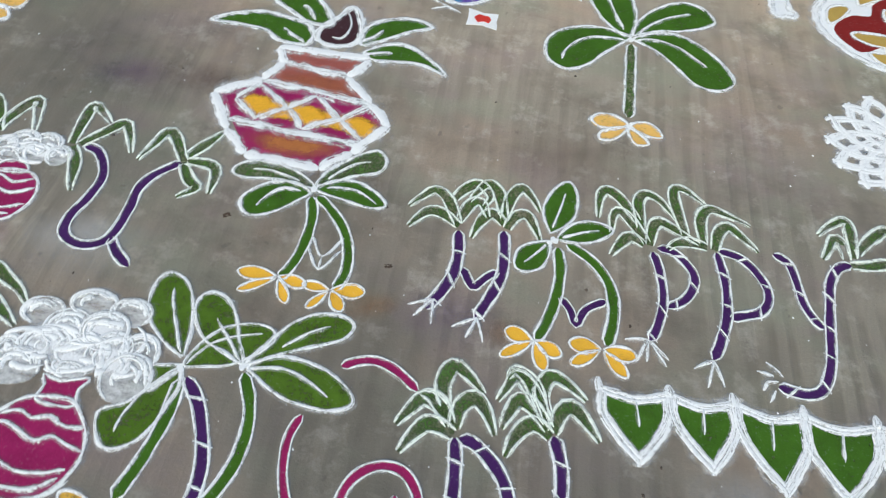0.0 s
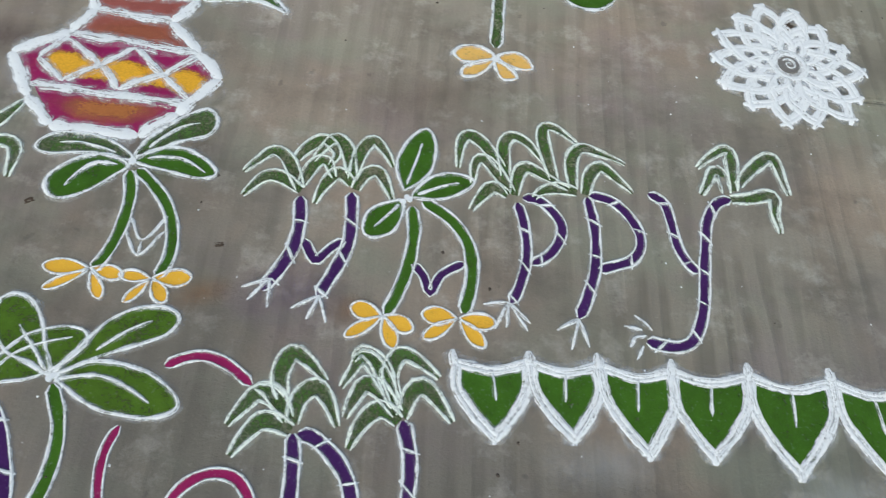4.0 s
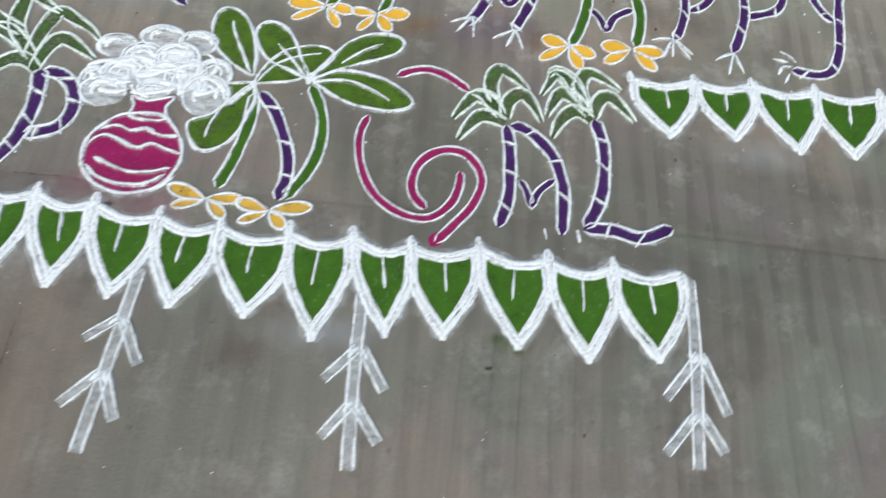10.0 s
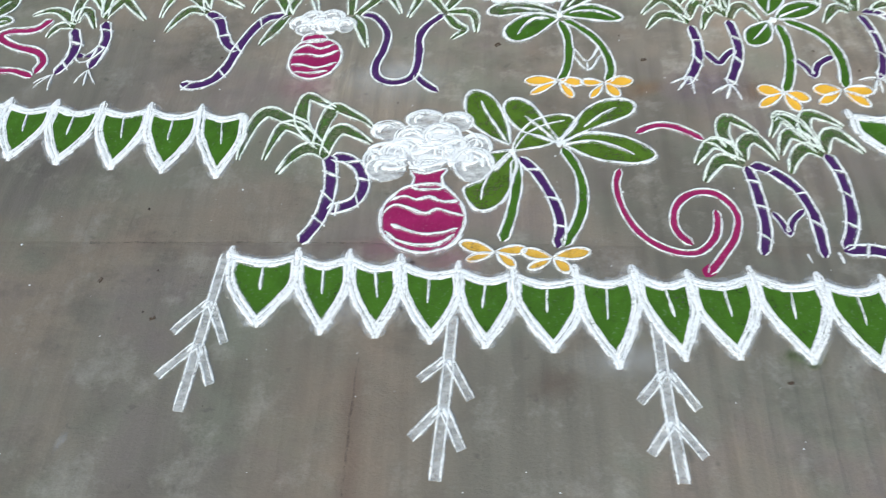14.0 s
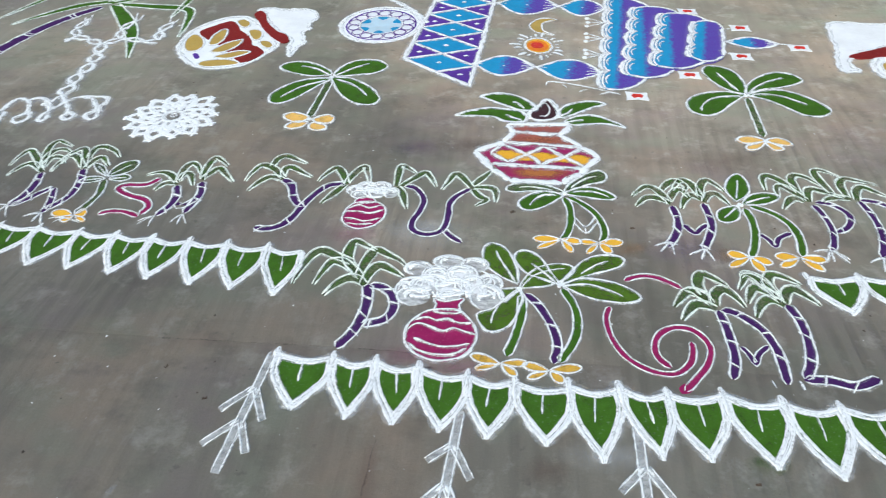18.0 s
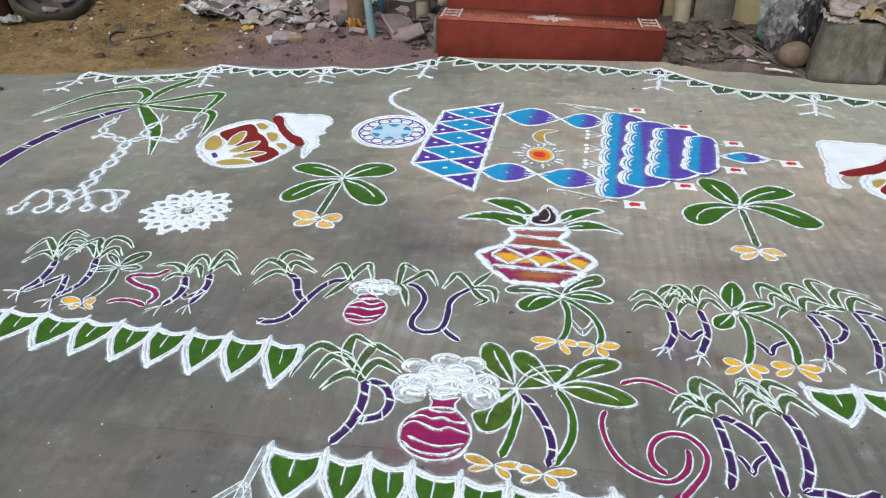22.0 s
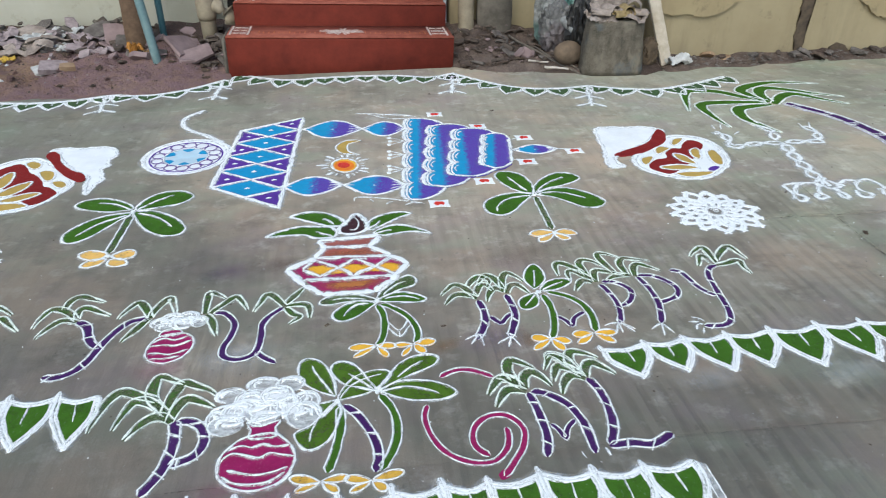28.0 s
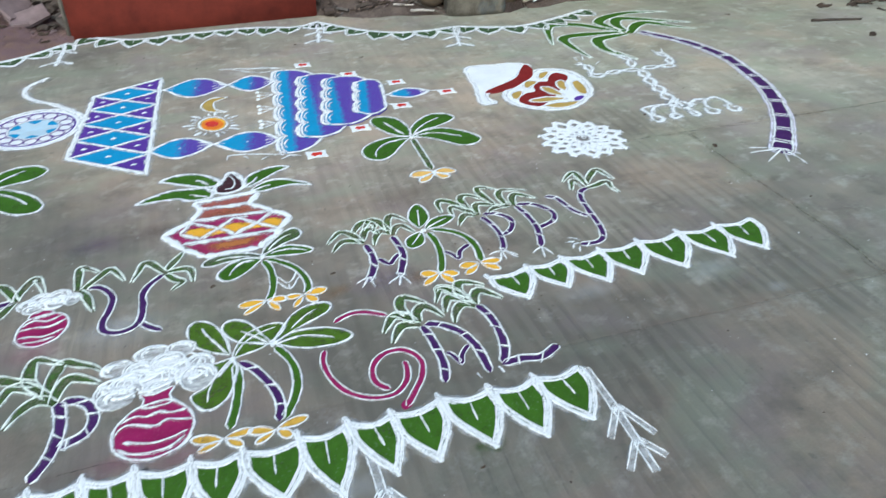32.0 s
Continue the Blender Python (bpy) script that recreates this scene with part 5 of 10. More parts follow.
# The word of the front row: P, a pot for O, plantains for N, G, A, L.
p = motif('sugarcane_letter', 'powder letter P drawn as a purple sugarcane with green leaves', 'rangoli letter', (-0.881, 0.336), 'letters of the front row')
cane(p, [(-0.898, 0.466), (-0.889, 0.424), (-0.885, 0.371), (-0.892, 0.315), (-0.909, 0.269), (-0.933, 0.230)], 0.023)
cane(p, [(-0.892, 0.461), (-0.858, 0.460), (-0.827, 0.436), (-0.811, 0.398), (-0.813, 0.359), (-0.836, 0.330), (-0.884, 0.314)], 0.021, ticks=0.06)
blade(p, [(-0.962, 0.556), (-1.022, 0.584), (-1.063, 0.603), (-1.089, 0.578), (-1.106, 0.516), (-1.114, 0.454)], 0.03)
blade(p, [(-0.923, 0.496), (-0.978, 0.546), (-1.017, 0.557), (-1.035, 0.523), (-1.053, 0.455)], 0.03)
blade(p, [(-0.907, 0.465), (-0.930, 0.484), (-0.956, 0.488), (-0.980, 0.470), (-1.015, 0.416)], 0.03)
blade(p, [(-0.939, 0.513), (-0.976, 0.565), (-0.982, 0.624), (-0.971, 0.652), (-0.937, 0.635), (-0.901, 0.615)], 0.03)
blade(p, [(-0.932, 0.499), (-0.918, 0.579), (-0.900, 0.615), (-0.867, 0.600), (-0.827, 0.576), (-0.803, 0.553)], 0.03)
blade(p, [(-0.912, 0.465), (-0.899, 0.522), (-0.878, 0.548), (-0.844, 0.533), (-0.801, 0.504)], 0.03)
pot = motif('rangoli_pot', 'magenta powder pot with wavy white bands, boiling over', 'rangoli pot', (-0.671, 0.296), 'letters of the front row')
patch(pot, 'body', [(-0.702, 0.381), (-0.731, 0.363), (-0.757, 0.330), (-0.765, 0.294), (-0.752, 0.248), (-0.716, 0.217), (-0.670, 0.206), (-0.624, 0.215), (-0.591, 0.245), (-0.578, 0.288), (-0.585, 0.330), (-0.611, 0.366), (-0.638, 0.385)], MAGENTA, line=0.011)
patch(pot, 'neck', [(-0.698, 0.377), (-0.696, 0.404), (-0.704, 0.423), (-0.672, 0.417), (-0.623, 0.429), (-0.633, 0.406), (-0.629, 0.376), (-0.664, 0.371)], MAGENTA, line=0.008)
lines(pot, 'band', [[(-0.743, 0.343), (-0.714, 0.353), (-0.689, 0.343), (-0.659, 0.351), (-0.629, 0.338), (-0.593, 0.342)], [(-0.759, 0.308), (-0.736, 0.329), (-0.701, 0.320), (-0.665, 0.306), (-0.641, 0.319), (-0.611, 0.308), (-0.580, 0.302)], [(-0.740, 0.279), (-0.712, 0.266), (-0.670, 0.254), (-0.629, 0.256), (-0.594, 0.269)], [(-0.752, 0.261), (-0.728, 0.239), (-0.682, 0.226), (-0.635, 0.230), (-0.600, 0.254)]], 0.01)
puffs(pot, [(-0.764, 0.543, 0.040, 0.029), (-0.679, 0.576, 0.043, 0.029), (-0.603, 0.569, 0.040, 0.030), (-0.556, 0.495, 0.036, 0.036), (-0.792, 0.457, 0.024, 0.030), (-0.705, 0.519, 0.044, 0.038), (-0.637, 0.526, 0.045, 0.039), (-0.658, 0.478, 0.049, 0.036), (-0.726, 0.477, 0.045, 0.038), (-0.607, 0.492, 0.037, 0.033), (-0.562, 0.441, 0.045, 0.049), (-0.762, 0.430, 0.045, 0.037), (-0.664, 0.438, 0.030, 0.016)], [(-0.70, 0.495, 0.085, 0.050), (-0.65, 0.515, 0.085, 0.046), (-0.595, 0.47, 0.050, 0.040), (-0.75, 0.46, 0.050, 0.032), (-0.66, 0.455, 0.060, 0.026)])
n = motif('plantain_letter', 'powder letter N drawn as two plantain plants with mustard roots', 'rangoli letter', (-0.417, 0.355), 'letters of the front row')
drawn_leaf(n, [(-0.531, 0.468), (-0.501, 0.480), (-0.472, 0.481), (-0.494, 0.448), (-0.515, 0.426)], None, fill=LEAFGREEN, line=0.008)
drawn_leaf(n, [(-0.365, 0.507), (-0.403, 0.523), (-0.446, 0.539), (-0.478, 0.576), (-0.491, 0.618), (-0.471, 0.644), (-0.434, 0.635), (-0.408, 0.602), (-0.387, 0.556)], [(-0.372, 0.512), (-0.398, 0.542), (-0.441, 0.589)], fill=LEAFGREEN, line=0.01)
drawn_leaf(n, [(-0.479, 0.501), (-0.516, 0.520), (-0.561, 0.559), (-0.583, 0.606), (-0.580, 0.656), (-0.556, 0.671), (-0.525, 0.657), (-0.498, 0.616), (-0.482, 0.562), (-0.478, 0.521)], [(-0.484, 0.508), (-0.510, 0.557), (-0.533, 0.603), (-0.544, 0.639)], fill=LEAFGREEN, line=0.01)
drawn_leaf(n, [(-0.470, 0.485), (-0.455, 0.531), (-0.428, 0.567), (-0.379, 0.589), (-0.335, 0.589), (-0.320, 0.569), (-0.329, 0.549), (-0.358, 0.520), (-0.394, 0.498), (-0.439, 0.487)], [(-0.466, 0.488), (-0.438, 0.532), (-0.402, 0.556), (-0.347, 0.574)], fill=LEAFGREEN, line=0.008)
drawn_leaf(n, [(-0.358, 0.508), (-0.327, 0.562), (-0.295, 0.609), (-0.246, 0.638), (-0.199, 0.640), (-0.176, 0.622), (-0.192, 0.591), (-0.240, 0.568), (-0.298, 0.540)], [(-0.303, 0.554), (-0.262, 0.590), (-0.223, 0.614)], fill=LEAFGREEN, line=0.01)
drawn_leaf(n, [(-0.353, 0.504), (-0.307, 0.533), (-0.253, 0.534), (-0.194, 0.516), (-0.152, 0.484), (-0.149, 0.462), (-0.183, 0.447), (-0.230, 0.448), (-0.286, 0.459), (-0.331, 0.485)], [(-0.352, 0.501), (-0.290, 0.510), (-0.238, 0.496), (-0.194, 0.471)], fill=LEAFGREEN, line=0.01)
drawn_leaf(n, [(-0.475, 0.475), (-0.511, 0.438), (-0.542, 0.399), (-0.580, 0.379), (-0.580, 0.353), (-0.559, 0.321), (-0.532, 0.314), (-0.504, 0.331), (-0.485, 0.359), (-0.472, 0.404), (-0.463, 0.443)], [(-0.479, 0.466), (-0.517, 0.426), (-0.538, 0.381), (-0.544, 0.344)], fill=LEAFGREEN, line=0.01)
dots(n, 'knot', [(-0.475, 0.481), (-0.364, 0.499), (-0.472, 0.475), (-0.358, 0.505)], 0.006)
cane(n, [(-0.466, 0.457), (-0.464, 0.386), (-0.476, 0.314), (-0.497, 0.238)], 0.019, ticks=0, fill=GREEN, edge=WHITE)
cane(n, [(-0.456, 0.463), (-0.418, 0.417), (-0.383, 0.340), (-0.372, 0.276), (-0.382, 0.223)], 0.018)
cane(n, [(-0.356, 0.490), (-0.326, 0.425), (-0.319, 0.352), (-0.336, 0.283), (-0.368, 0.227)], 0.018, ticks=0, fill=GREEN, edge=WHITE)
leaf(n, (-0.515, 0.209), (-0.587, 0.232), 0.028, 0.62, fill=MUSTARD, rib=False, name='petal')
leaf(n, (-0.518, 0.207), (-0.574, 0.190), 0.018, 0.62, fill=MUSTARD, rib=False, name='petal')
leaf(n, (-0.511, 0.212), (-0.447, 0.218), 0.023, 0.62, fill=MUSTARD, rib=False, name='petal')
leaf(n, (-0.509, 0.207), (-0.472, 0.174), 0.022, 0.62, fill=MUSTARD, rib=False, name='petal')
leaf(n, (-0.394, 0.197), (-0.457, 0.213), 0.025, 0.62, fill=MUSTARD, rib=False, name='petal')
leaf(n, (-0.397, 0.193), (-0.446, 0.170), 0.018, 0.62, fill=MUSTARD, rib=False, name='petal')
leaf(n, (-0.391, 0.200), (-0.314, 0.214), 0.027, 0.62, fill=MUSTARD, rib=False, name='petal')
leaf(n, (-0.391, 0.194), (-0.359, 0.164), 0.025, 0.62, fill=MUSTARD, rib=False, name='petal')
g = motif('ribbon_letter', 'powder letter G drawn as a magenta ribbon curled in a spiral', 'rangoli letter', (-0.114, 0.291), 'letters of the front row')
cane(g, [(-0.183, 0.536), (-0.156, 0.551), (-0.121, 0.559), (-0.078, 0.546), (-0.033, 0.515)], 0.015, ticks=0, fill=MAGENTA, edge=WHITE, name='ribbon')
cane(g, [(-0.232, 0.431), (-0.244, 0.385), (-0.237, 0.324), (-0.212, 0.267), (-0.176, 0.232), (-0.134, 0.213), (-0.090, 0.214), (-0.053, 0.248), (-0.039, 0.290), (-0.039, 0.320)], 0.013, ticks=0, fill=MAGENTA, edge=WHITE, name='ribbon')
cane(g, [(-0.101, 0.232), (-0.126, 0.260), (-0.131, 0.298), (-0.113, 0.341), (-0.072, 0.366), (-0.025, 0.358), (0.004, 0.309), (-0.008, 0.255), (-0.040, 0.208), (-0.076, 0.164)], 0.014, ticks=0, fill=MAGENTA, edge=WHITE, name='ribbon')
patch(g, 'smudge', [(-0.091, 0.173), (-0.071, 0.187), (-0.058, 0.176), (-0.066, 0.160), (-0.085, 0.156)], MAGENTA)
a = motif('sugarcane_letter', 'powder letter A drawn as two leaning purple sugarcanes', 'rangoli letter', (0.103, 0.315), 'letters of the front row')
cane(a, [(0.049, 0.438), (0.057, 0.384), (0.060, 0.309), (0.056, 0.261), (0.040, 0.209)], 0.018)
cane(a, [(0.058, 0.439), (0.091, 0.430), (0.140, 0.384), (0.162, 0.324), (0.166, 0.275), (0.163, 0.204)], 0.019)
cane(a, [(0.079, 0.315), (0.093, 0.290), (0.103, 0.259), (0.117, 0.292), (0.148, 0.322)], 0.011, ticks=0)
blade(a, [(0.024, 0.496), (0.013, 0.536), (0.028, 0.577), (0.059, 0.563), (0.093, 0.531)], 0.028)
blade(a, [(0.045, 0.455), (0.052, 0.498), (0.076, 0.520), (0.099, 0.500), (0.121, 0.455)], 0.028)
blade(a, [(0.038, 0.461), (0.014, 0.492), (-0.017, 0.503), (-0.037, 0.480), (-0.061, 0.445)], 0.028)
blade(a, [(0.045, 0.443), (0.019, 0.455), (-0.006, 0.455), (-0.026, 0.432), (-0.048, 0.396)], 0.028)
blade(a, [(0.035, 0.471), (0.002, 0.507), (-0.024, 0.514)], 0.028)
l = motif('sugarcane_letter', 'powder letter L drawn as a bent purple sugarcane', 'rangoli letter', (0.234, 0.299), 'letters of the front row')
cane(l, [(0.231, 0.472), (0.247, 0.413), (0.247, 0.338), (0.234, 0.273), (0.209, 0.224)], 0.02)
cane(l, [(0.206, 0.220), (0.264, 0.221), (0.317, 0.211), (0.378, 0.238)], 0.02)
blade(l, [(0.218, 0.497), (0.180, 0.559), (0.152, 0.580), (0.136, 0.552), (0.120, 0.522)], 0.027)
blade(l, [(0.221, 0.484), (0.191, 0.519), (0.161, 0.532), (0.145, 0.505), (0.132, 0.471)], 0.027)
blade(l, [(0.224, 0.471), (0.200, 0.488), (0.181, 0.486), (0.159, 0.459), (0.143, 0.420)], 0.027)
blade(l, [(0.216, 0.507), (0.202, 0.554), (0.219, 0.590), (0.254, 0.578), (0.289, 0.552)], 0.027)
blade(l, [(0.228, 0.479), (0.243, 0.522), (0.261, 0.535), (0.285, 0.517), (0.316, 0.476)], 0.027)
blade(l, [(0.209, 0.509), (0.185, 0.566), (0.150, 0.591), (0.135, 0.572)], 0.027)
lines(l, 'chalk_spill', [[(0.128, 0.212), (0.134, 0.190)], [(0.193, 0.217), (0.197, 0.190)]], 0.012)

# The word of the middle row at the right: H, A, P, P, Y.
h = motif('sugarcane_letter', 'powder letter H drawn as two rooted purple sugarcanes', 'rangoli letter', (0.053, 0.807), 'letters of the middle row')
cane(h, [(-0.005, 0.895), (0.002, 0.840), (-0.001, 0.788), (-0.017, 0.742), (-0.046, 0.691)], 0.019, line=0.009)
cane(h, [(0.094, 0.914), (0.100, 0.859), (0.100, 0.802), (0.084, 0.749), (0.058, 0.686)], 0.019, line=0.009)
cane(h, [(0.015, 0.802), (0.036, 0.767), (0.047, 0.761), (0.068, 0.787), (0.093, 0.807)], 0.015, ticks=0, line=0.008)
roots(h, (-0.034, 0.715), [(-0.083, 0.693), (-0.069, 0.669), (-0.031, 0.657), (-0.015, 0.702)])
roots(h, (0.061, 0.689), [(0.011, 0.660), (0.042, 0.641), (0.077, 0.637), (0.049, 0.657)])
blade(h, [(-0.008, 0.912), (-0.042, 0.978), (-0.073, 0.996), (-0.096, 0.974), (-0.123, 0.941)], 0.024, line=0.006)
blade(h, [(-0.007, 0.909), (-0.052, 0.936), (-0.083, 0.930), (-0.117, 0.886)], 0.024, line=0.006)
blade(h, [(-0.025, 0.983), (-0.004, 1.014), (0.026, 1.035), (0.054, 1.004), (0.042, 0.972)], 0.024, line=0.006)
blade(h, [(-0.007, 0.924), (0.014, 0.975), (0.035, 0.983), (0.055, 0.946)], 0.024, line=0.006)
blade(h, [(0.090, 0.956), (0.073, 1.017), (0.050, 1.041), (0.030, 1.023), (0.009, 0.981)], 0.024, line=0.006)
blade(h, [(0.091, 0.946), (0.102, 1.011), (0.125, 1.045), (0.152, 1.018), (0.170, 0.985)], 0.024, line=0.006)
blade(h, [(0.100, 0.923), (0.115, 0.958), (0.138, 0.970), (0.157, 0.947), (0.176, 0.904)], 0.024, line=0.006)
blade(h, [(0.092, 0.934), (0.064, 0.957), (0.040, 0.930), (0.024, 0.882)], 0.024, line=0.006)
a2 = motif('plantain_letter', 'powder letter A drawn as leaning plantain stems with yellow roots', 'rangoli letter', (0.249, 0.789), 'letters of the middle row')
leaf(a2, (0.197, 0.930), (0.235, 1.088), 0.074, 0.47, -0.001)
leaf(a2, (0.213, 0.917), (0.339, 0.967), 0.056, 0.5, 0.007)
leaf(a2, (0.195, 0.908), (0.128, 0.824), 0.065, 0.58, 0.003)
dots(a2, 'knot', [(0.203, 0.916), (0.210, 0.911), (0.197, 0.905)], 0.006)
cane(a2, [(0.216, 0.895), (0.224, 0.825), (0.211, 0.734), (0.184, 0.662)], 0.019, ticks=0, fill=GREEN, edge=WHITE, line=0.008)
cane(a2, [(0.237, 0.910), (0.295, 0.873), (0.332, 0.818), (0.341, 0.752), (0.328, 0.678)], 0.02, ticks=0, fill=GREEN, edge=WHITE, line=0.008)
cane(a2, [(0.226, 0.771), (0.249, 0.745), (0.263, 0.713), (0.282, 0.752), (0.325, 0.781)], 0.014, ticks=0, line=0.008)
leaf(a2, (0.177, 0.660), (0.119, 0.673), 0.034, 0.62, fill=YELLOW, rib=False, name='petal', line=0.008)
leaf(a2, (0.177, 0.658), (0.114, 0.615), 0.023, 0.62, fill=YELLOW, rib=False, name='petal', line=0.008)
leaf(a2, (0.180, 0.659), (0.204, 0.599), 0.028, 0.62, fill=YELLOW, rib=False, name='petal', line=0.008)
leaf(a2, (0.182, 0.661), (0.236, 0.637), 0.031, 0.62, fill=YELLOW, rib=False, name='petal', line=0.008)
leaf(a2, (0.315, 0.667), (0.250, 0.670), 0.035, 0.62, fill=YELLOW, rib=False, name='petal', line=0.008)
leaf(a2, (0.313, 0.663), (0.255, 0.623), 0.025, 0.62, fill=YELLOW, rib=False, name='petal', line=0.008)
leaf(a2, (0.320, 0.668), (0.388, 0.662), 0.032, 0.62, fill=YELLOW, rib=False, name='petal', line=0.008)
leaf(a2, (0.321, 0.663), (0.369, 0.615), 0.028, 0.62, fill=YELLOW, rib=False, name='petal', line=0.008)
p2 = motif('sugarcane_letter', 'powder letter P drawn as a rooted purple sugarcane', 'rangoli letter', (0.446, 0.821), 'letters of the middle row')
cane(p2, [(0.428, 0.928), (0.442, 0.876), (0.447, 0.808), (0.433, 0.741), (0.417, 0.708)], 0.016, line=0.009)
cane(p2, [(0.440, 0.941), (0.479, 0.934), (0.516, 0.890), (0.512, 0.846), (0.486, 0.810), (0.455, 0.793)], 0.016, line=0.009)
roots(p2, (0.411, 0.708), [(0.364, 0.700), (0.386, 0.652), (0.409, 0.657), (0.449, 0.654), (0.454, 0.669)])
blade(p2, [(0.395, 1.008), (0.353, 1.066), (0.323, 1.083), (0.307, 1.059), (0.304, 0.999)], 0.024, line=0.006)
blade(p2, [(0.416, 0.950), (0.374, 1.011), (0.349, 1.027), (0.338, 1.006), (0.335, 0.963)], 0.024, line=0.006)
blade(p2, [(0.409, 0.944), (0.378, 0.959), (0.357, 0.938), (0.334, 0.900)], 0.024, line=0.006)
blade(p2, [(0.403, 0.990), (0.398, 1.062), (0.416, 1.091), (0.448, 1.078), (0.483, 1.032)], 0.024, line=0.006)
blade(p2, [(0.422, 0.946), (0.431, 0.998), (0.448, 1.016), (0.480, 1.001), (0.535, 0.972)], 0.024, line=0.006)
p3 = motif('sugarcane_letter', 'powder letter P drawn as a rooted purple sugarcane', 'rangoli letter', (0.585, 0.830), 'letters of the middle row')
cane(p3, [(0.574, 0.956), (0.586, 0.887), (0.584, 0.801), (0.565, 0.732), (0.547, 0.689)], 0.017, line=0.009)
cane(p3, [(0.578, 0.963), (0.631, 0.949), (0.672, 0.899), (0.679, 0.855), (0.657, 0.819), (0.612, 0.800), (0.591, 0.792)], 0.017, line=0.009)
roots(p3, (0.546, 0.686), [(0.504, 0.660), (0.530, 0.624), (0.565, 0.632)])
blade(p3, [(0.505, 0.992), (0.489, 1.057), (0.483, 1.116), (0.508, 1.125), (0.559, 1.088)], 0.024, line=0.006)
blade(p3, [(0.545, 0.973), (0.543, 1.040), (0.564, 1.077), (0.607, 1.069), (0.660, 1.048)], 0.024, line=0.006)
blade(p3, [(0.570, 0.963), (0.583, 1.013), (0.607, 1.035), (0.635, 1.014), (0.671, 0.978)], 0.024, line=0.006)
blade(p3, [(0.553, 0.966), (0.512, 0.971), (0.477, 0.959), (0.463, 0.943)], 0.024, line=0.006)
y2 = motif('sugarcane_letter', 'powder letter Y drawn as a forked purple sugarcane', 'rangoli letter', (0.807, 0.779), 'letters of the middle row')
cane(y2, [(0.706, 0.980), (0.737, 0.959), (0.749, 0.906), (0.758, 0.855), (0.778, 0.818), (0.795, 0.807)], 0.017, line=0.010)
cane(y2, [(0.885, 0.986), (0.853, 0.971), (0.826, 0.926), (0.814, 0.865), (0.805, 0.808), (0.798, 0.752), (0.787, 0.706), (0.767, 0.664), (0.738, 0.647), (0.704, 0.647), (0.675, 0.654)], 0.018, line=0.010)
lines(y2, 'root', [[(0.655, 0.704), (0.687, 0.676)], [(0.633, 0.680), (0.668, 0.675)], [(0.642, 0.639), (0.652, 0.657), (0.676, 0.664)], [(0.653, 0.615), (0.668, 0.644)]], 0.011)
blade(y2, [(0.895, 1.009), (0.900, 1.085), (0.892, 1.113), (0.857, 1.093), (0.820, 1.058)], 0.022, line=0.008)
blade(y2, [(0.908, 1.023), (0.939, 1.063), (0.989, 1.105), (1.004, 1.082), (1.011, 1.038), (1.018, 1.010)], 0.022, line=0.008)
blade(y2, [(0.878, 1.000), (0.871, 1.047), (0.856, 1.051), (0.838, 1.018), (0.822, 0.991)], 0.022, line=0.008)
blade(y2, [(0.885, 0.986), (0.928, 0.992), (0.971, 1.005), (0.983, 0.996), (0.977, 0.959), (0.983, 0.914)], 0.022, line=0.008)

# The middle row further on: A, U, a pot for O, Y.
a3 = motif('plantain_letter', 'powder letter A drawn as two plantain stems with yellow roots', 'rangoli letter', (-0.292, 0.819), 'letters of the middle row')
drawn_leaf(a3, [(-0.340, 0.941), (-0.385, 0.979), (-0.459, 0.994), (-0.511, 0.982), (-0.528, 0.950), (-0.495, 0.939), (-0.422, 0.949)], [(-0.376, 0.955), (-0.440, 0.970), (-0.486, 0.967)], fill=OLIVE, line=0.009)
drawn_leaf(a3, [(-0.346, 0.929), (-0.385, 0.948), (-0.440, 0.936), (-0.484, 0.891), (-0.478, 0.854), (-0.447, 0.841), (-0.404, 0.864), (-0.362, 0.904)], [(-0.367, 0.928), (-0.413, 0.925), (-0.451, 0.870)], line=0.01)
drawn_leaf(a3, [(-0.340, 0.951), (-0.320, 0.999), (-0.272, 1.050), (-0.223, 1.082), (-0.197, 1.054), (-0.209, 1.017), (-0.265, 0.992), (-0.312, 0.961)], [(-0.316, 0.974), (-0.273, 1.024), (-0.231, 1.045)], fill=OLIVE, line=0.01)
drawn_leaf(a3, [(-0.335, 0.942), (-0.294, 0.975), (-0.239, 0.978), (-0.189, 0.950), (-0.175, 0.926), (-0.206, 0.913), (-0.268, 0.924), (-0.313, 0.931)], [(-0.313, 0.949), (-0.249, 0.956), (-0.196, 0.928)], line=0.01)
dots(a3, 'knot', [(-0.340, 0.938)], 0.008)
cane(a3, [(-0.339, 0.917), (-0.324, 0.862), (-0.323, 0.792), (-0.334, 0.737), (-0.350, 0.700)], 0.018, ticks=0, fill=GREEN, edge=WHITE, line=0.009)
cane(a3, [(-0.326, 0.921), (-0.288, 0.890), (-0.249, 0.843), (-0.228, 0.792), (-0.223, 0.743), (-0.234, 0.696)], 0.018, ticks=0, fill=GREEN, edge=WHITE, line=0.009)
lines(a3, 'crossbar', [[(-0.313, 0.820), (-0.279, 0.770), (-0.245, 0.824)], [(-0.314, 0.790), (-0.280, 0.738), (-0.244, 0.791)], [(-0.279, 0.767), (-0.280, 0.738)]], 0.008)
leaf(a3, (-0.358, 0.705), (-0.437, 0.702), 0.031, 0.62, fill=YELLOW, rib=False, name='petal', line=0.008)
leaf(a3, (-0.358, 0.700), (-0.424, 0.658), 0.019, 0.62, fill=YELLOW, rib=False, name='petal', line=0.008)
leaf(a3, (-0.353, 0.706), (-0.295, 0.694), 0.028, 0.62, fill=YELLOW, rib=False, name='petal', line=0.008)
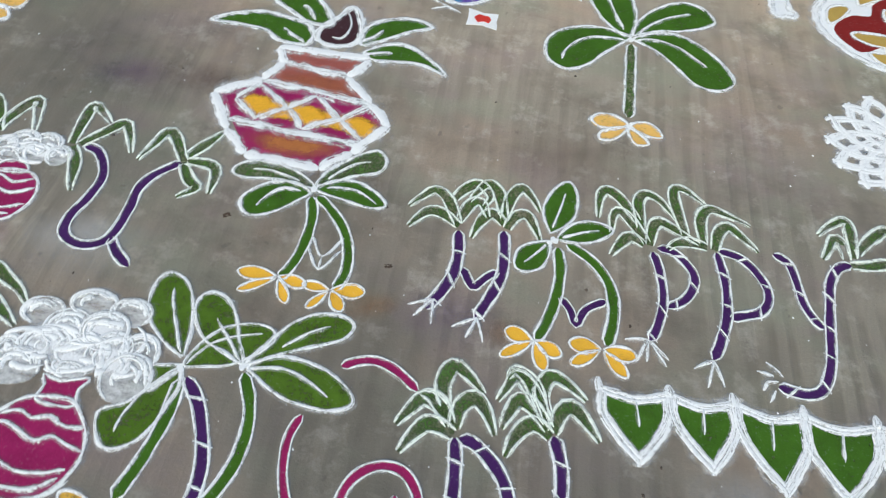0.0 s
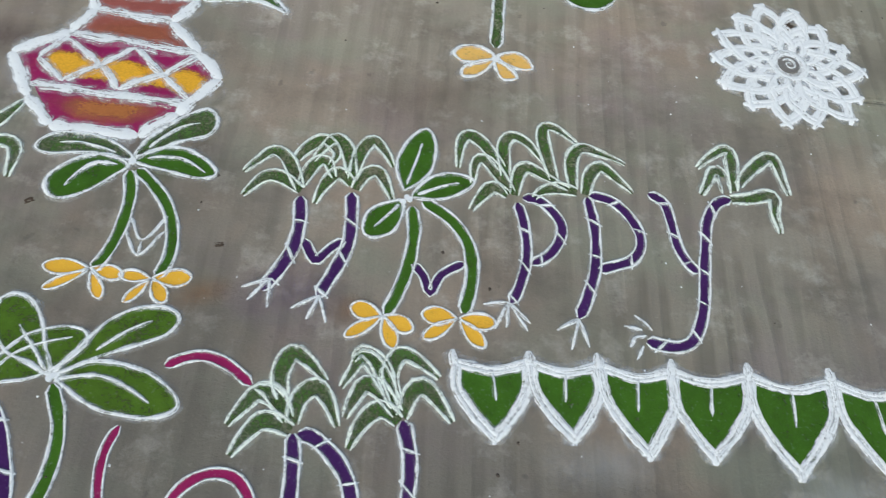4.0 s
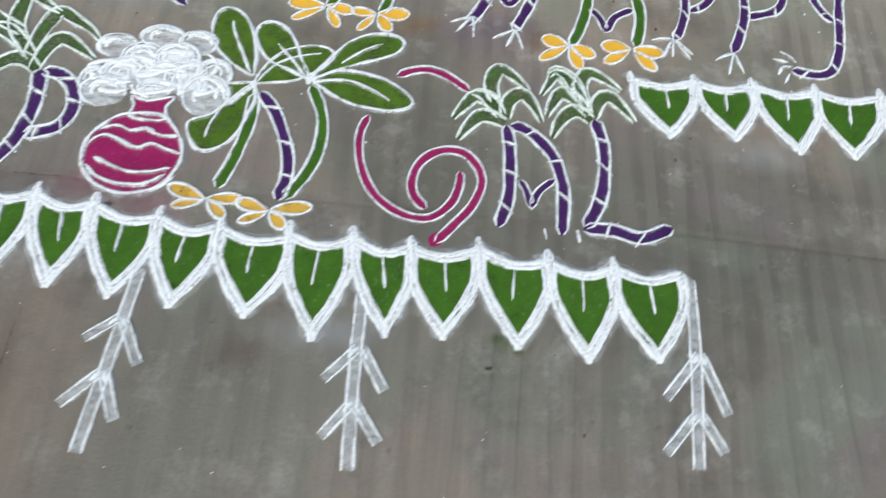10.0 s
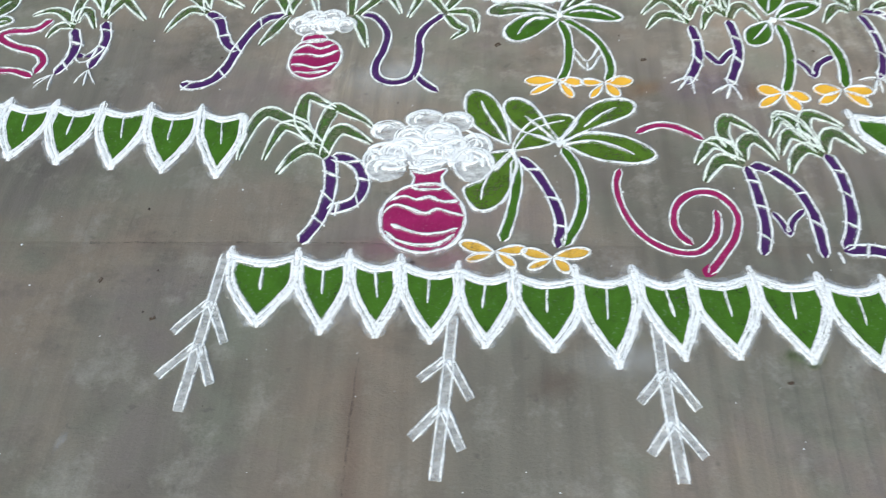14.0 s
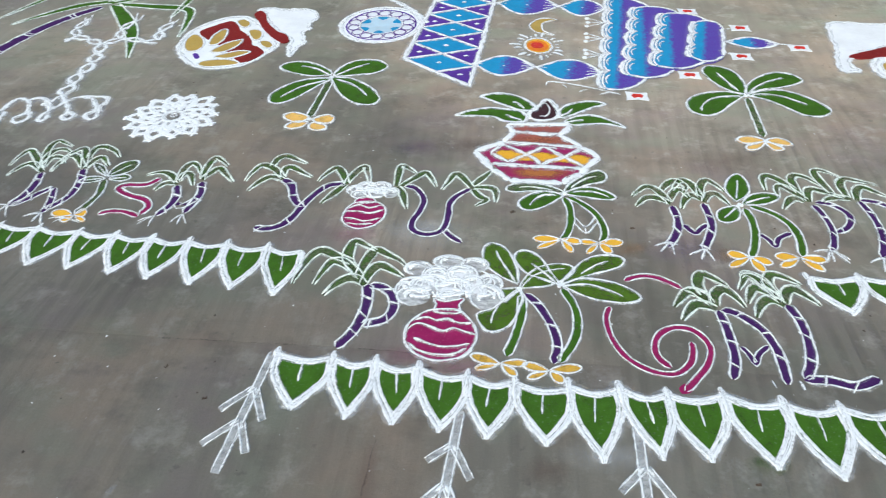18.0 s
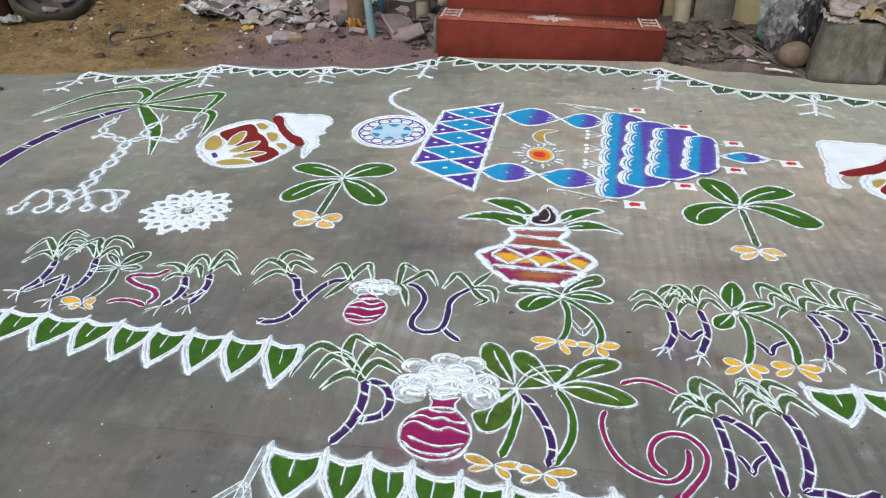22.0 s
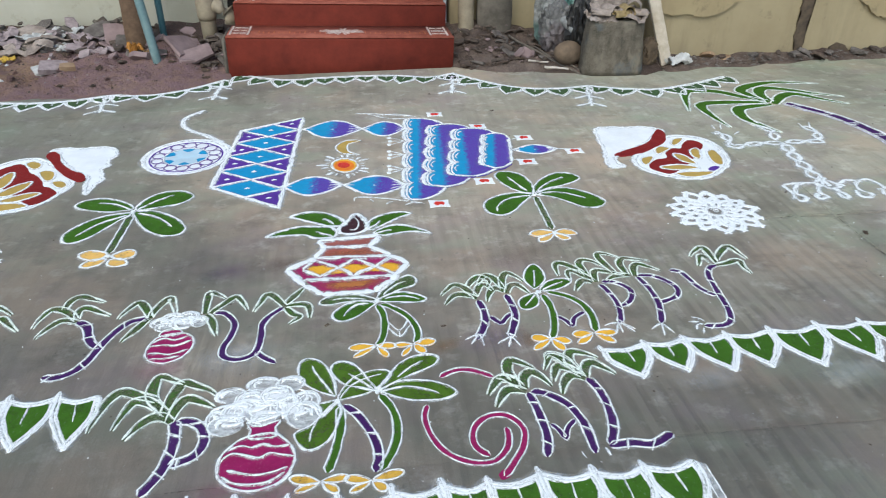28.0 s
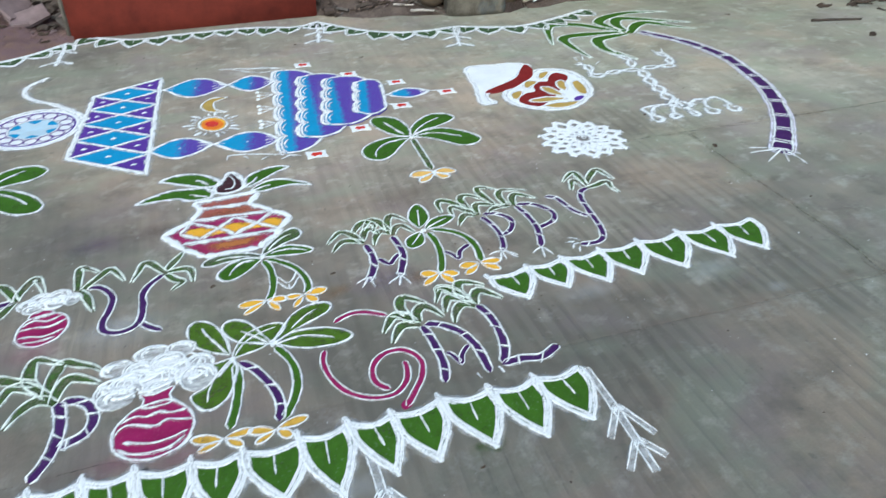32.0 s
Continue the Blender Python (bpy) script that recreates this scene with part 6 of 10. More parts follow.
leaf(a3, (-0.351, 0.698), (-0.323, 0.647), 0.022, 0.62, fill=YELLOW, rib=False, name='petal', line=0.008)
leaf(a3, (-0.245, 0.694), (-0.301, 0.698), 0.024, 0.62, fill=YELLOW, rib=False, name='petal', line=0.008)
leaf(a3, (-0.246, 0.690), (-0.281, 0.645), 0.018, 0.62, fill=YELLOW, rib=False, name='petal', line=0.008)
leaf(a3, (-0.242, 0.696), (-0.173, 0.702), 0.034, 0.62, fill=YELLOW, rib=False, name='petal', line=0.008)
leaf(a3, (-0.241, 0.691), (-0.211, 0.650), 0.027, 0.62, fill=YELLOW, rib=False, name='petal', line=0.008)
u = motif('sugarcane_letter', 'powder letter U drawn as two curving purple sugarcanes', 'rangoli letter', (-0.740, 0.749), 'letters of the middle row')
cane(u, [(-0.867, 0.950), (-0.834, 0.942), (-0.805, 0.907), (-0.792, 0.866), (-0.798, 0.816), (-0.813, 0.765), (-0.811, 0.727), (-0.790, 0.705), (-0.756, 0.699), (-0.724, 0.713), (-0.710, 0.743), (-0.705, 0.804), (-0.706, 0.862), (-0.688, 0.904), (-0.645, 0.949)], 0.017, ticks=0, line=0.010)
cane(u, [(-0.712, 0.727), (-0.688, 0.697), (-0.652, 0.668)], 0.016, ticks=0, line=0.009)
blade(u, [(-0.897, 0.951), (-0.900, 1.038), (-0.896, 1.072), (-0.864, 1.050), (-0.837, 1.025)], 0.022, line=0.007)
blade(u, [(-0.878, 0.952), (-0.834, 1.006), (-0.810, 1.033), (-0.792, 1.018), (-0.762, 0.952)], 0.022, line=0.007)
blade(u, [(-0.892, 0.945), (-0.869, 0.906), (-0.843, 0.825)], 0.022, line=0.007)
blade(u, [(-0.642, 0.956), (-0.685, 1.020), (-0.707, 1.029), (-0.724, 0.983), (-0.741, 0.938)], 0.022, line=0.007)
blade(u, [(-0.639, 0.968), (-0.609, 1.015), (-0.582, 1.059)], 0.022, line=0.007)
blade(u, [(-0.638, 0.956), (-0.579, 0.956), (-0.561, 0.929), (-0.560, 0.878)], 0.022, line=0.007)
blade(u, [(-0.642, 0.950), (-0.611, 0.905), (-0.590, 0.886), (-0.623, 0.855)], 0.022, line=0.007)
o = motif('rangoli_pot', 'small magenta powder pot with white froth and wavy bands', 'rangoli pot', (-0.977, 0.807), 'letters of the middle row')
patch(o, 'body', [(-1.013, 0.846), (-1.036, 0.811), (-1.041, 0.765), (-1.021, 0.728), (-0.975, 0.713), (-0.931, 0.732), (-0.908, 0.777), (-0.913, 0.824), (-0.947, 0.854)], MAGENTA, line=0.01)
lines(o, 'band', [[(-1.029, 0.817), (-1.001, 0.835), (-0.966, 0.822), (-0.926, 0.838)], [(-1.037, 0.799), (-0.994, 0.800), (-0.957, 0.794), (-0.916, 0.816)], [(-1.034, 0.765), (-1.003, 0.762), (-0.966, 0.752), (-0.917, 0.771)], [(-1.024, 0.738), (-0.980, 0.734), (-0.937, 0.742)]], 0.009)
patch(o, 'neck', [(-1.014, 0.844), (-1.009, 0.873), (-0.970, 0.877), (-0.950, 0.852)], MAGENTA, line=0.007)
puffs(o, [(-1.030, 0.915, 0.029, 0.026), (-0.995, 0.938, 0.033, 0.027), (-0.946, 0.941, 0.033, 0.026), (-0.908, 0.909, 0.026, 0.028), (-0.959, 0.905, 0.037, 0.026), (-1.008, 0.892, 0.032, 0.022)], [(-0.985, 0.918, 0.052, 0.026), (-0.945, 0.915, 0.045, 0.028)], 0.009)
y = motif('sugarcane_letter', 'powder letter Y drawn as a sweeping purple sugarcane', 'rangoli letter', (-1.221, 0.799), 'letters of the middle row')
cane(y, [(-1.295, 0.965), (-1.256, 0.932), (-1.232, 0.872), (-1.210, 0.834), (-1.185, 0.820)], 0.022, line=0.008)
cane(y, [(-1.072, 0.951), (-1.124, 0.937), (-1.158, 0.890), (-1.184, 0.823), (-1.201, 0.758), (-1.229, 0.710), (-1.275, 0.691), (-1.309, 0.700)], 0.021, line=0.008, ticks=0.1)
blade(y, [(-1.297, 0.972), (-1.344, 1.025), (-1.394, 1.046), (-1.415, 1.005), (-1.424, 0.946)], 0.024, line=0.007)
blade(y, [(-1.295, 0.965), (-1.342, 0.976), (-1.370, 0.948), (-1.397, 0.890)], 0.024, line=0.007)
blade(y, [(-1.358, 1.042), (-1.350, 1.090), (-1.324, 1.109), (-1.280, 1.087), (-1.236, 1.065)], 0.024, line=0.007)
blade(y, [(-1.299, 0.978), (-1.306, 1.024), (-1.287, 1.039), (-1.245, 1.014), (-1.198, 0.983)], 0.024, line=0.007)
blade(y, [(-1.068, 0.954), (-1.096, 1.012), (-1.123, 1.045), (-1.149, 1.011), (-1.170, 0.961)], 0.024, line=0.007)
blade(y, [(-1.068, 0.954), (-1.056, 1.006), (-1.027, 1.058), (-1.007, 1.018), (-0.992, 0.968)], 0.024, line=0.007)
blade(y, [(-1.070, 0.948), (-1.096, 0.897), (-1.129, 0.837)], 0.024, line=0.007)

# The middle row at its left end: W, I, S, H.
w = motif('sugarcane_letter', 'powder letter W drawn as slanting purple sugarcanes', 'rangoli letter', (-2.120, 0.870), 'letters of the middle row')
cane(w, [(-2.184, 0.953), (-2.162, 0.866), (-2.167, 0.801), (-2.186, 0.757)], 0.023, line=0.009)
cane(w, [(-2.172, 0.759), (-2.138, 0.797), (-2.114, 0.835), (-2.088, 0.867)], 0.019, line=0.009)
cane(w, [(-2.082, 0.864), (-2.056, 0.799), (-2.043, 0.747), (-2.050, 0.726)], 0.018, line=0.009)
cane(w, [(-2.042, 0.985), (-2.007, 0.890), (-2.005, 0.812), (-2.039, 0.747)], 0.022, line=0.009)
roots(w, (-2.188, 0.757), [(-2.252, 0.756), (-2.201, 0.708), (-2.156, 0.694)])
roots(w, (-2.046, 0.727), [(-2.097, 0.701), (-2.053, 0.674), (-2.015, 0.666)])
blade(w, [(-2.199, 0.975), (-2.277, 1.064), (-2.317, 1.094), (-2.331, 1.050), (-2.333, 0.988)], 0.022, line=0.007)
blade(w, [(-2.189, 0.961), (-2.243, 1.002), (-2.276, 0.999), (-2.304, 0.925)], 0.022, line=0.007)
blade(w, [(-2.199, 0.975), (-2.248, 1.102), (-2.244, 1.163), (-2.205, 1.150), (-2.162, 1.128)], 0.022, line=0.007)
blade(w, [(-2.199, 0.983), (-2.201, 1.048), (-2.163, 1.052), (-2.135, 1.014)], 0.022, line=0.007)
blade(w, [(-2.224, 1.021), (-2.220, 1.088), (-2.189, 1.108), (-2.147, 1.087)], 0.022, line=0.007)
blade(w, [(-2.046, 0.992), (-2.117, 1.065), (-2.149, 1.041), (-2.156, 0.960)], 0.022, line=0.007)
blade(w, [(-2.046, 0.992), (-2.090, 1.089), (-2.116, 1.116), (-2.142, 1.079), (-2.153, 1.028)], 0.022, line=0.007)
blade(w, [(-2.061, 1.055), (-2.066, 1.121), (-2.035, 1.133), (-1.981, 1.105), (-1.946, 1.067)], 0.022, line=0.007)
blade(w, [(-2.038, 0.985), (-2.030, 1.042), (-2.008, 1.061), (-1.960, 1.010)], 0.022, line=0.007)
i = motif('plantain_letter', 'powder letter I drawn as one plantain stem with yellow roots', 'rangoli letter', (-1.933, 0.856), 'letters of the middle row')
cane(i, [(-1.928, 0.921), (-1.907, 0.841), (-1.915, 0.772), (-1.930, 0.727)], 0.02, ticks=0, fill=OLIVE, edge=WHITE, line=0.008)
leaf(i, (-1.927, 0.944), (-1.860, 1.044), 0.076, 0.57, 0.001, fill=OLIVE)
leaf(i, (-1.931, 0.943), (-2.016, 1.019), 0.03, 0.56, -0.003, fill=OLIVE)
leaf(i, (-1.932, 0.928), (-2.016, 0.904), 0.04, 0.54, -0.004, fill=OLIVE)
leaf(i, (-1.915, 0.930), (-1.839, 0.939), 0.041, 0.49, 0.002, fill=OLIVE)
leaf(i, (-1.936, 0.720), (-2.011, 0.731), 0.039, 0.62, fill=YELLOW, rib=False, name='petal', line=0.008)
leaf(i, (-1.929, 0.714), (-1.957, 0.686), 0.033, 0.62, fill=YELLOW, rib=False, name='petal', line=0.008)
leaf(i, (-1.929, 0.721), (-1.893, 0.738), 0.043, 0.62, fill=YELLOW, rib=False, name='petal', line=0.008)
leaf(i, (-1.921, 0.715), (-1.876, 0.689), 0.018, 0.62, fill=YELLOW, rib=False, name='petal', line=0.008)
roots(i, (-1.947, 0.703), [(-2.005, 0.696), (-1.980, 0.677), (-1.891, 0.681)], w=0.008)
s = motif('ribbon_letter', 'powder letter S drawn as a magenta ribbon', 'rangoli letter', (-1.756, 0.807), 'letters of the middle row')
cane(s, [(-1.730, 0.944), (-1.764, 0.903), (-1.836, 0.895), (-1.851, 0.872), (-1.793, 0.837), (-1.729, 0.817), (-1.700, 0.780), (-1.708, 0.740)], 0.02, ticks=0, fill=MAGENTA, edge=WHITE, name='ribbon', line=0.009)
cane(s, [(-1.851, 0.730), (-1.817, 0.747), (-1.765, 0.747), (-1.713, 0.727)], 0.016, ticks=0, fill=MAGENTA, edge=WHITE, name='ribbon', line=0.008)
h2 = motif('sugarcane_letter', 'powder letter H drawn as two rooted purple sugarcanes', 'rangoli letter', (-1.578, 0.828), 'letters of the middle row')
cane(h2, [(-1.654, 0.905), (-1.629, 0.838), (-1.634, 0.781), (-1.653, 0.737)], 0.022, line=0.009)
cane(h2, [(-1.575, 0.932), (-1.553, 0.864), (-1.557, 0.803), (-1.566, 0.757)], 0.022, line=0.009)
cane(h2, [(-1.611, 0.810), (-1.596, 0.786), (-1.576, 0.801), (-1.553, 0.837)], 0.018, ticks=0, line=0.008)
roots(h2, (-1.656, 0.734), [(-1.700, 0.704), (-1.695, 0.686), (-1.655, 0.678)], w=0.008)
roots(h2, (-1.567, 0.751), [(-1.592, 0.704), (-1.564, 0.695), (-1.535, 0.699)], w=0.008)
blade(h2, [(-1.662, 0.922), (-1.705, 0.969), (-1.747, 0.979), (-1.792, 0.959)], 0.022, line=0.007)
blade(h2, [(-1.659, 0.915), (-1.695, 0.918), (-1.709, 0.903), (-1.722, 0.873)], 0.022, line=0.007)
blade(h2, [(-1.665, 0.936), (-1.670, 1.003), (-1.655, 1.043), (-1.624, 1.023), (-1.600, 0.981)], 0.022, line=0.007)
blade(h2, [(-1.660, 0.930), (-1.654, 0.975), (-1.630, 0.970), (-1.598, 0.908)], 0.022, line=0.007)
blade(h2, [(-1.584, 0.953), (-1.591, 1.023), (-1.583, 1.083), (-1.548, 1.063), (-1.518, 1.035)], 0.022, line=0.007)
blade(h2, [(-1.581, 0.946), (-1.562, 0.992), (-1.542, 1.017), (-1.503, 0.977), (-1.466, 0.937)], 0.022, line=0.007)

# Two plantain plants of the upper part.
plant = motif('plantain_plant', 'four-leaved green plantain plant with yellow roots in powder', 'rangoli plant', (-1.309, 1.610), 'plantain plants')
drawn_leaf(plant, [(-1.305, 1.738), (-1.213, 1.725), (-1.121, 1.651), (-1.069, 1.559), (-1.089, 1.507), (-1.162, 1.514), (-1.230, 1.578), (-1.278, 1.656)], [(-1.288, 1.722), (-1.199, 1.670), (-1.125, 1.582)], line=0.014)
drawn_leaf(plant, [(-1.304, 1.756), (-1.284, 1.858), (-1.219, 1.916), (-1.138, 1.913), (-1.087, 1.854), (-1.126, 1.792), (-1.210, 1.765)], [(-1.297, 1.756), (-1.238, 1.829), (-1.171, 1.881)], line=0.014)
drawn_leaf(plant, [(-1.320, 1.767), (-1.370, 1.836), (-1.465, 1.888), (-1.542, 1.878), (-1.570, 1.828), (-1.511, 1.782), (-1.411, 1.751)], [(-1.330, 1.766), (-1.406, 1.822), (-1.478, 1.844)], line=0.014)
drawn_leaf(plant, [(-1.315, 1.727), (-1.413, 1.717), (-1.485, 1.663), (-1.532, 1.581), (-1.520, 1.514), (-1.468, 1.501), (-1.413, 1.554), (-1.357, 1.652)], [(-1.327, 1.709), (-1.418, 1.650), (-1.485, 1.551)], line=0.014)
cane(plant, [(-1.312, 1.698), (-1.314, 1.548), (-1.318, 1.401)], 0.026, ticks=0, fill=OLIVE, edge=WHITE, name='stem', line=0.013)
drawn_leaf(plant, [(-1.320, 1.392), (-1.384, 1.427), (-1.424, 1.406), (-1.405, 1.370), (-1.350, 1.354)], None, line=0.015, fill=PALEYELLOW, name='petal')
drawn_leaf(plant, [(-1.316, 1.355), (-1.372, 1.353), (-1.394, 1.316), (-1.366, 1.300), (-1.327, 1.319)], None, line=0.015, fill=PALEYELLOW, name='petal')
drawn_leaf(plant, [(-1.300, 1.379), (-1.253, 1.414), (-1.217, 1.392), (-1.225, 1.355), (-1.268, 1.348)], None, line=0.015, fill=PALEYELLOW, name='petal')
drawn_leaf(plant, [(-1.298, 1.347), (-1.257, 1.349), (-1.230, 1.314), (-1.264, 1.295), (-1.298, 1.311)], None, line=0.015, fill=PALEYELLOW, name='petal')
dots(plant, 'knot', [(-1.314, 1.744), (-1.314, 1.378)], 0.009)
plant = motif('plantain_plant', 'four-leaved green plantain plant with yellow roots in powder', 'rangoli plant', (0.359, 1.522), 'plantain plants')
drawn_leaf(plant, [(0.384, 1.655), (0.335, 1.674), (0.270, 1.675), (0.198, 1.646), (0.153, 1.594), (0.148, 1.540), (0.166, 1.498), (0.213, 1.479), (0.266, 1.512), (0.312, 1.571), (0.359, 1.624)], [(0.368, 1.641), (0.295, 1.634), (0.240, 1.607), (0.202, 1.554), (0.196, 1.518)], line=0.013)
drawn_leaf(plant, [(0.389, 1.663), (0.409, 1.732), (0.461, 1.804), (0.531, 1.853), (0.599, 1.850), (0.637, 1.793), (0.610, 1.760), (0.541, 1.724), (0.475, 1.706), (0.417, 1.678)], [(0.392, 1.657), (0.442, 1.723), (0.502, 1.775), (0.566, 1.808)], line=0.013)
drawn_leaf(plant, [(0.392, 1.652), (0.441, 1.685), (0.507, 1.702), (0.571, 1.679), (0.632, 1.622), (0.670, 1.557), (0.657, 1.513), (0.613, 1.491), (0.560, 1.502), (0.509, 1.562), (0.455, 1.615), (0.408, 1.641)], [(0.400, 1.647), (0.457, 1.661), (0.521, 1.644), (0.567, 1.608), (0.597, 1.580)], line=0.013)
drawn_leaf(plant, [(0.386, 1.667), (0.403, 1.763), (0.375, 1.870), (0.303, 1.911), (0.261, 1.883), (0.261, 1.816), (0.298, 1.729), (0.348, 1.672)], [(0.365, 1.685), (0.335, 1.769), (0.310, 1.848)], line=0.013)
cane(plant, [(0.387, 1.626), (0.382, 1.485), (0.377, 1.338)], 0.022, ticks=0, fill=OLIVE, edge=WHITE, name='stem', line=0.011)
drawn_leaf(plant, [(0.373, 1.309), (0.344, 1.333), (0.300, 1.330), (0.279, 1.307), (0.301, 1.286), (0.344, 1.291)], None, line=0.012, fill=PALEYELLOW, name='petal')
drawn_leaf(plant, [(0.370, 1.297), (0.337, 1.289), (0.304, 1.265), (0.302, 1.242), (0.330, 1.244), (0.359, 1.270)], None, line=0.012, fill=PALEYELLOW, name='petal')
drawn_leaf(plant, [(0.381, 1.311), (0.417, 1.328), (0.446, 1.315), (0.463, 1.285), (0.431, 1.278), (0.402, 1.290)], None, line=0.012, fill=PALEYELLOW, name='petal')
drawn_leaf(plant, [(0.376, 1.294), (0.409, 1.282), (0.427, 1.252), (0.394, 1.244), (0.380, 1.266)], None, line=0.012, fill=PALEYELLOW, name='petal')
dots(plant, 'knot', [(0.384, 1.645), (0.376, 1.302)], 0.008)

# The pot of plenty with leaves and a coconut.
kalash = motif('rangoli_pot', 'hexagonal magenta and ochre powder pot with leaves and a brown coconut', 'rangoli pot', (-0.434, 1.171))
patch(kalash, 'rim', [(-0.537, 1.378), (-0.305, 1.389), (-0.351, 1.313), (-0.512, 1.326)], ROSE, curved=False)
patch(kalash, 'shoulder', [(-0.510, 1.320), (-0.347, 1.310), (-0.285, 1.238), (-0.540, 1.250)], ROSE, curved=False)
patch(kalash, 'belly', [(-0.642, 1.176), (-0.547, 1.244), (-0.273, 1.229), (-0.219, 1.160), (-0.265, 1.096), (-0.583, 1.101)], MAGENTA, curved=False)
patch(kalash, 'foot', [(-0.578, 1.096), (-0.268, 1.085), (-0.348, 1.002), (-0.513, 1.010)], MAGENTA, curved=False)
rub(kalash, 'ochre_streak', [(-0.525, 1.289), (-0.428, 1.313), (-0.329, 1.301), (-0.297, 1.246), (-0.408, 1.236), (-0.527, 1.246)], RUBROSE)
rub(kalash, 'ochre_streak', [(-0.545, 1.078), (-0.427, 1.091), (-0.289, 1.081), (-0.317, 1.034), (-0.417, 1.012), (-0.523, 1.032)], RUBOCHRE)
rub(kalash, 'yellow_streak', [(-0.616, 1.167), (-0.527, 1.197), (-0.381, 1.185), (-0.240, 1.171), (-0.234, 1.130), (-0.324, 1.118), (-0.463, 1.124), (-0.574, 1.125)], RUBYELLOW)
rub(kalash, 'yellow_patch', [(-0.602, 1.182), (-0.566, 1.206), (-0.504, 1.197), (-0.459, 1.158), (-0.490, 1.124), (-0.554, 1.133)], RUBYELLOW)
rub(kalash, 'yellow_patch', [(-0.478, 1.167), (-0.442, 1.190), (-0.382, 1.187), (-0.340, 1.150), (-0.373, 1.115), (-0.435, 1.121)], RUBYELLOW)
rub(kalash, 'yellow_patch', [(-0.348, 1.158), (-0.312, 1.184), (-0.253, 1.179), (-0.211, 1.139), (-0.245, 1.104), (-0.307, 1.111)], RUBYELLOW)
lines(kalash, 'outline', [[(-0.649, 1.180), (-0.549, 1.251)], [(-0.549, 1.251), (-0.514, 1.319)], [(-0.514, 1.319), (-0.543, 1.372)], [(-0.544, 1.376), (-0.304, 1.388)], [(-0.303, 1.383), (-0.347, 1.308)], [(-0.347, 1.308), (-0.273, 1.229)], [(-0.273, 1.229), (-0.213, 1.162)], [(-0.213, 1.162), (-0.284, 1.063)], [(-0.284, 1.063), (-0.345, 0.999)], [(-0.345, 0.999), (-0.520, 1.006)], [(-0.520, 1.006), (-0.584, 1.071)], [(-0.584, 1.071), (-0.649, 1.180)]], 0.032, mat=SOFTWHITE)
lines(kalash, 'band', [[(-0.515, 1.321), (-0.347, 1.310)], [(-0.547, 1.247), (-0.273, 1.227)], [(-0.588, 1.102), (-0.263, 1.088)]], 0.029)
lines(kalash, 'lattice', [[(-0.552, 1.233), (-0.464, 1.168)], [(-0.464, 1.168), (-0.405, 1.225)], [(-0.405, 1.225), (-0.332, 1.159)], [(-0.332, 1.159), (-0.271, 1.224)], [(-0.592, 1.172), (-0.530, 1.117)], [(-0.530, 1.117), (-0.462, 1.170)], [(-0.462, 1.170), (-0.415, 1.110)], [(-0.415, 1.110), (-0.327, 1.164)], [(-0.333, 1.162), (-0.266, 1.099)], [(-0.546, 1.242), (-0.592, 1.172)]], 0.023)
drawn_leaf(kalash, [(-0.653, 1.593), (-0.593, 1.625), (-0.523, 1.609), (-0.466, 1.564), (-0.432, 1.496), (-0.486, 1.485), (-0.542, 1.514), (-0.588, 1.544)], [(-0.526, 1.556), (-0.505, 1.539), (-0.480, 1.503)], line=0.02)
drawn_leaf(kalash, [(-0.743, 1.434), (-0.688, 1.477), (-0.618, 1.501), (-0.537, 1.491), (-0.482, 1.470), (-0.472, 1.407), (-0.518, 1.395), (-0.558, 1.403), (-0.596, 1.428), (-0.659, 1.435)], [(-0.552, 1.451), (-0.519, 1.425), (-0.487, 1.408)], line=0.018)
drawn_leaf(kalash, [(-0.348, 1.477), (-0.321, 1.532), (-0.272, 1.562), (-0.210, 1.572), (-0.167, 1.549), (-0.217, 1.521), (-0.271, 1.478), (-0.312, 1.449), (-0.339, 1.433)], [(-0.342, 1.448), (-0.316, 1.471), (-0.293, 1.508)], line=0.018)
drawn_leaf(kalash, [(-0.325, 1.407), (-0.281, 1.448), (-0.238, 1.464), (-0.189, 1.449), (-0.138, 1.410), (-0.109, 1.373), (-0.165, 1.396), (-0.239, 1.391), (-0.290, 1.382)], [(-0.330, 1.394), (-0.289, 1.414), (-0.253, 1.423)], line=0.018)
patch(kalash, 'coconut', [(-0.394, 1.579), (-0.422, 1.527), (-0.453, 1.482), (-0.463, 1.442), (-0.438, 1.416), (-0.395, 1.414), (-0.355, 1.438), (-0.348, 1.482), (-0.366, 1.545)], BROWN, line=0.022, edge=THICK)
lines(kalash, 'curl', [[(-0.399, 1.553), (-0.383, 1.508), (-0.385, 1.467), (-0.402, 1.444), (-0.421, 1.448)]], 0.010)

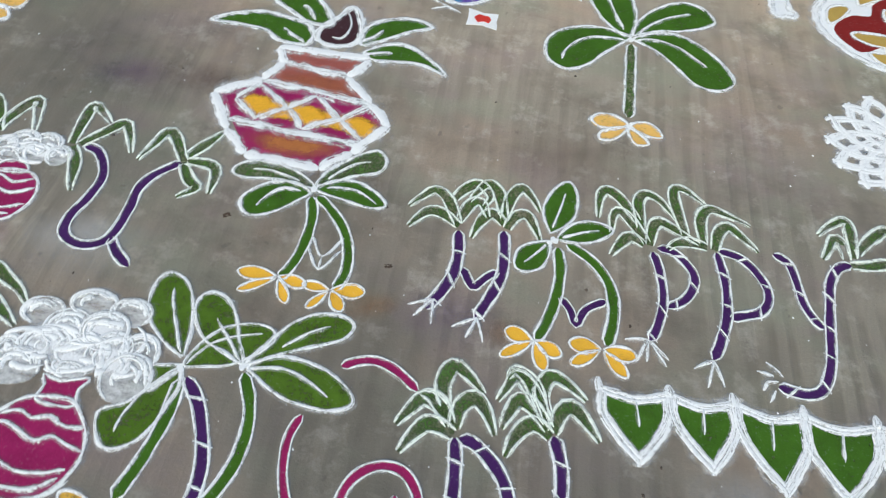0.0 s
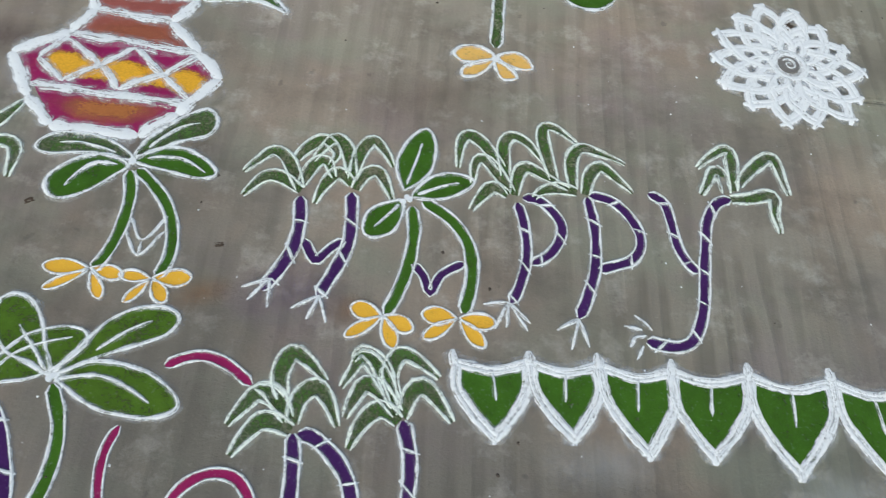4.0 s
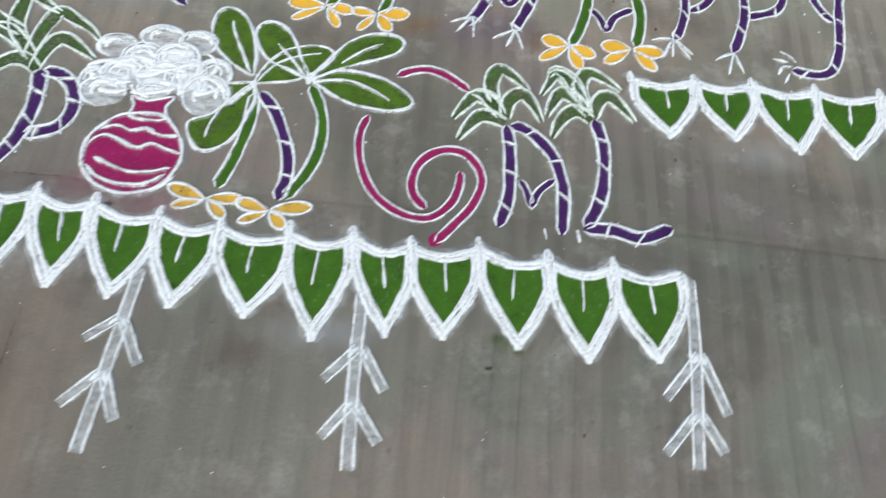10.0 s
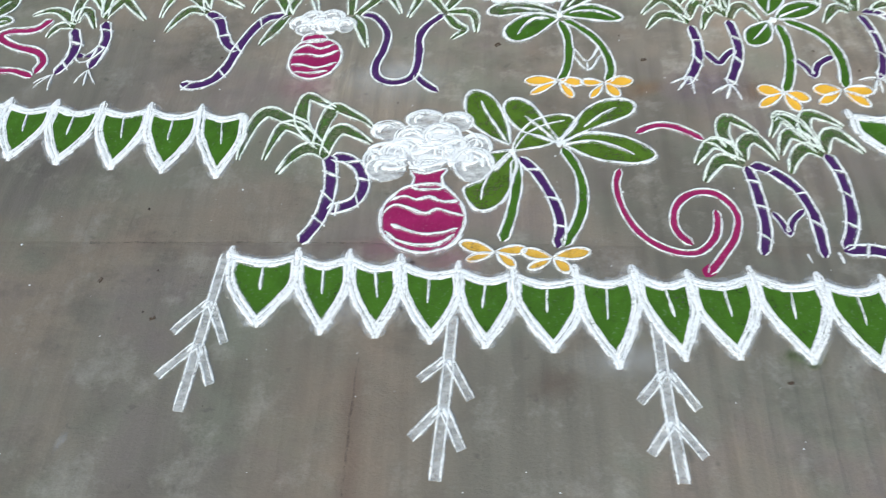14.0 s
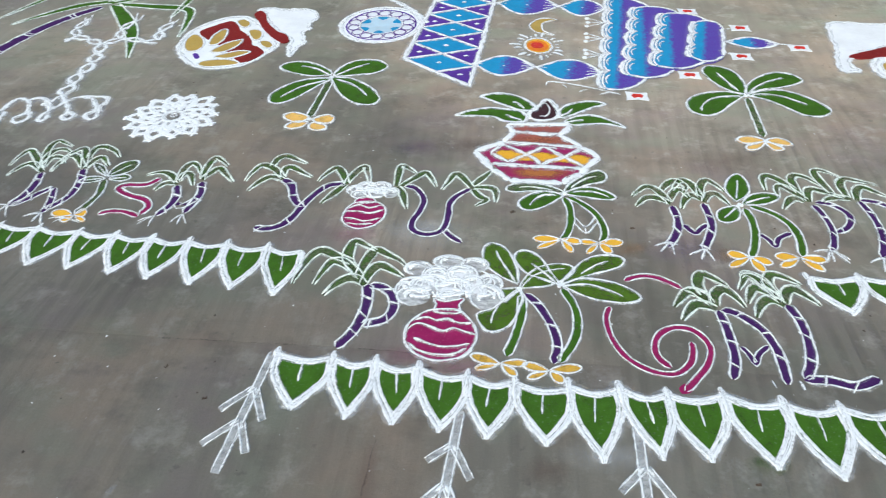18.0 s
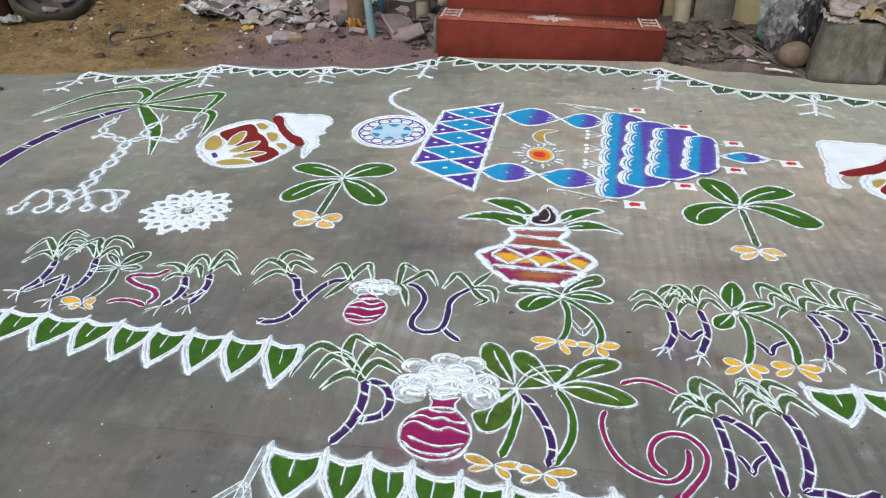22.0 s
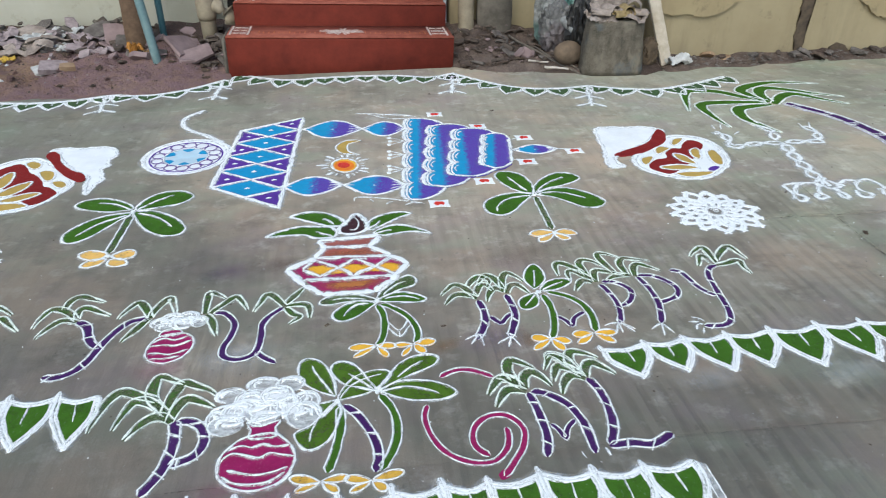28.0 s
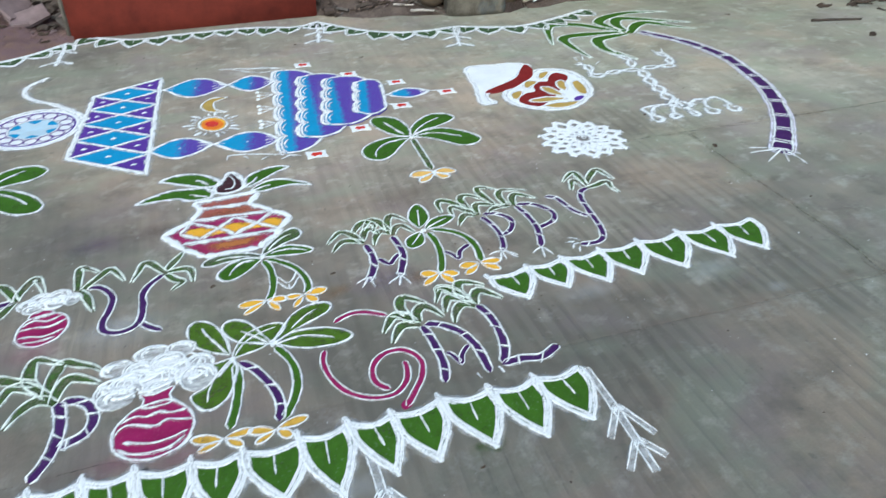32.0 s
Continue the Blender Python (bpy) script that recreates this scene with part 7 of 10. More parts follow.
# Two lotus pots lying on their sides, boiling over.
jar = motif('rangoli_pot', 'red and ochre lotus-patterned powder pot spilling white froth', 'rangoli pot', (-1.919, 2.097), 'lotus pots')
patch(jar, 'body', [(-2.127, 2.004), (-2.152, 2.151), (-2.134, 2.257), (-2.085, 2.338), (-2.017, 2.397), (-1.929, 2.409), (-1.851, 2.346), (-1.762, 2.241), (-1.657, 2.085), (-1.681, 1.969), (-1.727, 1.871), (-1.800, 1.818), (-1.886, 1.803), (-1.962, 1.824), (-2.045, 1.889)], FROTH, line=0.026, edge=THICK)
patch(jar, 'red_lobe', [(-2.100, 2.205), (-2.062, 2.283), (-1.992, 2.349), (-1.937, 2.304), (-1.899, 2.236), (-1.853, 2.192), (-1.804, 2.121), (-1.780, 2.066), (-1.740, 2.040), (-1.694, 1.975), (-1.709, 1.909), (-1.766, 1.869), (-1.805, 1.899), (-1.934, 2.046), (-2.004, 2.099)], BRICKRED)
patch(jar, 'lotus_petal', [(-1.995, 2.058), (-2.014, 2.157), (-1.996, 2.232), (-1.969, 2.240), (-1.948, 2.166), (-1.951, 2.073)], OCHRE, line=0.012, edge=THICK)
patch(jar, 'lotus_petal', [(-1.955, 1.984), (-1.917, 2.075), (-1.874, 2.112), (-1.846, 2.120), (-1.850, 2.049), (-1.892, 1.980)], OCHRE, line=0.012, edge=THICK)
patch(jar, 'lotus_petal', [(-1.917, 1.927), (-1.862, 1.975), (-1.816, 1.996), (-1.764, 1.985), (-1.795, 1.944), (-1.850, 1.910)], OCHRE, line=0.012, edge=THICK)
patch(jar, 'side_petal', [(-2.102, 2.019), (-2.132, 2.109), (-2.119, 2.175), (-2.072, 2.154), (-2.023, 2.070), (-2.022, 2.002), (-2.059, 1.980)], OCHRE, line=0.011, edge=THICK)
patch(jar, 'side_petal', [(-1.965, 1.849), (-1.936, 1.887), (-1.861, 1.903), (-1.800, 1.887), (-1.775, 1.856), (-1.844, 1.829), (-1.920, 1.820)], OCHRE, line=0.011, edge=THICK)
patch(jar, 'scale', [(-1.956, 2.342), (-1.932, 2.376), (-1.878, 2.329), (-1.878, 2.275), (-1.911, 2.281)], OCHRE, line=0.010, edge=THICK)
patch(jar, 'scale', [(-1.853, 2.222), (-1.823, 2.246), (-1.778, 2.210), (-1.764, 2.137), (-1.792, 2.122)], OCHRE, line=0.010, edge=THICK)
patch(jar, 'scale', [(-1.757, 2.102), (-1.717, 2.111), (-1.678, 2.063), (-1.688, 2.028), (-1.723, 2.048)], OCHRE, line=0.010, edge=THICK)
patch(jar, 'seed', [(-2.034, 1.955), (-2.015, 1.962), (-1.984, 1.917), (-2.000, 1.904)], VIOLET)
patch(jar, 'milk_froth', [(-1.895, 2.494), (-1.848, 2.530), (-1.746, 2.508), (-1.655, 2.520), (-1.572, 2.472), (-1.555, 2.390), (-1.569, 2.333), (-1.552, 2.256), (-1.570, 2.218), (-1.531, 2.090), (-1.553, 2.041), (-1.559, 1.974), (-1.562, 1.941), (-1.584, 1.992), (-1.595, 2.059), (-1.609, 2.129), (-1.675, 2.199), (-1.749, 2.287), (-1.820, 2.404), (-1.855, 2.478)], FROTH, line=0.020, edge=THICK, ragged=0.010)
part('collar', sheet(jar, smooth([(-1.893, 2.434), (-1.878, 2.482), (-1.835, 2.441), (-1.787, 2.329), (-1.710, 2.226), (-1.643, 2.175), (-1.613, 2.106), (-1.642, 2.088), (-1.703, 2.144), (-1.779, 2.243), (-1.854, 2.366)], closed=True), height=0.0056), BRICKRED, jar)
jar = motif('rangoli_pot', 'red and ochre lotus-patterned powder pot spilling white froth', 'rangoli pot', (1.215, 1.938), 'lotus pots')
patch(jar, 'body', [(1.394, 1.848), (1.441, 1.980), (1.445, 2.108), (1.400, 2.184), (1.319, 2.226), (1.249, 2.219), (1.172, 2.160), (1.067, 2.071), (0.976, 1.983), (0.952, 1.898), (0.971, 1.819), (1.030, 1.752), (1.111, 1.707), (1.195, 1.697), (1.289, 1.742)], FROTH, line=0.026, edge=THICK)
patch(jar, 'red_lobe', [(1.380, 2.074), (1.376, 2.137), (1.336, 2.157), (1.286, 2.110), (1.254, 2.059), (1.208, 2.064), (1.152, 2.013), (1.131, 1.955), (1.071, 1.940), (1.020, 1.894), (1.002, 1.847), (1.034, 1.793), (1.068, 1.770), (1.114, 1.792), (1.208, 1.870), (1.285, 1.959)], BRICKRED)
patch(jar, 'lotus_petal', [(1.286, 2.024), (1.329, 2.046), (1.326, 1.996), (1.289, 1.917), (1.264, 1.949)], OCHRE, line=0.012, edge=THICK)
patch(jar, 'lotus_petal', [(1.185, 1.996), (1.231, 1.966), (1.241, 1.861), (1.201, 1.880), (1.177, 1.934)], OCHRE, line=0.012, edge=THICK)
patch(jar, 'lotus_petal', [(1.056, 1.853), (1.144, 1.866), (1.208, 1.840), (1.230, 1.811), (1.145, 1.805), (1.076, 1.818)], OCHRE, line=0.012, edge=THICK)
patch(jar, 'side_petal', [(1.365, 2.002), (1.407, 2.006), (1.397, 1.910), (1.367, 1.840), (1.334, 1.842), (1.334, 1.912)], OCHRE, line=0.011, edge=THICK)
patch(jar, 'side_petal', [(1.092, 1.770), (1.162, 1.779), (1.243, 1.770), (1.280, 1.759), (1.225, 1.725), (1.134, 1.722)], OCHRE, line=0.011, edge=THICK)
patch(jar, 'scale', [(1.238, 2.141), (1.285, 2.190), (1.323, 2.179), (1.266, 2.116), (1.232, 2.099)], OCHRE, line=0.010, edge=THICK)
patch(jar, 'scale', [(1.115, 2.057), (1.158, 2.095), (1.197, 2.067), (1.138, 2.017), (1.106, 2.002)], OCHRE, line=0.010, edge=THICK)
patch(jar, 'scale', [(0.997, 1.946), (1.037, 1.982), (1.070, 1.972), (1.026, 1.907), (0.992, 1.886)], OCHRE, line=0.010, edge=THICK)
patch(jar, 'seed', [(1.270, 1.799), (1.309, 1.826), (1.333, 1.811), (1.295, 1.777), (1.264, 1.764)], VIOLET)
patch(jar, 'milk_froth', [(0.897, 2.329), (0.928, 2.395), (0.992, 2.405), (1.086, 2.387), (1.185, 2.378), (1.253, 2.339), (1.254, 2.282), (1.217, 2.274), (1.128, 2.173), (1.025, 2.099), (0.936, 2.059), (0.905, 2.020), (0.875, 1.981), (0.882, 1.925), (0.895, 1.884), (0.855, 1.881), (0.829, 1.867), (0.821, 1.921), (0.834, 1.993), (0.861, 2.080), (0.876, 2.185), (0.888, 2.259)], FROTH, line=0.020, edge=THICK, ragged=0.010)
part('collar', sheet(jar, smooth([(1.262, 2.292), (1.241, 2.321), (1.189, 2.255), (1.122, 2.158), (1.026, 2.097), (0.938, 2.054), (0.889, 2.017), (0.937, 1.999), (1.037, 2.027), (1.137, 2.094), (1.206, 2.147), (1.244, 2.215)], closed=True), height=0.0056), BRICKRED, jar)

# The festival car: a diamond panel, turned pillars, four tiers, flags, sun and moon.
car = motif('festival_car', 'blue and violet powder festival car with tiers and flags', 'rangoli car', (-0.345, 2.143))
diamond_box(car, (-0.971, 2.645), (-0.652, 2.804), (-0.711, 1.684), (-1.028, 1.936))
spindle(car, (-0.646, 2.621), (-0.329, 2.580), 0.262)
spindle(car, (-0.329, 2.580), (-0.092, 2.552), 0.218)
spindle(car, (-0.716, 1.895), (-0.440, 1.873), 0.193)
spindle(car, (-0.440, 1.873), (-0.157, 1.829), 0.199)
tier(car, (-0.052, 2.701), (-0.151, 1.677), (0.132, 2.552), (0.018, 1.788), 6, 0)
tier(car, (0.065, 2.563), (-0.047, 1.799), (0.256, 2.472), (0.141, 1.860), 5, 1)
tier(car, (0.188, 2.473), (0.076, 1.883), (0.371, 2.369), (0.281, 1.943), 4, 2)
tier(car, (0.315, 2.361), (0.230, 1.964), (0.420, 2.288), (0.366, 1.990), 3, 3)
spindle(car, (0.409, 2.165), (0.635, 2.144), 0.12)
lines(car, 'pole', [[(0.635, 2.144), (0.694, 2.135)], [(0.440, 2.309), (0.471, 2.312)], [(0.380, 2.051), (0.410, 2.025)]], 0.012)
flag(car, (0.090, 2.755))
flag(car, (0.300, 2.526))
flag(car, (0.507, 2.323))
flag(car, (0.447, 2.011))
flag(car, (0.198, 1.822))
flag(car, (-0.036, 1.626))
flag(car, (0.713, 2.108))
lines(car, 'lamp_branch', [[(-0.115, 2.363), (-0.181, 2.422)], [(-0.115, 2.363), (-0.185, 2.373)], [(-0.115, 2.363), (-0.188, 2.326)], [(-0.132, 2.182), (-0.195, 2.236)], [(-0.132, 2.182), (-0.198, 2.192)], [(-0.132, 2.182), (-0.202, 2.149)], [(-0.148, 2.003), (-0.209, 2.053)], [(-0.148, 2.003), (-0.212, 2.013)], [(-0.148, 2.003), (-0.215, 1.974)]], 0.009)
dots(car, 'lamp_drop', [(-0.193, 2.423), (-0.191, 2.374), (-0.199, 2.328), (-0.206, 2.237), (-0.204, 2.193), (-0.212, 2.151), (-0.219, 2.054), (-0.217, 2.014), (-0.225, 1.975)], 0.011)
lines(car, 'tendril', [[(-0.359, 2.835), (-0.218, 2.803), (-0.011, 2.723)], [(-0.288, 2.814), (-0.166, 2.718), (-0.023, 2.705)], [(-0.242, 2.778), (-0.128, 2.789), (-0.035, 2.745)]], 0.01)
lines(car, 'tendril', [[(-0.394, 1.700), (-0.377, 1.736), (-0.250, 1.703), (-0.099, 1.635)], [(-0.311, 1.680), (-0.327, 1.714)], [(-0.263, 1.655), (-0.228, 1.675)], [(-0.182, 1.634), (-0.133, 1.656)]], 0.01)
moon = motif('crescent_moon', 'ochre powder crescent moon outlined in white', 'rangoli moon', (-0.439, 2.326))
patch(moon, 'crescent', [(-0.342, 2.406), (-0.417, 2.418), (-0.470, 2.339), (-0.443, 2.252), (-0.354, 2.216), (-0.406, 2.268), (-0.407, 2.360)], OCHRE, line=0.012)
sunburst = motif('rangoli_sun', 'orange powder sun with white rays', 'rangoli sun', (-0.428, 2.093))
patch(sunburst, 'halo', [(-0.367, 2.084), (-0.374, 2.050), (-0.391, 2.025), (-0.416, 2.013), (-0.443, 2.017), (-0.467, 2.036), (-0.484, 2.067), (-0.490, 2.103), (-0.484, 2.138), (-0.466, 2.164), (-0.441, 2.177), (-0.413, 2.172), (-0.388, 2.152), (-0.372, 2.120)], YELLOW, line=0.016)
patch(sunburst, 'disc', [(-0.383, 2.086), (-0.388, 2.061), (-0.402, 2.042), (-0.421, 2.033), (-0.442, 2.036), (-0.461, 2.051), (-0.475, 2.074), (-0.479, 2.101), (-0.474, 2.127), (-0.461, 2.147), (-0.441, 2.156), (-0.419, 2.153), (-0.400, 2.137), (-0.387, 2.114)], ORANGE)
patch(sunburst, 'core', [(-0.404, 2.096), (-0.407, 2.082), (-0.416, 2.072), (-0.427, 2.067), (-0.440, 2.069), (-0.452, 2.077), (-0.460, 2.090), (-0.463, 2.105), (-0.460, 2.120), (-0.452, 2.131), (-0.440, 2.135), (-0.426, 2.133), (-0.415, 2.125), (-0.407, 2.112)], RED)
lines(sunburst, 'ray', [[(-0.350, 2.081), (-0.334, 2.079)], [(-0.355, 2.053), (-0.319, 2.040)], [(-0.365, 2.029), (-0.317, 1.995)], [(-0.379, 2.010), (-0.369, 2.005)], [(-0.398, 1.998), (-0.384, 1.972)], [(-0.419, 1.993), (-0.412, 1.944)], [(-0.441, 1.997), (-0.443, 1.993)], [(-0.461, 2.007), (-0.476, 1.986)], [(-0.479, 2.025), (-0.517, 1.995)], [(-0.494, 2.049), (-0.508, 2.049)], [(-0.503, 2.076), (-0.539, 2.074)], [(-0.506, 2.105), (-0.564, 2.114)], [(-0.503, 2.134), (-0.519, 2.137)], [(-0.494, 2.159), (-0.526, 2.180)], [(-0.479, 2.180), (-0.518, 2.226)], [(-0.460, 2.193), (-0.467, 2.198)], [(-0.438, 2.199), (-0.443, 2.228)], [(-0.415, 2.195), (-0.406, 2.247)], [(-0.394, 2.183), (-0.386, 2.186)], [(-0.375, 2.164), (-0.349, 2.182)], [(-0.361, 2.139), (-0.310, 2.159)], [(-0.353, 2.111), (-0.336, 2.109)]], 0.024)
plate = motif('rangoli_disc', 'round powder disc with violet ring, looped border and blue centre', 'rangoli disc', (-1.221, 2.306))
patch(plate, 'disc', [(-0.999, 2.318), (-1.021, 2.224), (-1.076, 2.153), (-1.154, 2.114), (-1.240, 2.113), (-1.319, 2.151), (-1.379, 2.222), (-1.405, 2.315), (-1.393, 2.413), (-1.340, 2.495), (-1.257, 2.543), (-1.161, 2.543), (-1.075, 2.497), (-1.017, 2.415)], FROTH, line=0.024, edge=THICK)
patch(plate, 'violet_ring', [(-1.026, 2.318), (-1.044, 2.236), (-1.093, 2.174), (-1.159, 2.140), (-1.235, 2.139), (-1.304, 2.172), (-1.356, 2.235), (-1.379, 2.315), (-1.367, 2.400), (-1.321, 2.471), (-1.249, 2.511), (-1.167, 2.512), (-1.093, 2.472), (-1.043, 2.402)], VIOLET)
patch(plate, 'inner_disc', [(-1.034, 2.318), (-1.051, 2.241), (-1.097, 2.182), (-1.162, 2.149), (-1.233, 2.148), (-1.300, 2.180), (-1.349, 2.239), (-1.370, 2.316), (-1.359, 2.395), (-1.315, 2.462), (-1.247, 2.500), (-1.169, 2.501), (-1.098, 2.464), (-1.050, 2.397)], FROTH)
patch(plate, 'loop', [(-1.039, 2.289), (-1.049, 2.267), (-1.069, 2.257), (-1.089, 2.266), (-1.098, 2.288), (-1.089, 2.311), (-1.068, 2.321), (-1.049, 2.311)], FROTH, line=0.009, edge=VIOLETLINE)
patch(plate, 'loop', [(-1.065, 2.231), (-1.074, 2.210), (-1.093, 2.200), (-1.114, 2.209), (-1.123, 2.230), (-1.114, 2.253), (-1.094, 2.262), (-1.073, 2.253)], FROTH, line=0.009, edge=VIOLETLINE)
patch(plate, 'loop', [(-1.110, 2.191), (-1.118, 2.169), (-1.138, 2.161), (-1.159, 2.170), (-1.167, 2.190), (-1.159, 2.212), (-1.139, 2.222), (-1.119, 2.212)], FROTH, line=0.009, edge=VIOLETLINE)
patch(plate, 'loop', [(-1.167, 2.175), (-1.175, 2.155), (-1.194, 2.146), (-1.214, 2.154), (-1.224, 2.175), (-1.215, 2.197), (-1.196, 2.205), (-1.176, 2.197)], FROTH, line=0.009, edge=VIOLETLINE)
patch(plate, 'loop', [(-1.225, 2.188), (-1.232, 2.166), (-1.251, 2.157), (-1.272, 2.166), (-1.282, 2.187), (-1.275, 2.208), (-1.254, 2.218), (-1.234, 2.209)], FROTH, line=0.009, edge=VIOLETLINE)
patch(plate, 'loop', [(-1.273, 2.224), (-1.280, 2.202), (-1.300, 2.193), (-1.321, 2.202), (-1.330, 2.224), (-1.323, 2.246), (-1.303, 2.255), (-1.282, 2.246)], FROTH, line=0.009, edge=VIOLETLINE)
patch(plate, 'loop', [(-1.303, 2.280), (-1.311, 2.258), (-1.330, 2.249), (-1.351, 2.257), (-1.361, 2.279), (-1.354, 2.303), (-1.334, 2.312), (-1.313, 2.302)], FROTH, line=0.009, edge=VIOLETLINE)
patch(plate, 'loop', [(-1.308, 2.345), (-1.315, 2.322), (-1.336, 2.313), (-1.357, 2.322), (-1.368, 2.345), (-1.360, 2.368), (-1.340, 2.378), (-1.318, 2.368)], FROTH, line=0.009, edge=VIOLETLINE)
patch(plate, 'loop', [(-1.286, 2.407), (-1.294, 2.382), (-1.314, 2.373), (-1.336, 2.382), (-1.346, 2.407), (-1.338, 2.431), (-1.318, 2.440), (-1.296, 2.431)], FROTH, line=0.009, edge=VIOLETLINE)
patch(plate, 'loop', [(-1.240, 2.451), (-1.248, 2.427), (-1.269, 2.416), (-1.291, 2.427), (-1.301, 2.451), (-1.293, 2.475), (-1.272, 2.486), (-1.250, 2.475)], FROTH, line=0.009, edge=VIOLETLINE)
patch(plate, 'loop', [(-1.179, 2.469), (-1.188, 2.445), (-1.210, 2.434), (-1.231, 2.444), (-1.241, 2.469), (-1.232, 2.493), (-1.212, 2.504), (-1.189, 2.494)], FROTH, line=0.009, edge=VIOLETLINE)
patch(plate, 'loop', [(-1.118, 2.456), (-1.126, 2.431), (-1.148, 2.421), (-1.170, 2.431), (-1.178, 2.455), (-1.170, 2.480), (-1.149, 2.490), (-1.127, 2.480)], FROTH, line=0.009, edge=VIOLETLINE)
patch(plate, 'loop', [(-1.068, 2.414), (-1.077, 2.390), (-1.098, 2.380), (-1.120, 2.389), (-1.129, 2.414), (-1.119, 2.437), (-1.098, 2.448), (-1.077, 2.438)], FROTH, line=0.009, edge=VIOLETLINE)
patch(plate, 'loop', [(-1.040, 2.354), (-1.049, 2.331), (-1.070, 2.322), (-1.091, 2.330), (-1.100, 2.354), (-1.091, 2.377), (-1.070, 2.387), (-1.049, 2.377)], FROTH, line=0.009, edge=VIOLETLINE)
patch(plate, 'centre', [(-1.096, 2.318), (-1.110, 2.263), (-1.148, 2.224), (-1.199, 2.210), (-1.252, 2.223), (-1.293, 2.262), (-1.309, 2.316), (-1.298, 2.372), (-1.260, 2.414), (-1.205, 2.430), (-1.151, 2.414), (-1.110, 2.373)], PALEBLUE, line=0.012)
patch(plate, 'blue_patch', [(-1.103, 2.297), (-1.110, 2.267), (-1.131, 2.245), (-1.146, 2.285)], BLUE)
patch(plate, 'blue_patch', [(-1.168, 2.222), (-1.197, 2.215), (-1.226, 2.220), (-1.200, 2.252)], BLUE)
patch(plate, 'blue_patch', [(-1.266, 2.240), (-1.289, 2.263), (-1.300, 2.291), (-1.256, 2.282)], BLUE)
patch(plate, 'blue_patch', [(-1.304, 2.336), (-1.297, 2.367), (-1.277, 2.391), (-1.260, 2.348)], BLUE)
patch(plate, 'blue_patch', [(-1.238, 2.417), (-1.208, 2.425), (-1.177, 2.418), (-1.206, 2.384)], BLUE)
patch(plate, 'blue_patch', [(-1.136, 2.396), (-1.114, 2.372), (-1.104, 2.342), (-1.148, 2.352)], BLUE)
lines(plate, 'tail', [[(-1.221, 3.030), (-1.303, 2.915), (-1.302, 2.794), (-1.252, 2.698), (-1.134, 2.586), (-1.029, 2.449), (-0.977, 2.349)]], 0.036, mat=THICK)

# Two plaited lamp stands and two star kolams.
lamp = motif('lamp_stand_drawing', 'white plaited powder lamp stand with branching arms', 'rangoli lamp', (-2.478, 1.776), 'lamp stands')
twist(lamp, 'stem', [(-2.534, 2.053), (-2.492, 1.914), (-2.468, 1.809), (-2.471, 1.695), (-2.446, 1.608), (-2.445, 1.533)], 0.026, 0.033)
twist(lamp, 'arm', [(-2.536, 2.045), (-2.689, 2.122), (-2.754, 2.079)], 0.021, 0.029)
twist(lamp, 'arm', [(-2.709, 2.144), (-2.766, 2.218), (-2.767, 2.368)], 0.019, 0.028)
twist(lamp, 'arm', [(-2.534, 2.053), (-2.452, 2.112), (-2.328, 2.085), (-2.265, 2.090)], 0.021, 0.029)
twist(lamp, 'arm', [(-2.272, 2.104), (-2.307, 2.216), (-2.287, 2.338)], 0.021, 0.029)
twist(lamp, 'arm', [(-2.480, 2.117), (-2.520, 2.238), (-2.497, 2.372)], 0.019, 0.028)
lines(lamp, 'flame', [[(-2.768, 2.300), (-2.803, 2.383)], [(-2.754, 2.335), (-2.782, 2.419)], [(-2.488, 2.356), (-2.496, 2.424)], [(-2.516, 2.370), (-2.546, 2.455)], [(-2.280, 2.322), (-2.277, 2.372)], [(-2.313, 2.336), (-2.338, 2.418)], [(-2.246, 2.276), (-2.228, 2.294)]], 0.012)
lines(lamp, 'base', [[(-2.447, 1.519), (-2.459, 1.466), (-2.484, 1.435)], [(-2.406, 1.383), (-2.398, 1.315), (-2.423, 1.314), (-2.431, 1.352), (-2.421, 1.391), (-2.456, 1.455), (-2.524, 1.498), (-2.565, 1.476)], [(-2.495, 1.383), (-2.471, 1.319), (-2.503, 1.289), (-2.533, 1.326), (-2.512, 1.356), (-2.516, 1.402), (-2.558, 1.465), (-2.618, 1.487), (-2.628, 1.422), (-2.624, 1.351)], [(-2.608, 1.379), (-2.582, 1.302), (-2.605, 1.273), (-2.637, 1.312), (-2.617, 1.340)]], 0.03)
lines(lamp, 'base', [[(-2.217, 1.516), (-2.265, 1.516), (-2.336, 1.515), (-2.386, 1.480), (-2.410, 1.418), (-2.468, 1.438)], [(-2.217, 1.516), (-2.214, 1.456), (-2.228, 1.433)], [(-2.227, 1.441), (-2.194, 1.368), (-2.203, 1.331), (-2.242, 1.355), (-2.238, 1.384), (-2.220, 1.408), (-2.276, 1.489), (-2.333, 1.511)], [(-2.324, 1.392), (-2.293, 1.353), (-2.300, 1.322), (-2.338, 1.342), (-2.334, 1.378), (-2.351, 1.420), (-2.418, 1.501), (-2.459, 1.554)]], 0.03)
lamp2 = motif('lamp_stand_drawing', 'white plaited powder lamp stand with branching arms', 'rangoli lamp', (1.721, 1.737), 'lamp stands')
twist(lamp2, 'stem', [(1.802, 2.031), (1.756, 1.888), (1.732, 1.765), (1.707, 1.642), (1.684, 1.540)], 0.026, 0.033)
twist(lamp2, 'arm', [(1.807, 2.039), (1.674, 2.059), (1.533, 2.038), (1.532, 2.109)], 0.021, 0.029)
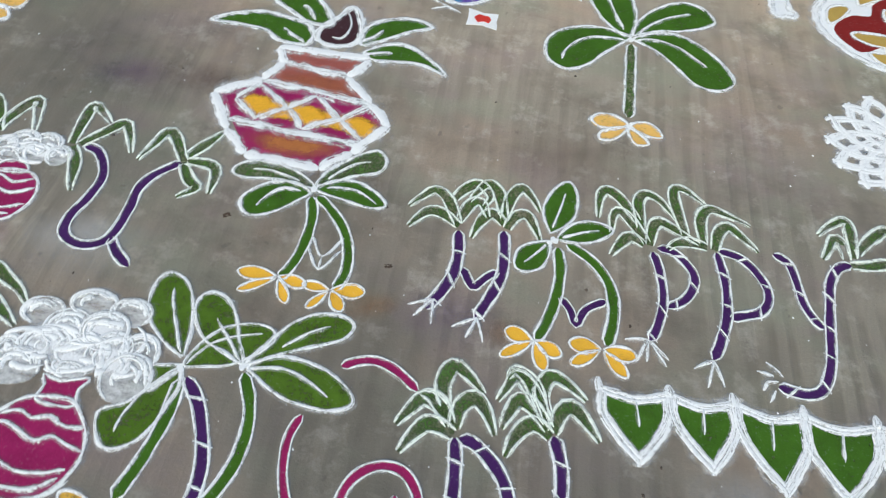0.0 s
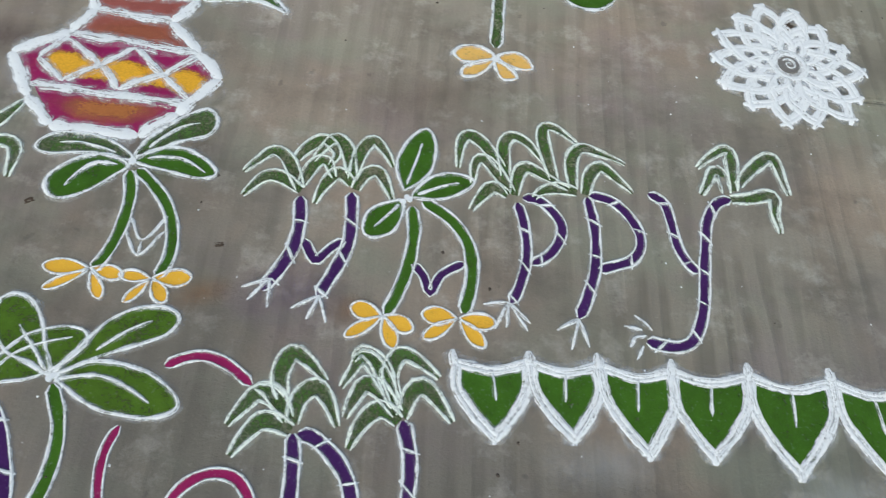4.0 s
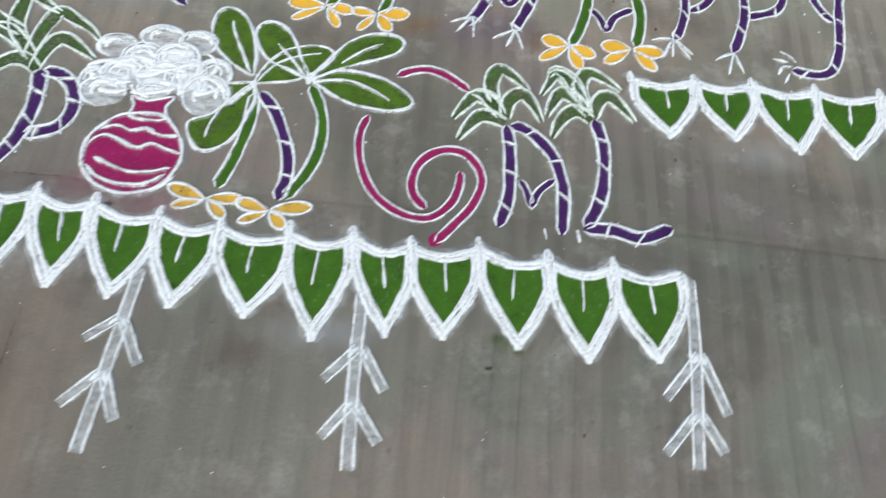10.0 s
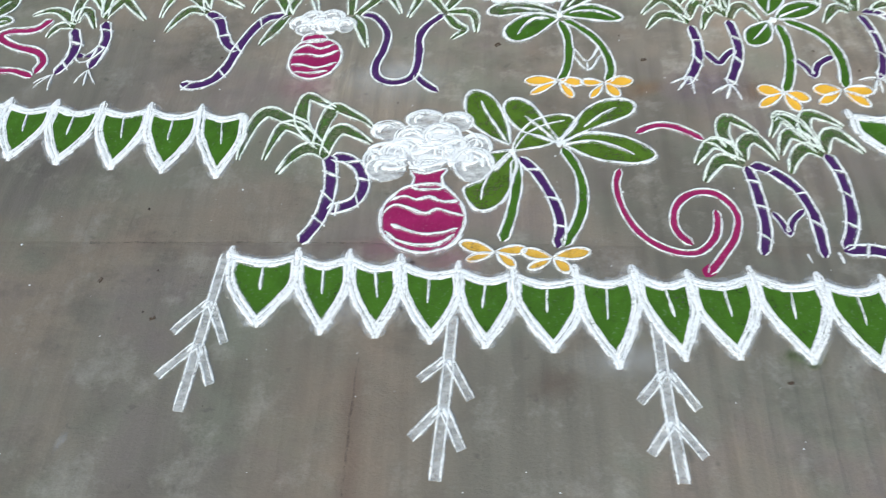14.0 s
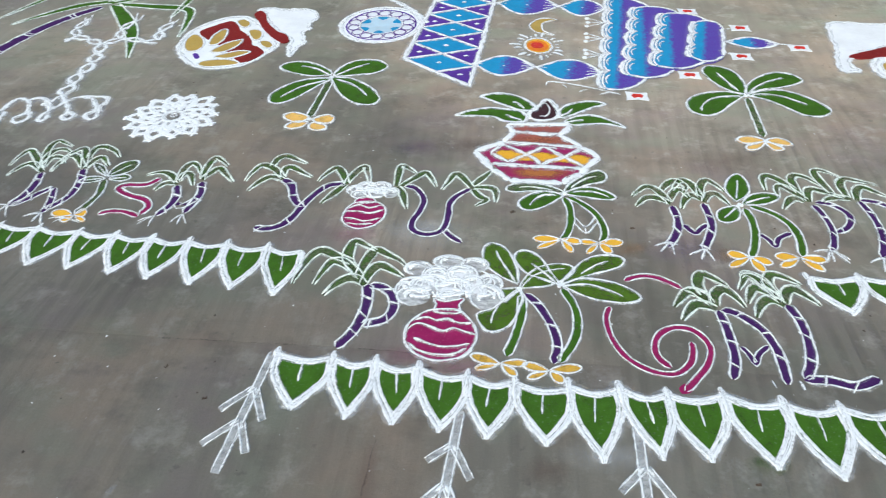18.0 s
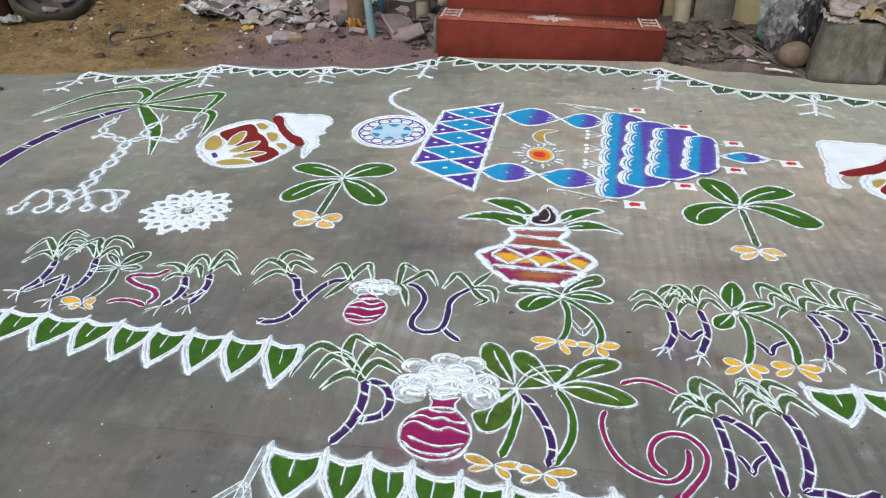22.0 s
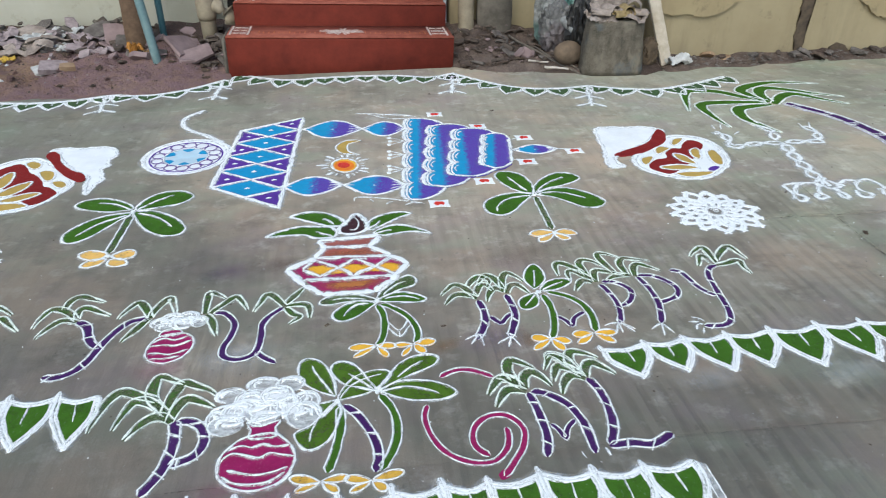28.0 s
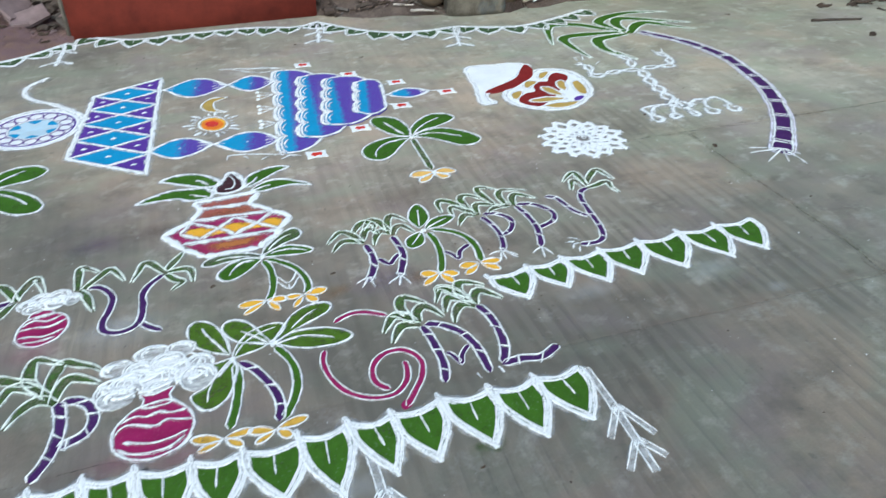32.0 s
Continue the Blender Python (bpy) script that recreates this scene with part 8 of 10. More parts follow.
twist(lamp2, 'arm', [(1.538, 2.107), (1.558, 2.193), (1.526, 2.250)], 0.019, 0.028)
twist(lamp2, 'arm', [(1.784, 2.091), (1.831, 2.201), (1.802, 2.319)], 0.019, 0.028)
twist(lamp2, 'arm', [(1.817, 2.045), (1.914, 2.054), (2.021, 2.023)], 0.021, 0.029)
twist(lamp2, 'arm', [(2.007, 2.064), (2.061, 2.164), (2.045, 2.259)], 0.019, 0.028)
lines(lamp2, 'flame', [[(1.555, 2.290), (1.564, 2.347)], [(1.586, 2.281), (1.617, 2.352)], [(1.785, 2.304), (1.775, 2.348)], [(1.831, 2.331), (1.827, 2.374)], [(2.039, 2.251), (2.048, 2.310)], [(2.076, 2.240), (2.117, 2.312)], [(1.615, 2.196), (1.668, 2.238)]], 0.012)
lines(lamp2, 'base', [[(1.505, 1.575), (1.550, 1.580), (1.620, 1.586), (1.674, 1.559), (1.703, 1.508), (1.764, 1.528)], [(1.505, 1.575), (1.504, 1.522), (1.519, 1.506)], [(1.517, 1.512), (1.487, 1.443), (1.499, 1.414), (1.539, 1.441), (1.532, 1.465), (1.513, 1.482), (1.561, 1.559), (1.617, 1.582)], [(1.615, 1.482), (1.587, 1.446), (1.597, 1.420), (1.633, 1.441), (1.625, 1.471), (1.640, 1.507), (1.706, 1.578), (1.747, 1.625)]], 0.03)
lines(lamp2, 'base', [[(1.736, 1.595), (1.752, 1.551), (1.781, 1.526)], [(1.701, 1.478), (1.698, 1.421), (1.725, 1.421), (1.730, 1.454), (1.716, 1.486), (1.750, 1.541), (1.821, 1.581), (1.866, 1.564)], [(1.797, 1.483), (1.775, 1.428), (1.811, 1.404), (1.841, 1.437), (1.817, 1.461), (1.818, 1.500), (1.859, 1.555), (1.923, 1.576), (1.938, 1.522), (1.938, 1.462)], [(1.919, 1.485), (1.896, 1.419), (1.923, 1.396), (1.955, 1.430), (1.931, 1.453)]], 0.03)
kolam = motif('star_kolam', 'white star-shaped powder kolam of overlapping petals', 'kolam', (1.085, 1.378), 'star kolams')
star_kolam(kolam, (1.087, 1.383), 0.192)
kolam = motif('star_kolam', 'white star-shaped powder kolam of overlapping petals', 'kolam', (-1.871, 1.375), 'star kolams')
star_kolam(kolam, (-1.874, 1.373), 0.192, 0.15)

# Two tall sugarcanes at both sides of the drawing.
tallcane = motif('tall_sugarcane', 'tall bent sugarcane in purple powder with long green leaves', 'rangoli sugarcane', (2.070, 1.451), 'tall sugarcanes')
cane(tallcane, [(1.796, 0.972), (1.941, 1.127), (2.053, 1.258), (2.163, 1.427), (2.261, 1.623), (2.318, 1.813), (2.366, 2.029), (2.357, 2.213), (2.321, 2.374), (2.255, 2.507), (2.180, 2.636)], 0.064, taper=0.28, line=0.012, ticks=0.17, slant=0.12, sleeve=True, double=True)
roots(tallcane, (1.826, 1.005), [(1.697, 1.058), (1.674, 1.017), (1.688, 0.928), (1.763, 0.896), (1.820, 0.856), (1.858, 0.934)], w=0.012)
blade(tallcane, [(2.095, 2.676), (1.977, 2.792), (1.889, 2.897), (1.747, 2.941), (1.665, 2.879), (1.551, 2.584)], 0.070, line=0.012, fill=GREEN)
blade(tallcane, [(2.082, 2.655), (1.897, 2.691), (1.721, 2.699), (1.655, 2.650), (1.640, 2.478), (1.650, 2.296)], 0.070, line=0.012, fill=GREEN)
blade(tallcane, [(2.085, 2.627), (1.949, 2.606), (1.848, 2.572), (1.801, 2.424), (1.838, 2.296), (1.879, 2.182)], 0.070, line=0.012, fill=GREEN)
blade(tallcane, [(2.068, 2.700), (2.043, 2.834), (2.043, 2.905), (2.158, 2.990), (2.361, 3.029), (2.612, 2.957)], 0.070, line=0.012, fill=GREEN)
blade(tallcane, [(2.102, 2.673), (2.125, 2.828), (2.207, 2.925), (2.329, 2.875), (2.463, 2.776), (2.603, 2.690)], 0.070, line=0.012, fill=GREEN)
blade(tallcane, [(2.108, 2.631), (2.231, 2.757), (2.336, 2.785), (2.435, 2.673), (2.549, 2.558)], 0.070, line=0.012, fill=GREEN)
tallcane = motif('tall_sugarcane', 'tall bent sugarcane in purple powder with long green leaves', 'rangoli sugarcane', (-3.000, 2.104), 'tall sugarcanes')
cane(tallcane, [(-2.935, 1.227), (-2.993, 1.413), (-3.019, 1.601), (-3.027, 1.772), (-3.022, 1.938), (-2.994, 2.105), (-2.947, 2.270), (-2.867, 2.422), (-2.787, 2.527)], 0.080, taper=0.40, line=0.013, ticks=0.24, slant=0.15, double=True)
blade(tallcane, [(-2.768, 2.610), (-2.806, 2.758), (-2.892, 2.847), (-2.983, 2.840), (-3.156, 2.700), (-3.284, 2.352)], 0.062, line=0.011, fill=GREEN)
blade(tallcane, [(-2.748, 2.592), (-2.801, 2.598), (-2.932, 2.539), (-3.049, 2.418), (-3.163, 2.275)], 0.055, line=0.011, fill=GREEN)
blade(tallcane, [(-2.758, 2.631), (-2.737, 2.870), (-2.671, 3.019), (-2.681, 3.088), (-2.858, 3.029), (-3.089, 2.865)], 0.060, line=0.011, fill=GREEN)
blade(tallcane, [(-2.738, 2.593), (-2.586, 2.694), (-2.463, 2.785), (-2.366, 2.813), (-2.335, 2.694), (-2.331, 2.478), (-2.333, 2.389)], 0.055, line=0.011, fill=GREEN)
blade(tallcane, [(-2.728, 2.575), (-2.487, 2.538), (-2.314, 2.515), (-2.250, 2.449), (-2.208, 2.282), (-2.184, 2.142)], 0.055, line=0.011, fill=GREEN)
blade(tallcane, [(-2.733, 2.565), (-2.553, 2.336), (-2.436, 2.158), (-2.328, 1.898)], 0.075, line=0.011, fill=GREEN)

# The long festoon along the far side.
farfestoon = motif('leaf_festoon', 'long festoon of small green powder leaves along the verge', 'rangoli festoon', (-1.888, 3.426))
small_festoon(farfestoon, [(-3.445, 3.166), (-3.179, 3.097), (-2.958, 3.134), (-2.754, 3.205), (-2.645, 3.373)])
small_festoon(farfestoon, [(-2.62, 3.4), (-2.372, 3.337), (-2.131, 3.326), (-1.916, 3.387), (-1.839, 3.416)])
small_festoon(farfestoon, [(-1.839, 3.416), (-1.606, 3.379), (-1.395, 3.465), (-1.195, 3.642)])
small_tassel(farfestoon, [(-3.443, 3.142), (-3.415, 2.956), (-3.426, 2.78)])
small_tassel(farfestoon, [(-2.639, 3.36), (-2.603, 3.155), (-2.551, 2.922)])
small_tassel(farfestoon, [(-1.867, 3.377), (-1.848, 3.234), (-1.824, 3.076)])
small_festoon(farfestoon, [(-1.107, 3.752), (-0.814, 3.585), (-0.555, 3.596), (-0.292, 3.594), (-0.065, 3.572), (0.156, 3.496), (0.32, 3.565)])
small_festoon(farfestoon, [(0.32, 3.565), (0.477, 3.366), (0.633, 3.216), (0.799, 3.141), (0.979, 3.125), (1.136, 3.148)])
small_festoon(farfestoon, [(1.136, 3.148), (1.328, 3.057), (1.535, 3.013), (1.794, 3.081), (2.104, 3.212)])
small_tassel(farfestoon, [(-1.201, 3.699), (-1.201, 3.483), (-1.211, 3.218)])
small_tassel(farfestoon, [(0.308, 3.512), (0.28, 3.309), (0.251, 3.122)])
small_tassel(farfestoon, [(1.106, 3.104), (1.075, 2.946), (1.029, 2.759)])
lines(farfestoon, 'cord', [[(-1.212, 3.701), (-1.109, 3.766)]], 0.016)

# Dust of the powders, spilt and smeared on the ground.
spill('smear of purple powder dust on the concrete', (-0.861, 1.201), 0.13, 0.07, 10, DUSTPURPLE)
spill('thin white powder dust on the concrete', (-0.754, 0.707), 0.16, 0.1, 0, DUSTWHITE)
spill('brown powder dust trodden into the concrete', (-0.28, 1.021), 0.14, 0.1, 30, DUSTRED)
spill('orange powder dust beside the yellow roots', (0.124, 0.663), 0.06, 0.04, 0, DUSTORANGE)
spill('orange powder dust beside the yellow roots', (-0.153, 0.674), 0.07, 0.04, 20, DUSTORANGE)
spill('green powder dust beside a plantain stem', (-0.292, 0.939), 0.06, 0.07, 20, DUSTGREEN)
spill('brown powder dust trodden into the concrete', (0.23, 1.172), 0.22, 0.12, 10, DUSTRED)
spill('pink powder dust under the magenta pot', (-0.729, 0.219), 0.12, 0.05, 0, DUSTPINK)
spill('green powder dust beside a plantain stem', (-0.527, 0.432), 0.06, 0.06, 0, DUSTGREEN)
spill('pink powder dust under the magenta pot', (-0.614, 0.19), 0.1, 0.05, 0, DUSTPINK)
spill('pink powder dust under the small pot', (-0.984, 0.688), 0.11, 0.05, 0, DUSTPINK)
spill('thin white powder dust on the concrete', (-0.787, 0.726), 0.14, 0.06, 0, DUSTWHITE)
spill('thin white powder dust below the leaf tips', (1, 0.394), 0.14, 0.06, 0, DUSTWHITE)
spill('thin white powder dust below the leaf tips', (0.585, 0.421), 0.14, 0.06, 0, DUSTWHITE)
spill('thin white powder dust below the leaf tips', (-0.249, -0.027), 0.15, 0.05, 0, DUSTWHITE)
spill('thin white powder dust below the leaf tips', (-0.78, 0.073), 0.16, 0.05, 0, DUSTWHITE)
spill('thin white powder dust on the concrete', (-0.19, 2.016), 0.14, 0.07, 0, DUSTWHITE)
spill('smear of purple powder dust on the concrete', (0.017, 0.685), 0.15, 0.09, 0, DUSTPURPLE)
spill('brown powder dust trodden into the concrete', (-0.666, 1.219), 0.14, 0.07, 0, DUSTRED)
spill('brown crumbly stain on the concrete', (-0.403, -0.078), 0.07, 0.05, 0, DUSTRED)
spill('pinch of green powder on the concrete', (0.046, -0.011), 0.016, 0.012, 0, DUSTGREEN)
spill('pinch of green powder on the concrete', (0.084, -0.031), 0.014, 0.016, 0, DUSTGREEN)
spill('green powder dust below the leaves', (0.069, -0.017), 0.06, 0.03, 0, DUSTGREEN)
spill('pale lime stain on the concrete', (1.13, 0.246), 0.05, 0.035, 0, DUSTWHITE)
spill('pale lime stain on the concrete', (1.094, 0.522), 0.04, 0.03, 0, DUSTWHITE)
spill('brown stain on the concrete', (1.395, 0.23), 0.03, 0.02, 0, DUSTRED)
LITTER = []
LITTER.append((1.581, 1.127, 0.03, 70, 0))
LITTER.append((1.641, 0.65, 0.014, 10, 1))
LITTER.append((1.108, 1.511, 0.03, 40, 2))
LITTER.append((0.034, -0.066, 0.012, 0, 3))
LITTER.append((-0.503, 0.832, 0.016, 30, 4))
LITTER.append((0.43, 2.771, 0.02, 15, 5))
LITTER.append((1.485, 1.512, 0.02, 50, 6))
LITTER.append((0.108, 3.135, 0.016, 0, 7))
LITTER.append((-1.213, 0.047, 0.012, 20, 8))
LITTER.append((-1.348, 0.134, 0.012, 60, 9))
LITTER.append((-0.139, 0.775, 0.016, 10, 10))
spill('small brown stain on the concrete', (1.61, 0.805), 0.035, 0.025, 20, DUSTRED)
spill('dried white sprig of powder on the concrete', (-1.323, -0.207), 0.03, 0.012, 70, DUSTWHITE)

# ---- things along the verge ----


def rock_mesh(size, seed, squash=0.7, rough=0.35, cuts=2, flat=True):
    """A broken stone: the hull of scattered points; or, not flat, a rounded boulder."""
    bm = bmesh.new()
    if flat:
        rnd = random.Random(seed)
        for _ in range(13):
            d = Vector((rnd.gauss(0, 1), rnd.gauss(0, 1), rnd.gauss(0, 1))).normalized() * rnd.uniform(0.36, 0.56)
            bm.verts.new((d.x * size[0], d.y * size[1], d.z * size[2] * squash))
        r = bmesh.ops.convex_hull(bm, input=bm.verts[:])
        bmesh.ops.delete(bm, geom=[v for v in bm.verts if not v.link_faces], context="VERTS")
        bmesh.ops.recalc_face_normals(bm, faces=bm.faces[:])
        return finish(bm, "rock", flat=True)
    bmesh.ops.create_icosphere(bm, subdivisions=cuts, radius=0.5)
    off = Vector((seed * 3.1, seed * 1.7, seed * 0.9))
    for v in bm.verts:
        n = noise.noise(v.co * 1.6 + off) + 0.5 * noise.noise(v.co * 4 + off)
        v.co *= 1 + rough * n
        v.co = Vector((v.co.x * size[0], v.co.y * size[1], v.co.z * size[2] * squash))
    return finish(bm, "rock", flat=flat)


def rock(name, at, size, mat, label, category, seed, turn=0, group="", squash=0.7, rough=0.35, flat=True, sink=0.25):
    ob = solid(name, rock_mesh(size, seed, squash, rough, 2 if flat else 3, flat), mat, label, category, group)
    z = earth_z(*at) if at[1] > 3.3 and not -1.17 < at[0] < 0.36 else 0.0
    ob.matrix_world = pose(at[0], at[1], max(0.0, z) + size[2] * squash * (0.5 - sink), 0, 0, turn)
    return ob


def tube(points, radii, sides=12, wobble=0.0, seed=0):
    """A round bar through the points, closed at both ends."""
    bm = bmesh.new()
    rings = []
    pts = [Vector(p) for p in points]
    for i, (p, r) in enumerate(zip(pts, radii)):
        d = (pts[min(i + 1, len(pts) - 1)] - pts[max(i - 1, 0)]).normalized()
        a = d.orthogonal().normalized() if abs(d.z) < 0.9 else Vector((1, 0, 0)).cross(d).normalized()
        b = d.cross(a)
        ring = []
        for k in range(sides):
            t = k * math.tau / sides
            rr = r * (1 + wobble * noise.noise((math.cos(t) * 1.3 + seed, math.sin(t) * 1.3, p.z * 6)))
            ring.append(bm.verts.new(p + a * rr * math.cos(t) + b * rr * math.sin(t)))
        rings.append(ring)
    for r0, r1 in zip(rings, rings[1:]):
        for k in range(sides):
            bm.faces.new((r0[k], r0[(k + 1) % sides], r1[(k + 1) % sides], r1[k]))
    bm.faces.new(rings[0][::-1])
    bm.faces.new(rings[-1])
    bmesh.ops.recalc_face_normals(bm, faces=bm.faces[:])
    return bm


def pole(name, a, b, r0, r1, mat, label, category, wobble=0.0, steps=8, seed=0):
    a, b = Vector(a), Vector(b)
    pts = [a.lerp(b, i / steps) + Vector((noise.noise((i * 0.7, seed, 0)), noise.noise((i * 0.7, seed, 4)), 0)) * wobble * 0.1 for i in range(steps + 1)]
    bm = tube(pts, [r0 + (r1 - r0) * i / steps for i in range(steps + 1)], 12, wobble, seed)
    return solid(name, finish(bm, name), mat, label, category)


# Posts and pipes beside the steps.
def square_post():
    bm = bmesh.new()
    box(bm, -0.072, 0.072, -0.055, 0.055, -0.08, 1.7, 0.008)
    bmesh.ops.subdivide_edges(bm, edges=[e for e in bm.edges if e.calc_length() > 0.5], cuts=14)
    ob = solid("wooden_post", finish(bm, "post", 0.010, 9), WOODPOST, "weathered brown wooden post standing in the rubble", "post")
    ob.matrix_world = pose(-1.85, 4.22, 0.10, 1, 2.0, 12)


square_post()
pole("painted_pipe", (-1.653, 3.885, 0.0), (-1.75, 3.95, 0.95), 0.030, 0.030, TEAL, "chipped pale teal painted pipe leaning by the post", "pipe")
pole("painted_pipe", (-1.70, 4.35, 0.05), (-1.675, 4.36, 1.3), 0.024, 0.024, DARKTEAL, "dark teal painted pipe standing behind the pale one", "pipe")


def drain_pipe():
    root = new("drain_pipe")
    root.location = (-1.36, 4.30, 0.06)
    tagged(root, "dusty drain pipe with an elbow beside the steps", "pipe")
    bm = tube([(0, 0, -0.05), (0, 0, 0.25), (0, 0, 1.2)], [0.055] * 3, 16)
    solid("pipe", finish(bm, "pipe"), PIPECLAY, parent=root)
    bm = tube([(0, 0, 0.20), (0, 0, 0.23), (0, 0, 0.36), (0, 0, 0.39)], [0.060, 0.068, 0.068, 0.060], 16)
    solid("socket", finish(bm, "socket"), PIPECLAY, parent=root)
    bm = tube([(0.0, 0, 0.29), (0.07, 0, 0.29), (0.11, 0, 0.285), (0.15, 0, 0.26), (0.17, 0, 0.22), (0.17, 0, 0.17)], [0.045, 0.05, 0.052, 0.052, 0.052, 0.055], 16)
    solid("elbow", finish(bm, "elbow"), PIPECLAY, parent=root)


drain_pipe()


def broken_slab(at, size, turn, tilt, roll, mat, label, seed):
    rnd = random.Random(seed)
    bm = bmesh.new()
    k = 6
    ring = [(size[0] * 0.5 * math.copysign(abs(math.cos(a)) ** 0.35, math.cos(a)) * rnd.uniform(0.8, 1.1), size[1] * 0.5 * math.copysign(abs(math.sin(a)) ** 0.35, math.sin(a)) * rnd.uniform(0.75, 1.15)) for a in (0.5 + i * math.tau / k for i in range(k))]
    f = bm.faces.new([bm.verts.new((x, y, 0)) for x, y in ring])
    r = bmesh.ops.extrude_face_region(bm, geom=[f])
    bmesh.ops.translate(bm, vec=(0, 0, size[2]), verts=[e for e in r["geom"] if isinstance(e, bmesh.types.BMVert)])
    bmesh.ops.recalc_face_normals(bm, faces=bm.faces[:])
    bmesh.ops.bevel(bm, geom=bm.edges[:], offset=0.0015, segments=1, affect="EDGES")
    ob = solid("rubble_piece", finish(bm, "slab", 0.003, 30, True), mat, label, "rubble", "broken slabs")
    ob.matrix_world = pose(at[0], at[1], earth_z(at[0], at[1]) + at[2], tilt, roll, turn)


broken_slab((-1.50, 4.02, 0.07), (0.27, 0.24, 0.022), 58, 36, 14, PINKSTONE, "broken pinkish floor slab propped on rubble", 1)
broken_slab((-1.41, 3.92, 0.04), (0.24, 0.15, 0.022), 28, 26, -8, PINKSTONE, "broken pinkish floor slab lying on rubble", 2)
broken_slab((-1.46, 3.84, 0.0), (0.11, 0.06, 0.02), 10, 6, 3, PINKSTONE, "small pale chip of floor slab", 3)
broken_slab((-2.29, 3.80, 0.012), (0.20, 0.13, 0.04), 25, 24, 8, DUSTYPAPER, "broken brick piece with a dusty pinkish face", 4)
broken_slab((-2.20, 3.765, 0.0), (0.10, 0.06, 0.045), 25, 14, 8, TANSTONE, "broken tan brick chip on the sand", 14)
broken_slab((-2.375, 3.785, 0.02), (0.10, 0.08, 0.02), 35, 34, 4, WHITEPLASTIC, "small whitewashed plaster chip", 5)
broken_slab((-2.15, 4.36, 0.06), (0.20, 0.15, 0.03), 50, 20, -12, STONE, "grey slab fragment in the rubble heap", 6)
broken_slab((-2.02, 4.30, 0.07), (0.16, 0.20, 0.03), 10, 55, 5, PINKSTONE, "purplish slab fragment standing on edge", 7)
broken_slab((-2.62, 4.42, 0.05), (0.20, 0.15, 0.025), -30, 18, 14, PAPER, "pale cement-bag scrap on the heap", 8)


def scrap(name, at, size, turn, mat, label, seed, lift=0.02):
    """A crumpled sheet of paper or plastic with a little thickness."""
    bm = bmesh.new()
    bmesh.ops.create_grid(bm, x_segments=20, y_segments=15, size=0.5)
    off = Vector((seed * 2.3, seed * 5.1, 0))
    for v in bm.verts:
        p = v.co * 3 + off
        v.co = Vector((v.co.x * size[0] * (1 + 0.3 * noise.noise(p)), v.co.y * size[1] * (1 + 0.3 * noise.noise(p + Vector((4, 0, 0)))), (0.5 + noise.noise(p * 0.8)) * size[2] + (0.5 * abs(noise.noise(p * 1.7)) + 0.16 * abs(noise.noise(p * 3.6)) + 0.05 * noise.noise(p * 8)) * size[2]))
    r = bmesh.ops.extrude_face_region(bm, geom=bm.faces[:])
    bmesh.ops.translate(bm, vec=(0, 0, 0.003), verts=[e for e in r["geom"] if isinstance(e, bmesh.types.BMVert)])
    bmesh.ops.recalc_face_normals(bm, faces=bm.faces[:])
    low = min(v.co.z for v in bm.verts)
    ob = solid(name, finish(bm, name, flat=True), mat, label, "litter")
    z = earth_z(*at) if at[1] > 3.3 else 0.0
    ob.matrix_world = pose(at[0], at[1], z - low - 0.004, 0, 0, turn)
    return ob


scrap("paper_scrap", (-2.85, 4.52), (0.30, 0.18, 0.035), 10, DUSTYPAPER, "crumpled grey-white paper scrap on the rubble", 1)
scrap("plastic_scrap", (-2.60, 4.55), (0.26, 0.20, 0.045), 50, WHITEPLASTIC, "crumpled dirty white plastic in the rubble", 2)
scrap("plastic_scrap", (-2.42, 4.50), (0.22, 0.14, 0.040), -20, WHITEPLASTIC, "crumpled dirty white plastic in the rubble", 3)
scrap("paper_scrap", (-3.05, 4.60), (0.16, 0.10, 0.05), 70, WHITEPLASTIC, "torn white paper at the foot of the wall", 4)
scrap("leaf_litter", (-2.66, 4.03), (0.085, 0.05, 0.03), 30, plain("yellow_dry_leaf", (0.52, 0.36, 0.06), (0.40, 0.24, 0.04), 30), "fallen yellow leaf on the sand", 5)
scrap("leaf_litter", (-1.83, 4.06), (0.10, 0.08, 0.09), 60, plain("orange_dry_leaf", (0.42, 0.20, 0.04), (0.30, 0.13, 0.03), 30), "crumpled orange leaf against the post", 6)
scrap("plastic_scrap", (1.87, 3.43), (0.17, 0.09, 0.05), 5, WHITEPLASTIC, "scrap of white plastic wrapped round the pole's foot", 7)
scrap("paper_scrap", (3.95, 3.52), (0.10, 0.04, 0.02), 12, WHITEPLASTIC, "flat white paper scrap by the wall", 8)


def rubble_field(count, x0, x1, y0, y1, small, large, kinds, label, seed):
    """Broken flat pieces heaped on one another at all angles."""
    rnd = random.Random(seed)
    for n in range(count):
        x, y = rnd.uniform(x0, x1), rnd.uniform(y0, y1)
        s = small + (large - small) * rnd.random() ** 1.6
        broken_slab((x, y, rnd.uniform(-0.015, 0.03)), (s, s * rnd.uniform(0.5, 1.0), min(0.035, s * rnd.uniform(0.12, 0.30))), rnd.uniform(0, 360), rnd.uniform(-20, 45), rnd.uniform(-30, 30), rnd.choice(kinds), label, seed * 100 + n)


